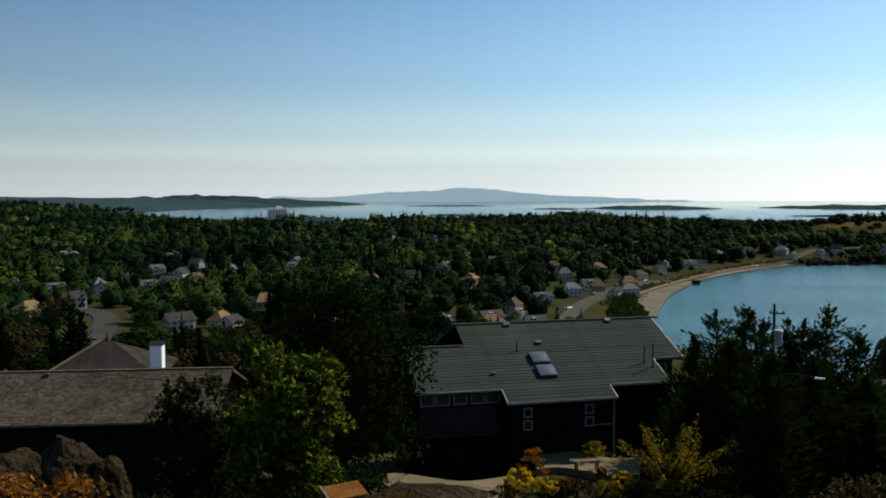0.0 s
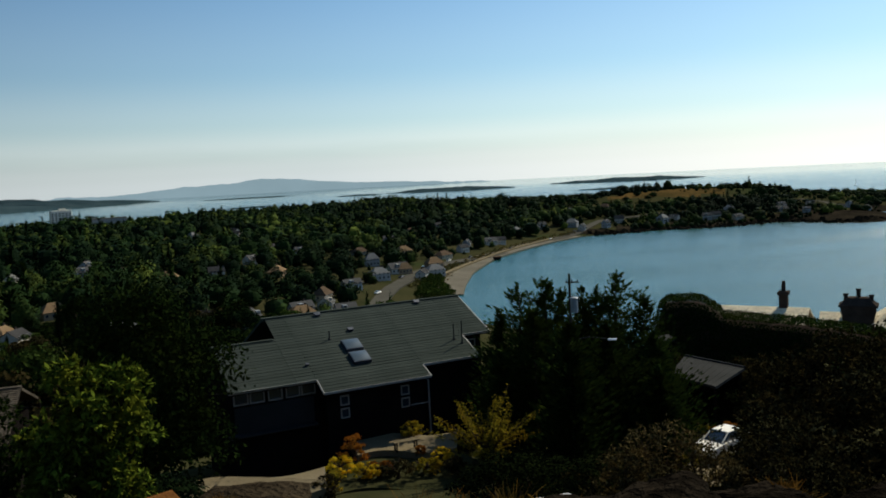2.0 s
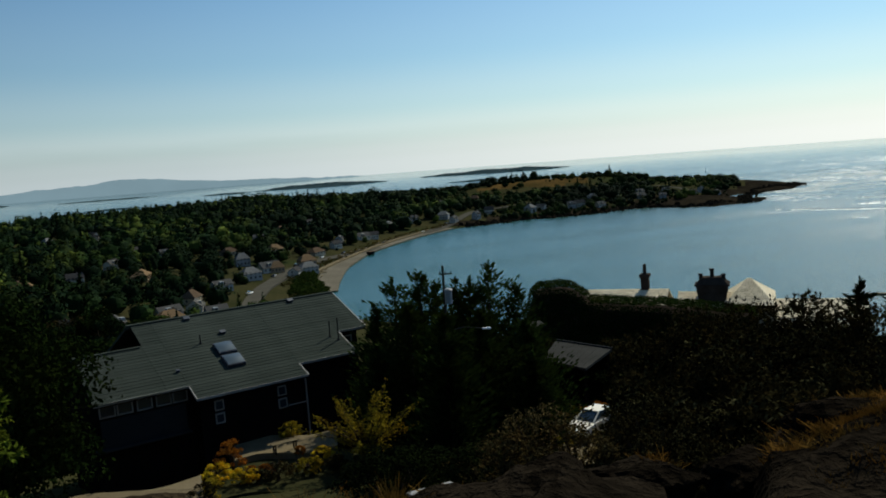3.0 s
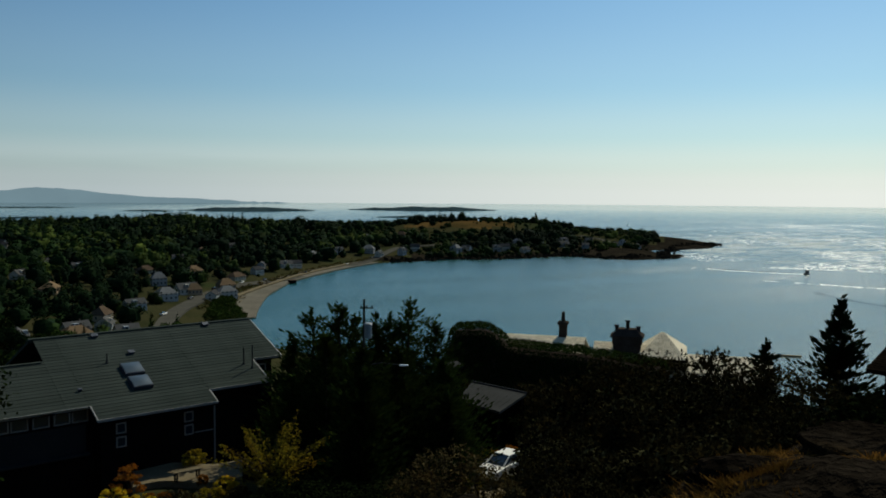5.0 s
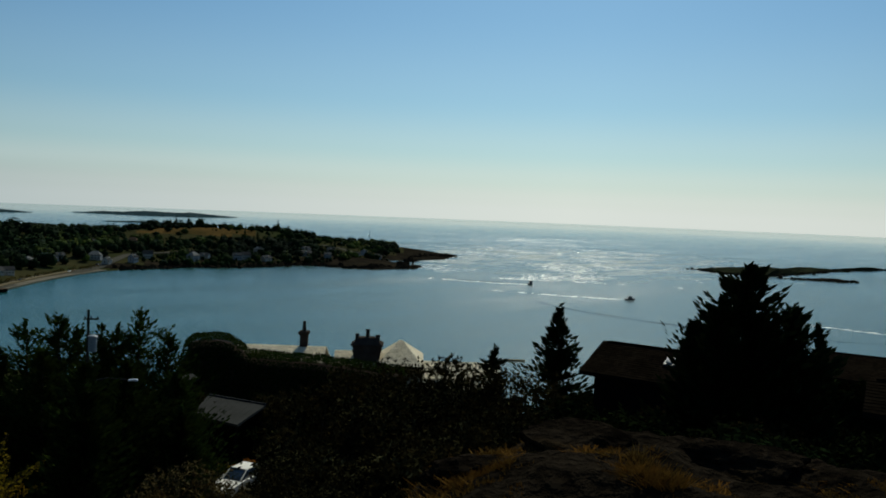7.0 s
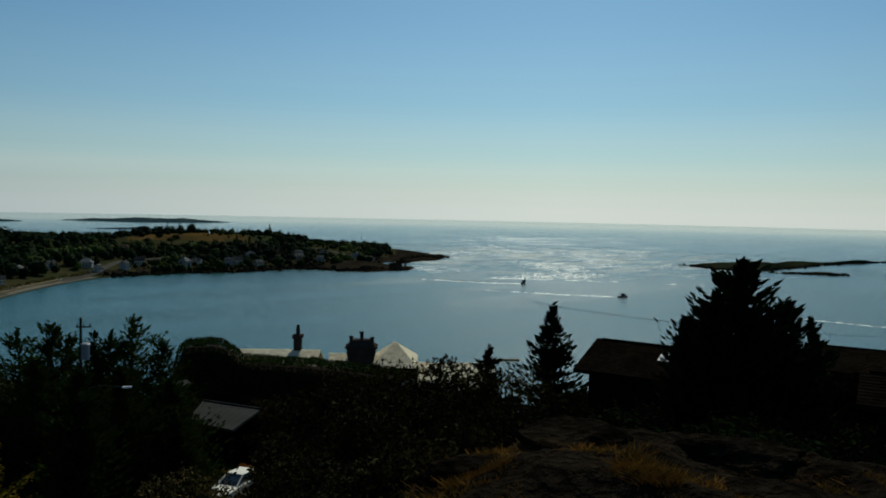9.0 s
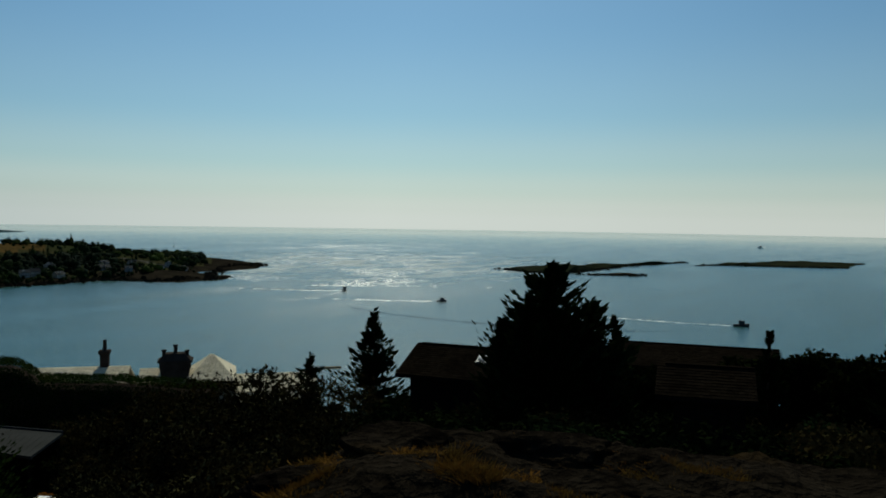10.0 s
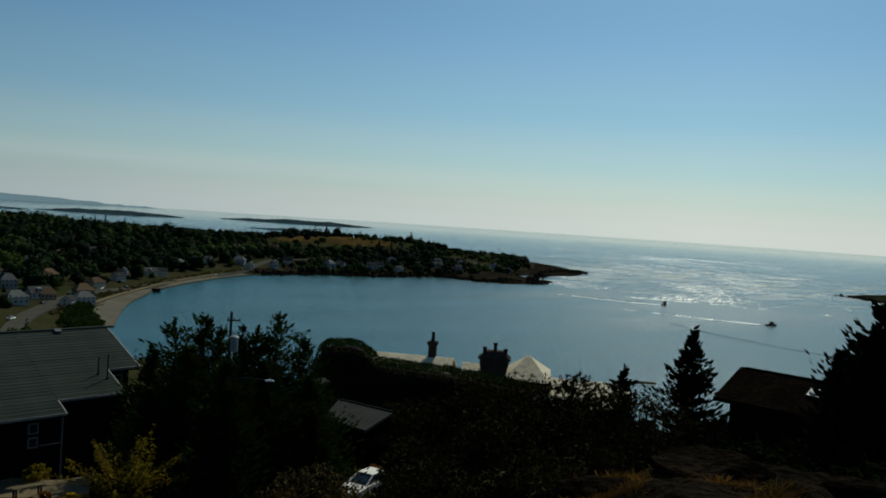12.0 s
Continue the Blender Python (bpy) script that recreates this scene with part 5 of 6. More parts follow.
# ---- dark scrub that covers the hillside ----
def scrub():
    kinds = []
    for k in range(5):
        rng = np.random.RandomState(200 + k)
        v, _ = blob_crown(rng, 0.5, 1.0, 36, 3000, 0.02, 0.0, 0.8, 1.1)
        t = thing("shrub", None, "dark green shrub on the shaded hillside", "shrub", "hillside shrubs")
        # shrubs added to fill the dark slope; LEAF_SHADE has its shade in the colour
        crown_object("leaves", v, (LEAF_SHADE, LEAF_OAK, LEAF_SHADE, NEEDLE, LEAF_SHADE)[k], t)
        bm = bmesh.new()
        for q in range(4):
            a = q * 1.6
            tube(bm, (0, 0, -0.1), (0.2 * math.cos(a), 0.2 * math.sin(a), 0.55), 0.02, 0.006, 5)
        part("stem", bm, BARK, t)
        kinds.append(t)
    rng = np.random.RandomState(77)
    rest = []
    for az0, az1, r0, r1, limit, step, single in ((15, 26.5, 47, 78, -11.8, 4.2, False), (26.5, 35, 44, 56, -11.5, 3.6, True), (34, 53, 30, 66, -11.8, 4.0, True), (53, 86, 22, 60, -11.4, 4.4, True), (70, 88, 46, 60, -9.4, 4.2, True),
                                                  (54.5, 62, 50, 58, -9.6, 4.2, True), (16, 26, 27, 39, -18.5, 3.2, True), (-33, -13, 24, 36, -18.2, 3.4, True), (-12, -4, 27, 33, -18, 3.0, True),
                                                  (-30, 12, 58, 95, -12.5, 4.6, False), (50, 88, 66, 160, -10.9, 6.5, False), (14, 50, 66, 190, -11.2, 6.5, False)):
        r = r0
        while r < r1:
            az = az0 + rng.rand() * math.degrees(step / r)
            while az < az1:
                rr = r + rng.uniform(-0.4, 0.4) * step
                x, y = polar(az, rr)
                g = ground_z(x, y)
                h = min(step * rng.uniform(0.9, 1.6), EYE + rr * math.tan(radians(limit - rng.rand())) - g)
                blocked = (abs(az - 31.5) < 4.5 and 29 < rr < 46) or (abs(az - 20) < 7 and 55 < rr < 90 and h > 3)
                if h > 0.7 and not blocked and g > 1.5:
                    w = max(step * 1.25, h) * rng.uniform(0.85, 1.2)
                    turn = rng.rand() * 360
                    if single:
                        s = copy_thing(kinds[rng.randint(5)], pose(x, y, g - 0.15, 0, 0, turn))
                        s.scale = (w, w, h)
                    else:
                        v = CLOUDS[rng.randint(7)]
                        c, sn = math.cos(turn), math.sin(turn)
                        rest.append(np.stack([(v[:, 0] * c - v[:, 1] * sn) * w + x, (v[:, 0] * sn + v[:, 1] * c) * w + y, v[:, 2] * h + g - 0.2], 1))
                az += math.degrees(step / r) * rng.uniform(0.8, 1.2)
            r += step * 0.85
    rest = np.concatenate(rest)
    tagged(fast_mesh("hillside_scrub", rest, np.arange(len(rest)), 4, LEAF_DARK), "dark scrub covering the lower hillside", "shrubs", kind="stuff")
    for ob in kinds:
        for o in (*ob.children_recursive, ob):
            bpy.data.objects.remove(o)


scrub()


# ---- islands and far land ----
def island(name, ring, height, material, label, seed, rough=0.35, steps=14, hump=None):
    """An island from a coarse shore ring: domed, with an uneven shore and top."""
    cx, cy = sum(p[0] for p in ring) / len(ring), sum(p[1] for p in ring) / len(ring)
    pts = []
    for (ax, ay), (bx, by) in zip(ring, ring[1:] + ring[:1]):
        pts += [(ax + (bx - ax) * k / 14, ay + (by - ay) * k / 14) for k in range(14)]
    v, f, n = [], [], len(pts)
    rng = np.random.RandomState(seed)
    jag = 1 + 0.06 * np.convolve(rng.normal(size=n + 4), np.ones(3) / 2, "same")[:n]
    for k in range(steps):
        t = 1 - k / steps
        for i, (x, y) in enumerate(pts):
            px, py = cx + (x - cx) * t * jag[i], cy + (y - cy) * t * jag[i]
            z = height * (1 - t ** 2.5) * (0.75 + 1.5 * rough * noise.noise(Vector((px * 0.013, py * 0.013, seed)))) + ((0.2 * height + 0.8) * noise.noise(Vector((px * 0.06, py * 0.06, seed))) + 0.5 * noise.noise(Vector((px * 0.17, py * 0.17, seed))) if 0 < k else 0)
            if hump:
                z += hump[3] * math.exp(-(((px - hump[0]) / hump[2]) ** 2 + ((py - hump[1]) / hump[2]) ** 2)) * (1 - t ** 3)
            v.append((px, py, z if k else -1.0))
    v.append((cx, cy, height))
    for k in range(steps - 1):
        for i in range(n):
            j = (i + 1) % n
            f.append((k * n + i, k * n + j, (k + 1) * n + j, (k + 1) * n + i))
    f += [((steps - 1) * n + i, (steps - 1) * n + (i + 1) % n, steps * n) for i in range(n)]
    tagged(mesh_object(name, v, f, material, smooth=False), label, "island")


def band(az0, az1, r0, r1, sway=0.0):
    """A long shore ring between two bearings, nearer at its middle."""
    mid = (r0 + r1) / 2
    return [polar(az0, mid), polar(az0 * 0.75 + az1 * 0.25, r0 + sway), polar(az0 * 0.45 + az1 * 0.55, r0), polar(az0 * 0.2 + az1 * 0.8, r0 + sway), polar(az1, mid),
            polar(az0 * 0.3 + az1 * 0.7, r1), polar(az0 * 0.7 + az1 * 0.3, r1)]


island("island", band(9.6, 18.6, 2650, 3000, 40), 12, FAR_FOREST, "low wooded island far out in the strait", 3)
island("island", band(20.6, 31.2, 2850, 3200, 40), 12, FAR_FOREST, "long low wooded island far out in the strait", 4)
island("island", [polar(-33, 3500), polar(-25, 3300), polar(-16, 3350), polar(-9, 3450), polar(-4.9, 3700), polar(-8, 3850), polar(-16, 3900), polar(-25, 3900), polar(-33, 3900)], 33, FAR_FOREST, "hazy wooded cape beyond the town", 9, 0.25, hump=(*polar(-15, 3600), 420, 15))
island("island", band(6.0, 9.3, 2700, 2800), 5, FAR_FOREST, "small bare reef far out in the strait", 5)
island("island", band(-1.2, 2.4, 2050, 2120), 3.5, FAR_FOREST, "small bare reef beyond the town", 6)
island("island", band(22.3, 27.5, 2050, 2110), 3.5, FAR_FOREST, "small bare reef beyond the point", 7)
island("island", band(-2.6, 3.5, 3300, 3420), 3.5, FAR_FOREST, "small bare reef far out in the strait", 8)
# the rocky islets off the point
island("island", [(905, 490), (872, 432), (878, 395), (960, 395), (1080, 400), (1200, 385), (1270, 372), (1130, 420), (1010, 455)], 5.4, ISLET, "dark rocky islet with a grassy hump", 10, 0.6, 18, (925, 405, 45, 6.5))
island("island", [(876, 376), (905, 318), (935, 318), (925, 352)], 2.6, SHORE_ROCK, "low dark rock shelf beside the islet", 11)
island("island", [(1170, 330), (1215, 315), (1235, 318), (1190, 336)], 1.6, SHORE_ROCK, "small dark rock awash", 12)
island("island", [(1215, 325), (1240, 270), (1255, 215), (1290, 150), (1460, 150), (1450, 240), (1330, 310)], 5.8, ISLET, "long low dark rocky islet", 13, 0.6)
island("island", [(545, 640), (500, 622), (500, 600), (552, 598), (580, 612), (600, 640)], 2.2, SHORE_ROCK, "dark rock shelf at the foot of the point", 14)
island("island", [(740, 735), (700, 700), (640, 690), (640, 730)], 4.5, SHORE_ROCK, "dark rocky tip of the point", 15)
island("island", [(825, 1010), (780, 905), (800, 900), (870, 1000)], 2.2, SHORE_ROCK, "low reef behind the point", 16)


def mountains():
    """Hazy ridges on the far side of the strait."""
    az = [-16, -14, -12.5, -11, -9.5, -7, -5, -3.2, -1.4, 0, 1.4, 2.5, 4.5, 6, 8.3, 10, 12, 14, 16, 18]
    el = [-0.8, -0.68, -0.5, -0.30, -0.42, -0.36, -0.18, -0.05, -0.02, 0.08, 0.24, 0.18, -0.03, -0.2, -0.37, -0.4, -0.5, -0.62, -0.66, -0.8]
    v, f = [], []
    n = 170
    for i in range(n + 1):
        a = -16 + 34 * i / n
        e = float(np.interp(a, az, el)) + 0.07 * noise.noise(Vector((a * 0.9, 0, 0))) + 0.045 * noise.noise(Vector((a * 2.6, 3, 0))) + 0.015 * noise.noise(Vector((a * 8, 5, 0)))
        for r, z in ((4690, -2), (4760, EYE + 4760 * math.tan(radians(e))), (4850, -2)):
            v.append((*polar(a, r), z))
    for i in range(n):
        o = 3 * i
        f += [(o, o + 3, o + 4, o + 1), (o + 1, o + 4, o + 5, o + 2)]
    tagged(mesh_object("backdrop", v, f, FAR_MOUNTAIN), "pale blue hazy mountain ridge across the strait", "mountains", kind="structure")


mountains()


# ---- boats and their wakes ----
def motor_boat(x, y, turn, long, label, hull=None):
    b = thing("boat", pose(x, y, 0.05, 0, 0, turn), label, "boat")
    L, W = long / 2, long * 0.16
    sect = [(-L, W * 0.9, 0.0), (-L * 0.3, W, 0.05), (L * 0.4, W * 0.85, 0.2), (L, 0.06, 0.45)]
    bm = bmesh.new()
    rings = []
    for px, w, sheer in sect:
        h = long * 0.13 + sheer * long * 0.18
        rings.append([bm.verts.new(q) for q in ((px, -w, h), (px, -w * 0.7, -0.2), (px, w * 0.7, -0.2), (px, w, h))])
    for a, c in zip(rings, rings[1:]):
        for i in range(4):
            j = (i + 1) % 4
            bm.faces.new((a[i], a[j], c[j], c[i]))
    bm.faces.new(rings[0])
    bm.faces.new(rings[-1][::-1])
    bmesh.ops.recalc_face_normals(bm, faces=bm.faces)
    part("hull", bm, hull or HULL_DARK, b)
    cab = part("cabin", boxed(((L * 0.05, 0, long * 0.24), (long * 0.36, W * 1.4, long * 0.2)), bevel=0.12), HULL_DARK, b)
    part("cabin_window", boxed(((L * 0.05, 0, long * 0.27), (long * 0.37, W * 1.43, long * 0.06))), GLASS, cab)
    part("cabin_roof", boxed(((0, 0, long * 0.355), (long * 0.42, W * 1.6, long * 0.03)), bevel=0.03), HULL_DARK, b)
    bm = bmesh.new()
    tube(bm, (-L * 0.1, 0, long * 0.35), (-L * 0.1, 0, long * 0.6), 0.06, 0.03, 6)
    part("mast", bm, METAL_ROOF, b)


def wake(line, w0, w1, density, seed, label):
    """Broken foam along a boat's track, from the boat back."""
    rng = np.random.RandomState(seed)
    v, f = [], []
    total = sum(math.hypot(b[0] - a[0], b[1] - a[1]) for a, b in zip(line, line[1:]))
    for a, b in zip(line, line[1:]):
        d = Vector((b[0] - a[0], b[1] - a[1]))
        for _ in range(int(density * d.length)):
            t = rng.rand()
            along = (math.hypot(a[0] + d.x * t - line[0][0], a[1] + d.y * t - line[0][1])) / total
            if rng.rand() < along * 0.8:
                continue
            w = w0 + (w1 - w0) * along
            s = rng.normal() * w * 0.45
            u = d.normalized()
            x, y = a[0] + d.x * t - u.y * s, a[1] + d.y * t + u.x * s
            l, k = rng.uniform(0.8, 3.2), rng.uniform(0.3, 0.8)
            o = len(v)
            ring = [(l, 0), (l * 0.4, k), (-l * 0.6, k * 0.8), (-l, 0), (-l * 0.4, -k), (l * 0.5, -k * 0.7)]
            v += [(x + u.x * p - u.y * q, y + u.y * p + u.x * q, 0.04) for p, q in ring] + [(x, y, 0.16)]
            f += [(o + i, o + (i + 1) % 6, o + 6) for i in range(6)]
    tagged(mesh_object("wake", v, f, FOAM_GLITTER), label, "wake", kind="stuff")


motor_boat(539, 440, 20, 9, "dark cabin cruiser heading over the bay")
motor_boat(515, 329, -35, 7.5, "small motor boat with a white wake")
motor_boat(507, 115, -72, 9.0, "dark cabin cruiser towing a long wake")
motor_boat(2217, 461, 100, 14, "far motor boat off the islets", WHITE_METAL)
wake([(536, 441), (520, 462), (505, 490), (500, 520)], 1.5, 6, 2.6, 1, "curving white wake behind a cruiser")
wake([(512, 333), (498, 356), (482, 388), (468, 420)], 1.6, 3, 1.1, 2, "straight white wake behind a motor boat")
wake([(505, 121), (500, 150), (498, 190), (500, 225)], 1.6, 4, 1.0, 3, "broken white wake behind a cruiser")
wake([(2225, 440), (2235, 400), (2240, 370)], 3, 5, 4, 4, "far white wake")


def swell_line(line, wide, tall, label):
    """A long low wave spreading from a boat's track."""
    v, f = [], []
    for k in range(61):
        t = k / 60 * (len(line) - 1)
        i = min(int(t), len(line) - 2)
        a, b = Vector(line[i]), Vector(line[i + 1])
        p, d = a.lerp(b, t - i), (b - a).normalized()
        w = wide * (0.75 + 0.5 * noise.noise(Vector((k * 0.35, wide, 3))))
        h = tall * math.sin(math.pi * min(1.0, k / 50 + 0.1)) ** 0.5 if k < 55 else tall * (60 - k) / 12
        v += [(p.x - d.y * w * s, p.y + d.x * w * s, z) for s, z in ((-1, 0.02), (-0.35, h * 0.7), (0, h), (0.35, h * 0.7), (1, 0.02))]
    for k in range(60):
        f += [(5 * k + s, 5 * k + s + 1, 5 * k + s + 6, 5 * k + s + 5) for s in range(4)]
    tagged(mesh_object("swell", v, f, WATER, smooth=True), label, "wave", kind="stuff")


swell_line([(500, 398), (470, 380), (440, 352), (425, 310), (420, 255), (425, 200), (450, 150), (490, 118)], 3.2, 0.55, "long dark wave crossing the bay behind the boats")
swell_line([(540, 452), (518, 480), (508, 515), (512, 560)], 3.0, 0.5, "curved wave spreading from the cruiser")


def sail_boat(x, y):
    b = thing("sailing_boat", pose(x, y, 0, 0, 0, 40), "distant white sailing boat", "boat")
    part("hull", boxed(((0, 0, 0.6), (9, 2.6, 1.4)), ((4.9, 0, 0.8), (1.6, 1.4, 1.0)), bevel=0.2), WHITE_METAL, b)
    bm = bmesh.new()
    tube(bm, (0.5, 0, 1), (0.5, 0, 13), 0.12, 0.06, 6)
    part("mast", bm, METAL_ROOF, b)
    part("sail", slab([(0.3, 0.06, 2), (-4, 0.06, 2.1), (0.3, 0.06, 12)], 0.05), WHITE_METAL, b)


sail_boat(1063, 1284)


def broken_water():
    """Whitecaps of the tide rips, in drifting bands off the point; the white flecks also stand in for sun glitter."""
    rng = np.random.RandomState(31)
    v, f = [], []
    while len(f) < 6 * 5200:
        az, r = rng.uniform(43, 62), 740 + 1300 * rng.rand() ** 1.6
        x, y = polar(az, r)
        b = noise.noise(Vector((az * 0.22 + r * 0.002, r * 0.011, 4.0))) + 0.5 * noise.noise(Vector((az * 0.8, r * 0.03, 9.0)))
        edge = 1 - ((az - 51.5) / 9.5) ** 2
        if b + 0.35 * edge < 0.2 + 0.75 * rng.rand():
            continue
        u = Vector((y, -x)).normalized()
        l, k, o = rng.uniform(0.5, 2.0) * r / 900, rng.uniform(0.3, 0.7), len(v)
        ring = [(l, 0), (l * 0.4, k), (-l * 0.6, k * 0.8), (-l, 0), (-l * 0.4, -k), (l * 0.5, -k * 0.7)]
        v += [(x + u.x * p - u.y * q, y + u.y * p + u.x * q, 0.04) for p, q in ring] + [(x, y, k * rng.uniform(0.1, 0.4))]
        f += [(o + i, o + (i + 1) % 6, o + 6) for i in range(6)]
    tagged(mesh_object("broken_water", v, f, FOAM_GLITTER), "white foam flecks of tide rips, also standing in for sun glitter", "whitecaps", kind="stuff")


broken_water()
fl = thing("float", pose(256, 216, 0, 0, 0, -40), "long mooring float with a pale deck", "float")
part("deck", boxed(((0, 0, 0.3), (9, 1.8, 0.5)), bevel=0.08), CONCRETE, fl)
part("dinghy", boxed(((-6.2, 0, 0.3), (3.6, 1.4, 0.7)), bevel=0.25), HULL_DARK, fl, "dark dinghy tied to the float")


# ---- beyond the hedge: the pale-roofed house with stone chimneys ----
def pale_roof_house():
    yaw = -43.0
    h = thing("house", pose(37.0, 59.4, 0, 0, 0, yaw), "large house with pale beige roof and dark chimneys", "house")

    def roof(name, x0, x1, top, run, slope, seed, hip=0.0):
        P = radians(slope)
        part("roof_deck", slab([(x0, -run, top - run * math.tan(P)), (x1, -run, top - run * math.tan(P)), (x1 - hip, 0, top), (x0 + hip, 0, top)], 0.2), DARK_WALL, h)
        lay_courses(h, "shingle_layer", lambda v: [(x0 + hip * (1 - v / run), x1 - hip * (1 - v / run))], 0.0, run, 0.22, P, top, PALE_ROOF, 0.3, 0.03, seed)
        e = top - run * math.tan(P)
        part("rear_roof", slab([(x0 + hip, 0, top), (x1 - hip, 0, top), (x1, run, e), (x0, run, e)], 0.2), PALE_ROOF, h)
        if hip:
            part("roof_hip", slab([(x1, -run, e), (x1, run, e), (x1 - hip, 0, top)], 0.2), PALE_ROOF, h)
            part("roof_hip", slab([(x0, run, e), (x0, -run, e), (x0 + hip, 0, top)], 0.2), PALE_ROOF, h)

    roof("main", -3.0, 6.2, 48.25, 4.5, 22, 300)
    roof("mid", 6.9, 11.5, 48.0, 4.8, 22, 330)
    roof("hip", 10.4, 14.2, 49.0, 3.2, 26, 360, 1.75)
    roof("low", 14.0, 20.5, 47.35, 4.2, 18, 390)
    part("wall", boxed(((8.5, 0.2, 42.5), (22, 6.5, 8))), WALLS[1], h)
    # slim chimney with one pot
    bm = boxed(((4.3, 0.2, 48.3), (0.62, 0.8, 2.4)), ((4.3, 0.2, 49.35), (0.85, 1.0, 0.28)), bevel=0.04)
    c = part("chimney", bm, BRICK_DARK, h, "slim dark stone chimney")
    bm = bmesh.new()
    tube(bm, (4.3, 0.2, 49.45), (4.3, 0.2, 50.3), 0.17, 0.13, 10)
    part("chimney_pot", bm, BRICK_DARK, c)
    # broad chimney that widens to a corbelled top, with three pots
    bm = bmesh.new()
    for z0, z1, w0, w1 in ((46.5, 47.6, 1.0, 1.0), (47.6, 48.2, 1.0, 1.1), (48.2, 48.7, 1.15, 1.15), (48.7, 48.85, 1.3, 1.3), (48.85, 49.35, 1.2, 0.7)):
        lo = [bm.verts.new((9.6 + sx * w0, -1.0 + sy * w0 * 0.7, z0)) for sx, sy in ((-1, -1), (1, -1), (1, 1), (-1, 1))]
        hi = [bm.verts.new((9.6 + sx * w1, -1.0 + sy * w1 * 0.7, z1)) for sx, sy in ((-1, -1), (1, -1), (1, 1), (-1, 1))]
        bm.faces.new(lo[::-1])
        bm.faces.new(hi)
        for i in range(4):
            bm.faces.new((lo[i], lo[(i + 1) % 4], hi[(i + 1) % 4], hi[i]))
    c = part("chimney", bm, BRICK_DARK, h, "broad dark stone chimney with three pots")
    for x, t in ((8.75, 49.6), (9.6, 49.98), (10.45, 49.55)):
        bm = bmesh.new()
        tube(bm, (x, -1.0, 48.8), (x, -1.0, t), 0.17, 0.14, 10)
        tube(bm, (x, -1.0, t - 0.1), (x, -1.0, t), 0.2, 0.2, 10)
        part("chimney_pot", bm, BRICK_DARK, c)


pale_roof_house()


def dark_roof_house(x, y, yaw, top, length, run, slope, seed, label, skylight=None, mat=None):
    """A low house seen over its roof; x along the ridge, -y towards the knoll."""
    P = radians(slope)
    h = thing("house", pose(x, y, 0, 0, 0, yaw), label, "house")
    e = top - run * math.tan(P)
    part("roof_deck", slab([(-0.3, -run, e), (length, -run, e), (length, 0, top), (-0.3, 0, top)], 0.18), DARK_WALL, h)
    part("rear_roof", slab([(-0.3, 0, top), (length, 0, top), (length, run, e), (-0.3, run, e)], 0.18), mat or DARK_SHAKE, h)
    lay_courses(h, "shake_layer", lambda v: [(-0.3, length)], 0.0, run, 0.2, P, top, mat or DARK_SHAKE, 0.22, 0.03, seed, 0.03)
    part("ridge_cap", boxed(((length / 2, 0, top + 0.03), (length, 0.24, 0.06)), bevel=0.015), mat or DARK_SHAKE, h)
    part("wall", boxed(((length / 2, 0, e - 2.6), (length - 0.8, 2 * run - 0.8, 5.4))), DARK_WALL, h)
    if skylight:
        u, v = skylight
        m = Matrix.Translation((u, -v, top - v * math.tan(P))) @ pose(0, 0, 0, slope)
        bm = bmesh.new()
        box(bm, (0, 0, 0.08), (0.7, 0.7, 0.16), None, 0.02)
        bmesh.ops.transform(bm, matrix=m, verts=bm.verts)
        curb = part("skylight", bm, HULL_DARK, h, "square roof window in a dark frame")
        bm = bmesh.new()
        bmesh.ops.create_uvsphere(bm, u_segments=16, v_segments=8, radius=0.3)
        bmesh.ops.transform(bm, matrix=m @ Matrix.Translation((0, 0, 0.16)) @ Matrix.Diagonal((1, 1, 0.18, 1)), verts=bm.verts)
        part("skylight_dome", bm, SKYLIGHT_GLASS, curb, smooth=True)


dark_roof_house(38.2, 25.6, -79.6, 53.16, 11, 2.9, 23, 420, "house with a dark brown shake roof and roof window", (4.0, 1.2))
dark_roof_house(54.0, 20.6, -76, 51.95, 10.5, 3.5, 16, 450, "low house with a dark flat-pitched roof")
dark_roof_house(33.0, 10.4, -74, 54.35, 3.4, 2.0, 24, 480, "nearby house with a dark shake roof")


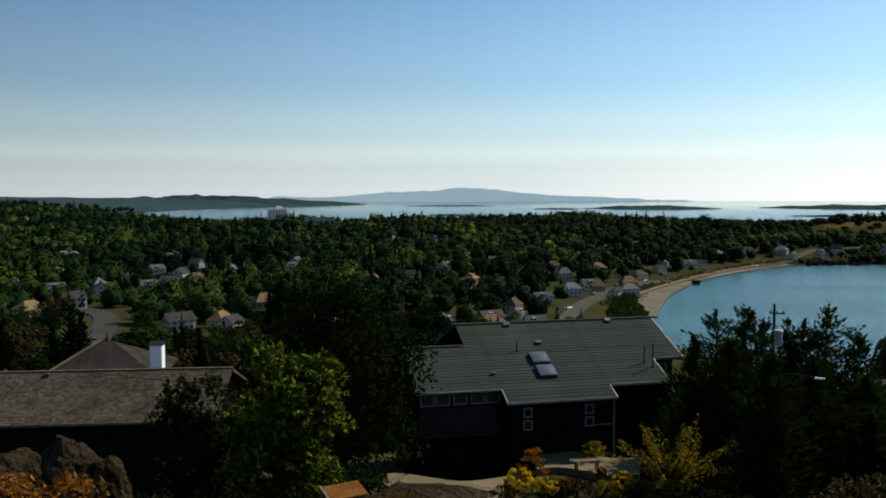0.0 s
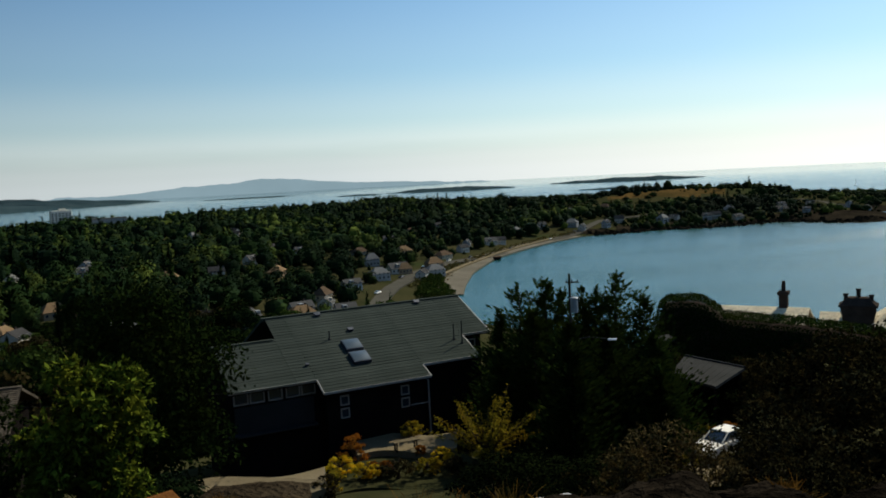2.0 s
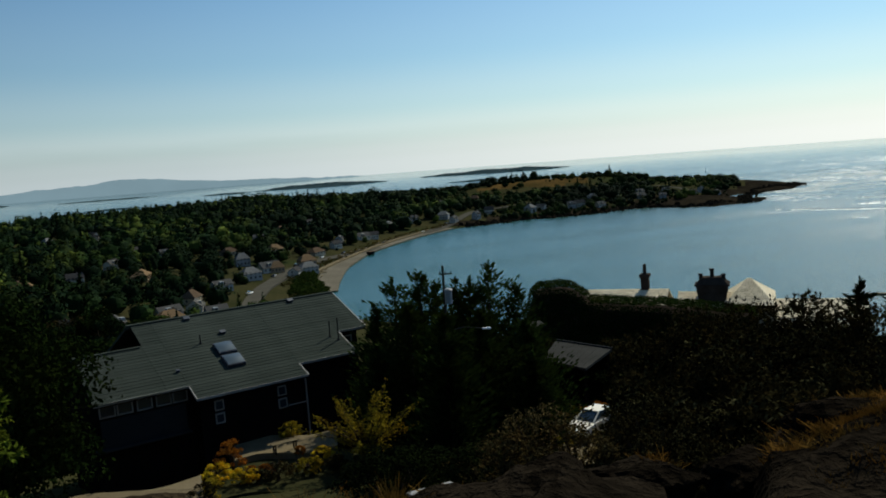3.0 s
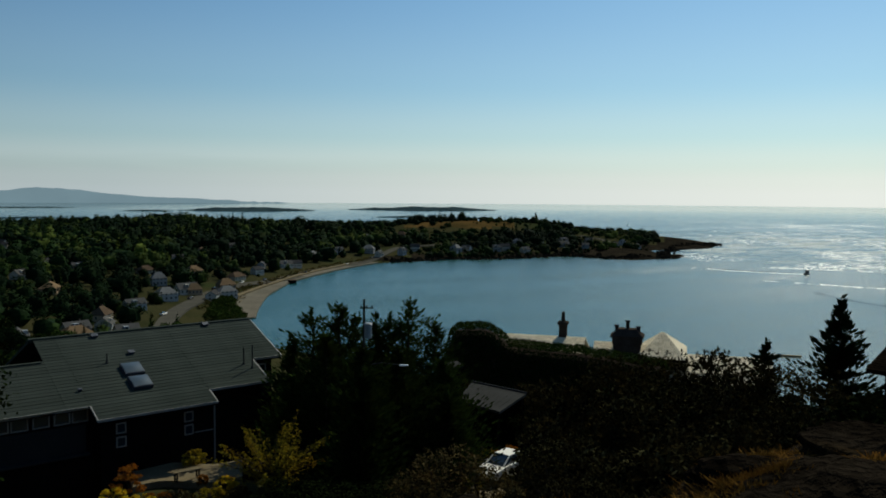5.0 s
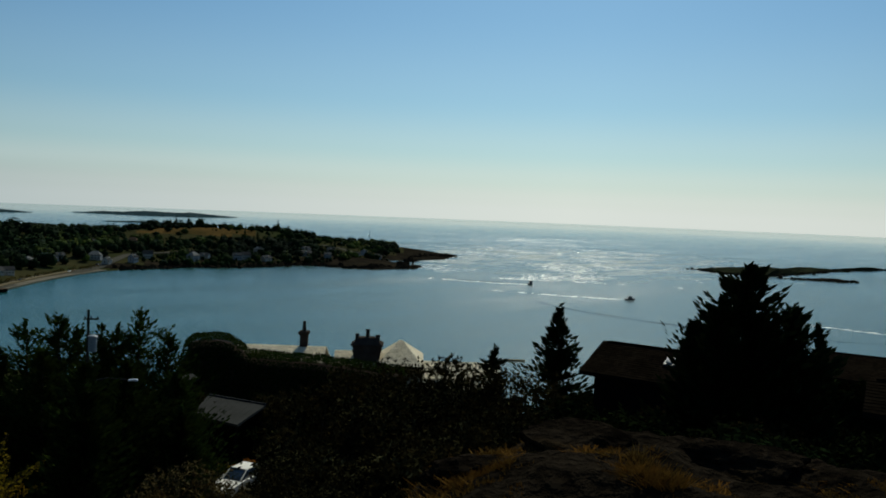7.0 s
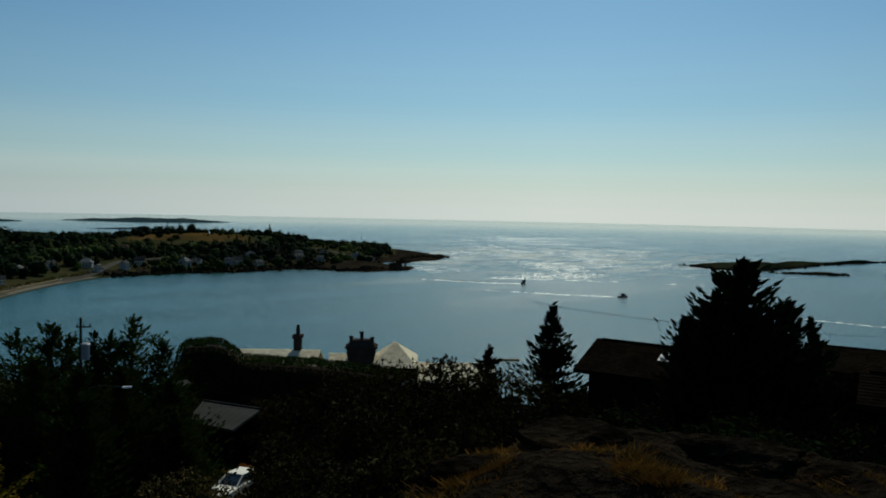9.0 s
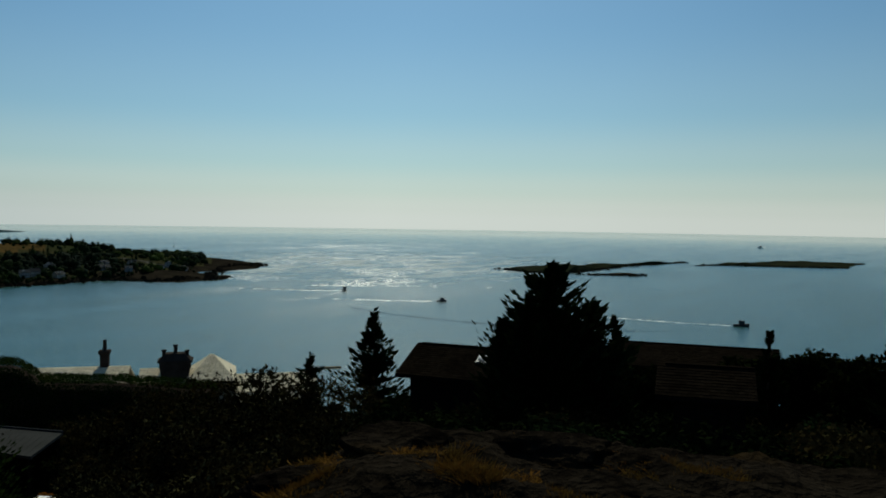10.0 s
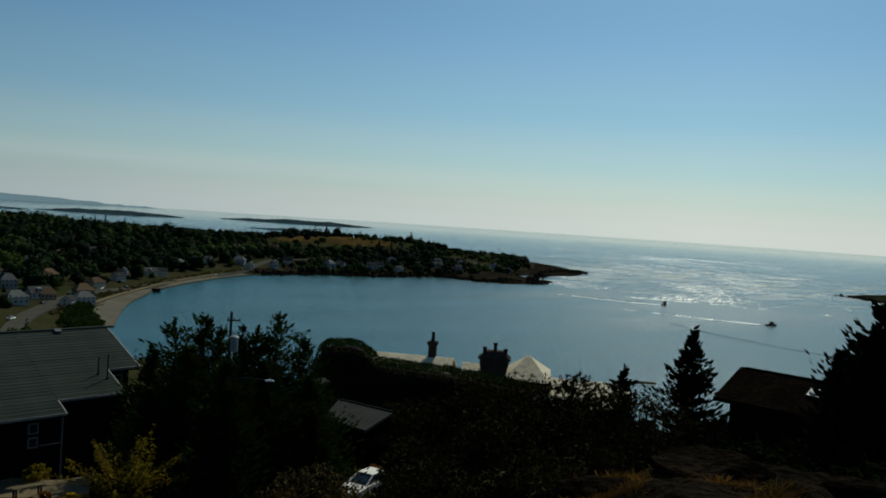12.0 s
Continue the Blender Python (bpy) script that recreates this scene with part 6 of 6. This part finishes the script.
# ---- carport, parked car, pole ----
def carport():
    c = thing("carport", None, "carport with a flat grey metal roof", "carport")
    a, b, d, e = Vector((24.9, 44.5, 48.4)), Vector((26.3, 40.5, 48.4)), Vector((22.8, 37.7, 48.4)), Vector((22.0, 41.0, 48.4))
    ring = [a, b, d, e]
    part("roof", slab([tuple(p) for p in (e, d, b, a)], 0.14), METAL_ROOF, c)
    bm = bmesh.new()
    plank_between(bm, a + Vector((0, 0, 0.05)), b + Vector((0, 0, 0.05)), 0.12, 0.08)
    part("flashing", bm, GREY_PANEL, c)
    for k in range(1, 9):
        bm = bmesh.new()
        plank_between(bm, e.lerp(d, k / 9) + Vector((0, 0, 0.006)), a.lerp(b, k / 9) + Vector((0, 0, 0.006)), 0.025, 0.014)
        part("seam", bm, METAL_ROOF, c)
    mid = (a + b + d + e) / 4
    for p in ring:
        q = p.lerp(mid, 0.12)
        bm = bmesh.new()
        box(bm, (q.x, q.y, 45.6), (0.16, 0.16, 5.4))
        part("post", bm, DARK_WALL, c)
    part("back_wall", slab([tuple(a.lerp(mid, 0.1) - Vector((0, 0, 0.15))), tuple(b.lerp(mid, 0.1) - Vector((0, 0, 0.15))), tuple(b.lerp(mid, 0.14) - Vector((0, 0, 0.15))), tuple(a.lerp(mid, 0.14) - Vector((0, 0, 0.15)))], 5.0), DARK_WALL, c)
    s = thing("shed", None, "small shed with a grey metal roof", "shed")
    x, y = polar(27.9, 47)
    part("roof", slab([(x - 0.5, y - 0.2, 50.2), (x + 0.4, y - 0.5, 50.3), (x + 0.6, y + 0.6, 50.35), (x - 0.4, y + 0.8, 50.25)], 0.1), METAL_ROOF, s)
    part("wall", boxed(((x, y + 0.1, 47.5), (0.6, 0.7, 5.4))), DARK_WALL, s)


carport()


def patch(name, az0, az1, r0, r1, z, material, label, category, wavy=0.0):
    """A paved or planted patch, level across, with a skirt into the slope."""
    v, f, na, nr = [], [], 14, 6
    for k in range(nr + 1):
        for i in range(na + 1):
            t = i / na
            r = r0 + (r1 - r0) * k / nr + wavy * math.sin(7 * t + k)
            v.append((*polar(az0 + (az1 - az0) * t, r), z + 0.03 * math.sin(5 * t + k)))
    for k in range(nr):
        for i in range(na):
            o = k * (na + 1) + i
            f.append((o, o + 1, o + na + 2, o + na + 1))
    rim = [i for i in range(na + 1)] + [k * (na + 1) + na for k in range(1, nr + 1)] + [nr * (na + 1) + i for i in range(na - 1, -1, -1)] + [k * (na + 1) for k in range(nr - 1, 0, -1)]
    o = len(v)
    v += [(v[i][0], v[i][1], v[i][2] - 3) for i in rim]
    n = len(rim)
    f += [(rim[i], o + i, o + (i + 1) % n, rim[(i + 1) % n]) for i in range(n)]
    return tagged(mesh_object(name, v, f, material), label, category, kind="structure")


patch("driveway", 28.0, 36.5, 34.5, 44.2, 45.62, CONCRETE, "pale concrete driveway with a parked car", "driveway")
patch("pavement", -6.6, 4.2, 32.6, 35.3, 47.7, CONCRETE, "pale concrete drive before the dark house", "driveway", 0.5)
patch("garden_path", 6.5, 13.5, 38.4, 41.0, 47.05, CONCRETE, "pale garden path beside the dark house", "path", 0.35)
patch("flower_bed", 4.6, 14.5, 34.5, 38.6, 46.75, GROUND, "planted garden terrace below the dark house", "flower bed", 0.4)


def parked_car():
    c = thing("car", pose(*polar(31.5, 42.0), 45.66, 0, 0, 204), "white parked car with dark windows", "car")

    def loft(sections, width_at):
        bm = bmesh.new()
        rings = []
        for x, z0, z1, w in sections:
            rings.append([bm.verts.new(q) for q in ((x, -w, z0), (x, -w * 1.02, (z0 + z1) / 2), (x, -w * width_at, z1), (x, w * width_at, z1), (x, w * 1.02, (z0 + z1) / 2), (x, w, z0))])
        for a, b in zip(rings, rings[1:]):
            for i in range(6):
                j = (i + 1) % 6
                bm.faces.new((a[i], a[j], b[j], b[i]))
        bm.faces.new(rings[0])
        bm.faces.new(rings[-1][::-1])
        bmesh.ops.recalc_face_normals(bm, faces=bm.faces)
        return bm

    body = part("body", loft([(-2.15, 0.4, 0.8, 0.7), (-2.05, 0.28, 0.92, 0.82), (-0.9, 0.22, 0.95, 0.86), (0.8, 0.22, 0.93, 0.86), (1.7, 0.25, 0.8, 0.82), (2.12, 0.35, 0.66, 0.68)], 0.94), CAR_PAINT, c, smooth=False)
    part("cabin", loft([(-1.75, 0.9, 0.96, 0.74), (-1.05, 0.9, 1.38, 0.7), (0.15, 0.9, 1.42, 0.68), (0.95, 0.9, 0.95, 0.72)], 0.8), GLASS, c, "dark glazed cabin")
    part("roof", boxed(((-0.42, 0, 1.41), (1.35, 1.14, 0.06)), bevel=0.025), CAR_PAINT, c)
    for s in (-1, 1):
        bm = bmesh.new()
        plank_between(bm, (0.98, s * 0.66, 0.95), (0.2, s * 0.56, 1.42), 0.07, 0.05)
        part("pillar", bm, CAR_PAINT, c)
        part("headlight", boxed(((2.06, s * 0.5, 0.62), (0.1, 0.3, 0.14)), bevel=0.02), SKYLIGHT_GLASS, body)
        part("mirror", boxed(((0.62, s * 0.93, 0.98), (0.12, 0.2, 0.12)), bevel=0.03), CAR_PAINT, body)
        for x in (-1.3, 1.35):
            bm = bmesh.new()
            tube(bm, (x, s * 0.68, 0.31), (x, s * 0.88, 0.31), 0.31, 0.31, 18)
            w = part("wheel", bm, RUBBER, c)
            bm = bmesh.new()
            tube(bm, (x, s * 0.86, 0.31), (x, s * 0.9, 0.31), 0.19, 0.17, 12)
            part("rim", bm, METAL_ROOF, w)
    c.scale = (0.8, 0.8, 0.8)


parked_car()


CAN_GREY = surface("grey_transformer_paint", (0.17, 0.19, 0.2), (0.23, 0.25, 0.26), 1.0, 9, 0.5, bump=0.05)


def utility_pole():
    x, y = polar(21.75, 38.5)
    g = ground_z(x, y)
    p = thing("utility_pole", pose(x, y, g, 0, 0, -25), "grey wooden utility pole with a transformer and lamp", "utility pole")
    top = EYE - 38.5 * math.tan(radians(7.25)) - g
    bm = bmesh.new()
    tube(bm, (0, 0, -0.5), (0, 0, top), 0.11, 0.055, 10)
    part("pole", bm, WOOD_POLE, p)
    part("crossarm", boxed(((0.12, 0, top - 0.4), (0.62, 0.06, 0.06)), bevel=0.01), WOOD_POLE, p)
    for k in (-0.13, 0.12, 0.37):
        bm = bmesh.new()
        tube(bm, (k, 0, top - 0.38), (k, 0, top - 0.26), 0.035, 0.02, 8)
        part("insulator", bm, GREY_PANEL, p)
    bm = bmesh.new()
    tube(bm, (0.2, -0.28, top - 1.75), (0.2, -0.28, top - 1.1), 0.17, 0.17, 14)
    tube(bm, (0.2, -0.28, top - 1.1), (0.2, -0.28, top - 1.05), 0.21, 0.15, 14)
    part("transformer", bm, CAN_GREY, p, "pale grey transformer can")
    arm = bmesh.new()
    tube(arm, (0, 0, top - 3.1), (0.8, -0.3, top - 2.9), 0.03, 0.03, 6)
    tube(arm, (0.8, -0.3, top - 2.9), (1.6, -0.5, top - 2.95), 0.03, 0.03, 6)
    part("lamp_arm", arm, METAL_ROOF, p)
    part("lamp_head", boxed(((1.85, -0.55, top - 2.97), (0.4, 0.14, 0.08)), bevel=0.03), WHITE_METAL, p, "white street lamp head")


utility_pole()


# ---- garden plants ----
def garden_bush(az, d, z, r, h, seed, material, label, leaves=1700, size=0.045):
    broadleaf("bush", seed, r, h, 0.05, 34, leaves, size, material, label, "bush", place(az, d, z), tight=0.5, even=1.2)


for az, d, z, r, h, seed, m, label in ((5.2, 36.5, 46.75, 0.75, 0.95, 81, LEAF_GOLD, "bright yellow garden bush"), (7.0, 36.0, 46.75, 0.7, 0.7, 82, LEAF_GOLD, "low yellow garden bush"),
                                       (6.2, 37.8, 46.75, 0.85, 1.5, 83, LEAF_ORANGE, "orange-leaved bush in the garden"), (8.0, 36.2, 46.75, 0.8, 0.6, 84, LEAF_ORANGE, "low orange garden bush"),
                                       (10.35, 40.4, 47.05, 0.65, 0.8, 85, LEAF_YELLOW, "rounded yellow-green bush by the house"), (12.4, 37.4, 46.75, 0.55, 0.65, 86, LEAF_GOLD, "small golden garden bush"),
                                       (9.2, 35.8, 46.75, 0.9, 0.7, 87, LEAF_OAK, "dull green low garden bush"), (11.2, 36.2, 46.75, 0.85, 0.6, 88, LEAF_YELLOW, "low yellow-green garden bush"),
                                       (10.9, 38.2, 46.9, 0.3, 0.4, 89, LEAF_ORANGE, "small orange plant on the path"), (13.4, 36.0, 46.75, 0.7, 0.6, 90, LEAF_OAK, "dull green low garden bush"),
                                       (4.3, 33.4, 46.9, 0.75, 1.1, 98, LEAF_OAK, "dull green bush at the edge of the drive"), (4.7, 34.6, 46.8, 0.6, 0.95, 99, LEAF_YELLOW, "yellow-green bush at the edge of the drive")):
    garden_bush(az, d, z, r, h, seed, m, label)
for az, d, z, r, h, seed, m in ((28.9, 42.6, 45.8, 0.75, 1.0, 91, LEAF_MID), (30.2, 43.2, 45.8, 0.6, 0.8, 92, LEAF_YELLOW), (31.8, 43.2, 45.8, 0.8, 1.0, 93, LEAF_ORANGE), (28.4, 40.6, 45.8, 0.8, 0.9, 94, LEAF_OAK), (33.2, 42.6, 45.8, 0.6, 0.8, 95, LEAF_MID), (29.2, 39.0, 45.8, 0.6, 0.6, 96, LEAF_YELLOW)):
    garden_bush(az, d, z, r, h, seed, m, "mixed dry garden bush by the driveway")


# ---- rocks and dry grass of the knoll ----
def boulder(az, d, z, size, seed, label="lichened grey boulder on the knoll", material=None):
    bm = bmesh.new()
    bmesh.ops.create_icosphere(bm, subdivisions=4, radius=1.0)
    cut = np.random.RandomState(seed)
    planes = [(Vector(cut.normal(size=3)).normalized(), cut.uniform(0.55, 0.9)) for _ in range(16)]
    for q in bm.verts:
        p = q.co.copy()
        q.co *= min([1.0] + [d / max(1e-3, p.dot(w)) for w, d in planes if p.dot(w) > d])
        q.co *= 1 + 0.16 * noise.noise(p * 1.3 + Vector((seed, 0, 0))) + 0.1 * noise.noise(p * 3.1 + Vector((0, seed, 0))) + 0.06 * noise.noise(p * 7.0)
        q.co.z = max(q.co.z, -0.7)
    bmesh.ops.transform(bm, matrix=Matrix.Diagonal((*size, 1)), verts=bm.verts)
    me = bpy.data.meshes.new("boulder")
    bm.to_mesh(me)
    bm.free()
    me.materials.append(material or GRANITE)
    ob = new("boulder", me)
    ob.matrix_world = place(az, d, z, seed * 37 % 360)
    tagged(ob, label, "boulder")


for row in ((-1.5, 8.6, 56.66, (1.0, 0.7, 0.3), 1), (-5.5, 9.2, 56.2, (0.8, 0.6, 0.28), 2), (3.5, 9.2, 56.1, (0.7, 0.5, 0.25), 3), (-24.2, 12.7, 56.0, (0.62, 0.6, 0.62), 4), (-22.6, 12.6, 55.7, (0.35, 0.4, 0.6), 5),
            (-28.0, 13.5, 55.7, (0.7, 0.6, 0.6), 6), (55, 8.6, 57.6, (0.9, 0.6, 0.26), 7), (65, 8.8, 57.55, (0.8, 0.5, 0.2), 8), (74, 9.2, 57.35, (0.8, 0.6, 0.2), 9), (42.5, 7.6, 57.05, (0.6, 0.5, 0.3), 10),
            (28.0, 6.2, 57.4, (0.9, 0.4, 0.2), 11), (23.0, 6.4, 57.2, (0.6, 0.35, 0.16), 12), (34.0, 6.8, 57.2, (0.7, 0.5, 0.25), 13), (47.5, 8.2, 57.3, (0.7, 0.6, 0.3), 14), (60, 7.2, 57.6, (0.7, 0.5, 0.18), 15), (69, 7.0, 57.7, (0.8, 0.5, 0.16), 16)):
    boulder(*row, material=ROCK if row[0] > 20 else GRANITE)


def grass_tuft(az, d, seed, spread, blades, tall, material=None, label="tuft of dry golden grass on the rock"):
    rng = np.random.RandomState(seed)
    x, y = polar(az, d)
    v = []
    for _ in range(blades):
        a, s = rng.rand() * 6.283, spread * math.sqrt(rng.rand())
        bx, by = s * math.cos(a), s * math.sin(a)
        lx, ly = rng.normal() * 0.1, rng.normal() * 0.1
        h, w = tall * (0.5 + 0.7 * rng.rand()), 0.006 + 0.006 * rng.rand()
        c, q = math.cos(a * 3), math.sin(a * 3)
        gz = ground_z(x + bx, y + by) + rock_relief(x + bx, y + by)
        v += [(bx - w * c, by - w * q, gz - 0.03), (bx + w * c, by + w * q, gz - 0.03), (bx + lx + w * 0.3 * c, by + ly + w * 0.3 * q, gz + h), (bx + lx - w * 0.3 * c, by + ly - w * 0.3 * q, gz + h)]
    ob = fast_mesh("grass_tuft", np.array(v), np.arange(len(v)), 4, material or DRY_GRASS)
    ob.location = (x, y, 0)
    tagged(ob, label, "grass", "dry grass tufts")


for k, (az, d, s, n, t) in enumerate(((59.5, 7.0, 0.3, 700, 0.22), (47.8, 8.3, 0.5, 600, 0.12), (52, 8.8, 0.3, 250, 0.1), (64, 7.6, 0.3, 250, 0.1), (70, 8.2, 0.3, 200, 0.08), (41, 7.8, 0.6, 450, 0.12),
                                      (37.5, 7.2, 0.4, 400, 0.22), (19.0, 7.2, 0.4, 350, 0.22), (16.0, 7.4, 0.4, 350, 0.25), (56, 7.6, 0.25, 200, 0.1), (67, 9.0, 0.3, 200, 0.1), (-9.5, 9.6, 0.4, 400, 0.22), (45, 7.4, 0.4, 400, 0.2))):
    grass_tuft(az, d, 500 + k, s, n, t * 0.24)


def grass_mats():
    """Short dry grass and moss in patches over the rock."""
    rng = np.random.RandomState(520)
    out = []
    for az0, az1, r0, r1, tries, cut, tall in ((43, 78, 5.2, 9.6, 60000, 0.28, 0.026), (10.5, 17.5, 6.4, 8.6, 6000, 0.0, 0.12), (42.0, 50, 7.4, 9.3, 12000, 0.1, 0.035), (-10, 5, 7.6, 9.2, 6000, 0.3, 0.04), (41.6, 44.2, 6.8, 8.0, 2500, -0.1, 0.06), (58, 61.5, 6.6, 7.6, 3000, -0.2, 0.07), (46, 52, 8.2, 9.2, 4000, -0.1, 0.04)):
        az, r = np.radians(rng.uniform(az0, az1, tries)), rng.uniform(r0, r1, tries)
        x, y = r * np.sin(az), r * np.cos(az)
        patchy = np.array([noise.noise(Vector((p * 0.75, q * 0.75, 6))) + 0.5 * noise.noise(Vector((p * 2.6, q * 2.6, 2))) for p, q in zip(x, y)])
        ok = patchy > cut + 0.25 * rng.rand(tries) - 0.1
        x, y = x[ok], y[ok]
        n = len(x)
        z = land_height(x, y) + np.array([rock_relief(p, q) for p, q in zip(x, y)])
        a, h, w = rng.rand(n) * 6.283, tall * rng.uniform(0.4, 1.7, n), rng.uniform(0.003, 0.007, n)
        lx, ly, c, q = rng.normal(size=n) * h, rng.normal(size=n) * h, w * np.cos(a), w * np.sin(a)
        ring = [(x - c, y - q, z - 0.03), (x + c, y + q, z - 0.03), (x + lx + 0.3 * c, y + ly + 0.3 * q, z + h), (x + lx - 0.3 * c, y + ly - 0.3 * q, z + h)]
        out.append(np.stack([np.stack(p, -1) for p in ring], 1).reshape(-1, 3))
    v = np.concatenate(out)
    tagged(fast_mesh("dry_grass", v, np.arange(len(v)), 4, DRY_GRASS), "short dry golden grass in patches on the rock", "grass", kind="stuff")


grass_mats()
broadleaf("shrub", 96, 0.75, 1.0, 0.1, 22, 1200, 0.04, LEAF_ORANGE, "orange-brown dry shrub on the knoll", "shrub", place(-27.5, 11.2, 55.4))
broadleaf("shrub", 97, 0.6, 0.8, 0.1, 12, 700, 0.05, LEAF_ORANGE, "orange-brown dry shrub on the knoll", "shrub", place(-24.8, 11.4, 55.4))
pl = thing("board", pose(*polar(19.8, 8.2), 56.68, 0, 7, 20), "weathered pale board lying by the rock", "board")
part("plank", boxed(((0, 0, 0), (0.6, 0.1, 0.03)), bevel=0.006), TRIM, pl)


sheet = thing("panel", pose(*polar(-6.9, 9.6), 56.52, 14, 0, 30), "rust-brown sheet with a pale wooden edge", "panel")
RUST = surface("rusty_sheet", (0.1, 0.04, 0.012), (0.2, 0.085, 0.025), 3.0, 25, 0.8, bump=0.3)
part("sheet", boxed(((0, 0, 0), (0.46, 0.3, 0.012)), bevel=0.003), RUST, sheet)
part("edging", boxed(((-0.25, 0, 0.004), (0.035, 0.32, 0.03)), bevel=0.005), CONCRETE, sheet, "pale wooden edge strip")


def garden_bench():
    """A small wooden bench on the garden path."""
    b = thing("bench", pose(*polar(9.9, 38.6), 47.08, 0, 0, 10), "small weathered wooden garden bench on the path", "bench")
    for y in (-0.14, 0.0, 0.14):
        part("seat_slat", boxed(((0, y, 0.44), (1.3, 0.12, 0.04)), bevel=0.008), CONCRETE, b)
    for x in (-0.5, 0.5):
        for y in (-0.15, 0.15):
            part("leg", boxed(((x, y, 0.2), (0.07, 0.07, 0.44)), bevel=0.008), WOOD_POLE, b)
        part("brace", boxed(((x, 0, 0.38), (0.06, 0.36, 0.06)), bevel=0.008), WOOD_POLE, b)


garden_bench()


# ---- on the beach and shore road ----
def beach_things():
    rng = np.random.RandomState(9)
    for k in range(38):
        i = rng.randint(len(BEACH) - 1)
        t = rng.rand()
        x = BEACH[i][0] + (BEACH[i + 1][0] - BEACH[i][0]) * t - 6 + rng.rand() * 3
        y = BEACH[i][1] + (BEACH[i + 1][1] - BEACH[i][1]) * t + 4
        bm = bmesh.new()
        tube(bm, (-rng.uniform(1.5, 4), 0, 0), (rng.uniform(1.5, 4), 0, 0), 0.4, 0.3, 8)
        me = bpy.data.meshes.new("driftwood_log")
        bm.to_mesh(me)
        bm.free()
        me.materials.append(CONCRETE)
        ob = new("driftwood_log", me)
        ob.matrix_world = pose(x, y, ground_z(x, y) + 0.45, 0, 0, 60 + rng.normal() * 25)
        tagged(ob, "bleached driftwood log on the beach", "log", "driftwood logs")
    x, y = polar(16.9, 560)
    h = thing("beach_hut", pose(x, y, ground_z(x, y), 0, 0, 30), "small dark hut above the beach", "hut")
    part("wall", boxed(((0, 0, 0.9), (4.6, 3.2, 3.0)), bevel=0.05), DARK_WALL, h)
    part("roof", boxed(((0, 0, 2.5), (5.2, 3.8, 0.3)), bevel=0.08), ROOFS[3], h)
    for k, (i, t) in enumerate(((1, 0.3), (2, 0.6), (3, 0.4), (4, 0.2), (4, 0.7), (5, 0.5), (6, 0.3), (6, 0.8))):
        x = ROAD[i][0] + (ROAD[i + 1][0] - ROAD[i][0]) * t - 3
        y = ROAD[i][1] + (ROAD[i + 1][1] - ROAD[i][1]) * t + 2
        c = thing("car", pose(x, y, ground_z(x, y) + 0.3, 0, 0, 52), "small parked car on the shore road", "car", "cars on the shore road")
        part("body", boxed(((0, 0, 0.6), (4.3, 1.75, 0.6)), bevel=0.12), (CAR_PAINT, HULL_DARK, GREY_PANEL)[k % 3], c)
        part("cabin", boxed(((-0.2, 0, 1.1), (2.2, 1.5, 0.55)), bevel=0.18), GLASS, c)


beach_things()


def shore_rocks(line, label, many=1.5):
    """Broken rock along the foot of the point."""
    rng = np.random.RandomState(44)
    v, f = [], []
    for (ax, ay), (bx, by) in zip(line, line[1:]):
        for _ in range(int(math.hypot(bx - ax, by - ay) * many)):
            t, s = rng.rand(), rng.uniform(1.0, 3.6)
            x, y = ax + (bx - ax) * t + rng.normal() * 3.5, ay + (by - ay) * t + 3 + rng.normal() * 4
            z = max(0.0, ground_z(x, y))
            o = len(v)
            ring = [(x + s * math.cos(q) * rng.uniform(0.6, 1.2), y + s * math.sin(q) * rng.uniform(0.6, 1.2)) for q in np.linspace(0, 5.5, 7)]
            v += [(p, q, z - 1.0) for p, q in ring] + [(p * 0.5 + x * 0.5, q * 0.5 + y * 0.5, z + s * rng.uniform(0.2, 0.75)) for p, q in ring]
            f += [(o + i, o + (i + 1) % 7, o + 7 + (i + 1) % 7, o + 7 + i) for i in range(7)] + [tuple(o + 7 + i for i in range(7))]
    tagged(mesh_object("shore_rocks", v, f, SHORE_ROCK), label, "rocks", kind="stuff")


shore_rocks([(285, 664), (348, 671), (398, 655), (432, 660), (468, 666), (488, 648), (494, 616), (551, 601), (585, 650), (650, 702), (755, 739)], "dark broken rocks along the shore of the point")
shore_rocks([(905, 490), (872, 432), (878, 395), (960, 395), (1080, 400), (1200, 385), (1270, 372)], "dark broken rocks round the grassy islet", 1.0)
shore_rocks([(1215, 325), (1240, 270), (1255, 215), (1290, 150)], "dark broken rocks round the long islet", 1.0)
shore_rocks([(876, 372), (905, 318), (930, 322)], "dark rocks of the low shelf", 1.0)


def overhead_cable(a, b, sag, label):
    """A slack service cable between two points."""
    cable = thing("cable", None, label, "cable")
    bm = bmesh.new()
    pts = [Vector(a).lerp(Vector(b), k / 14) - Vector((0, 0, sag * math.sin(math.pi * k / 14))) for k in range(15)]
    side = (pts[-1] - pts[0]).cross(Vector((0, 0, 1))).normalized()
    rings = [[bm.verts.new(p + side * (0.012 * math.cos(k * 1.2566)) + Vector((0, 0, 0.012 * math.sin(k * 1.2566)))) for k in range(5)] for p in pts]
    for p, q in zip(rings, rings[1:]):
        for k in range(5):
            bm.faces.new((p[k], p[(k + 1) % 5], q[(k + 1) % 5], q[k]))
    bm.faces.new(rings[0][::-1])
    bm.faces.new(rings[-1])
    part("wire", bm, RUBBER, cable)


overhead_cable((*polar(-24.5, 37), 52.75), (*polar(2.8, 40.5), 50.1), 0.35, "thin black service cable slung between the houses")
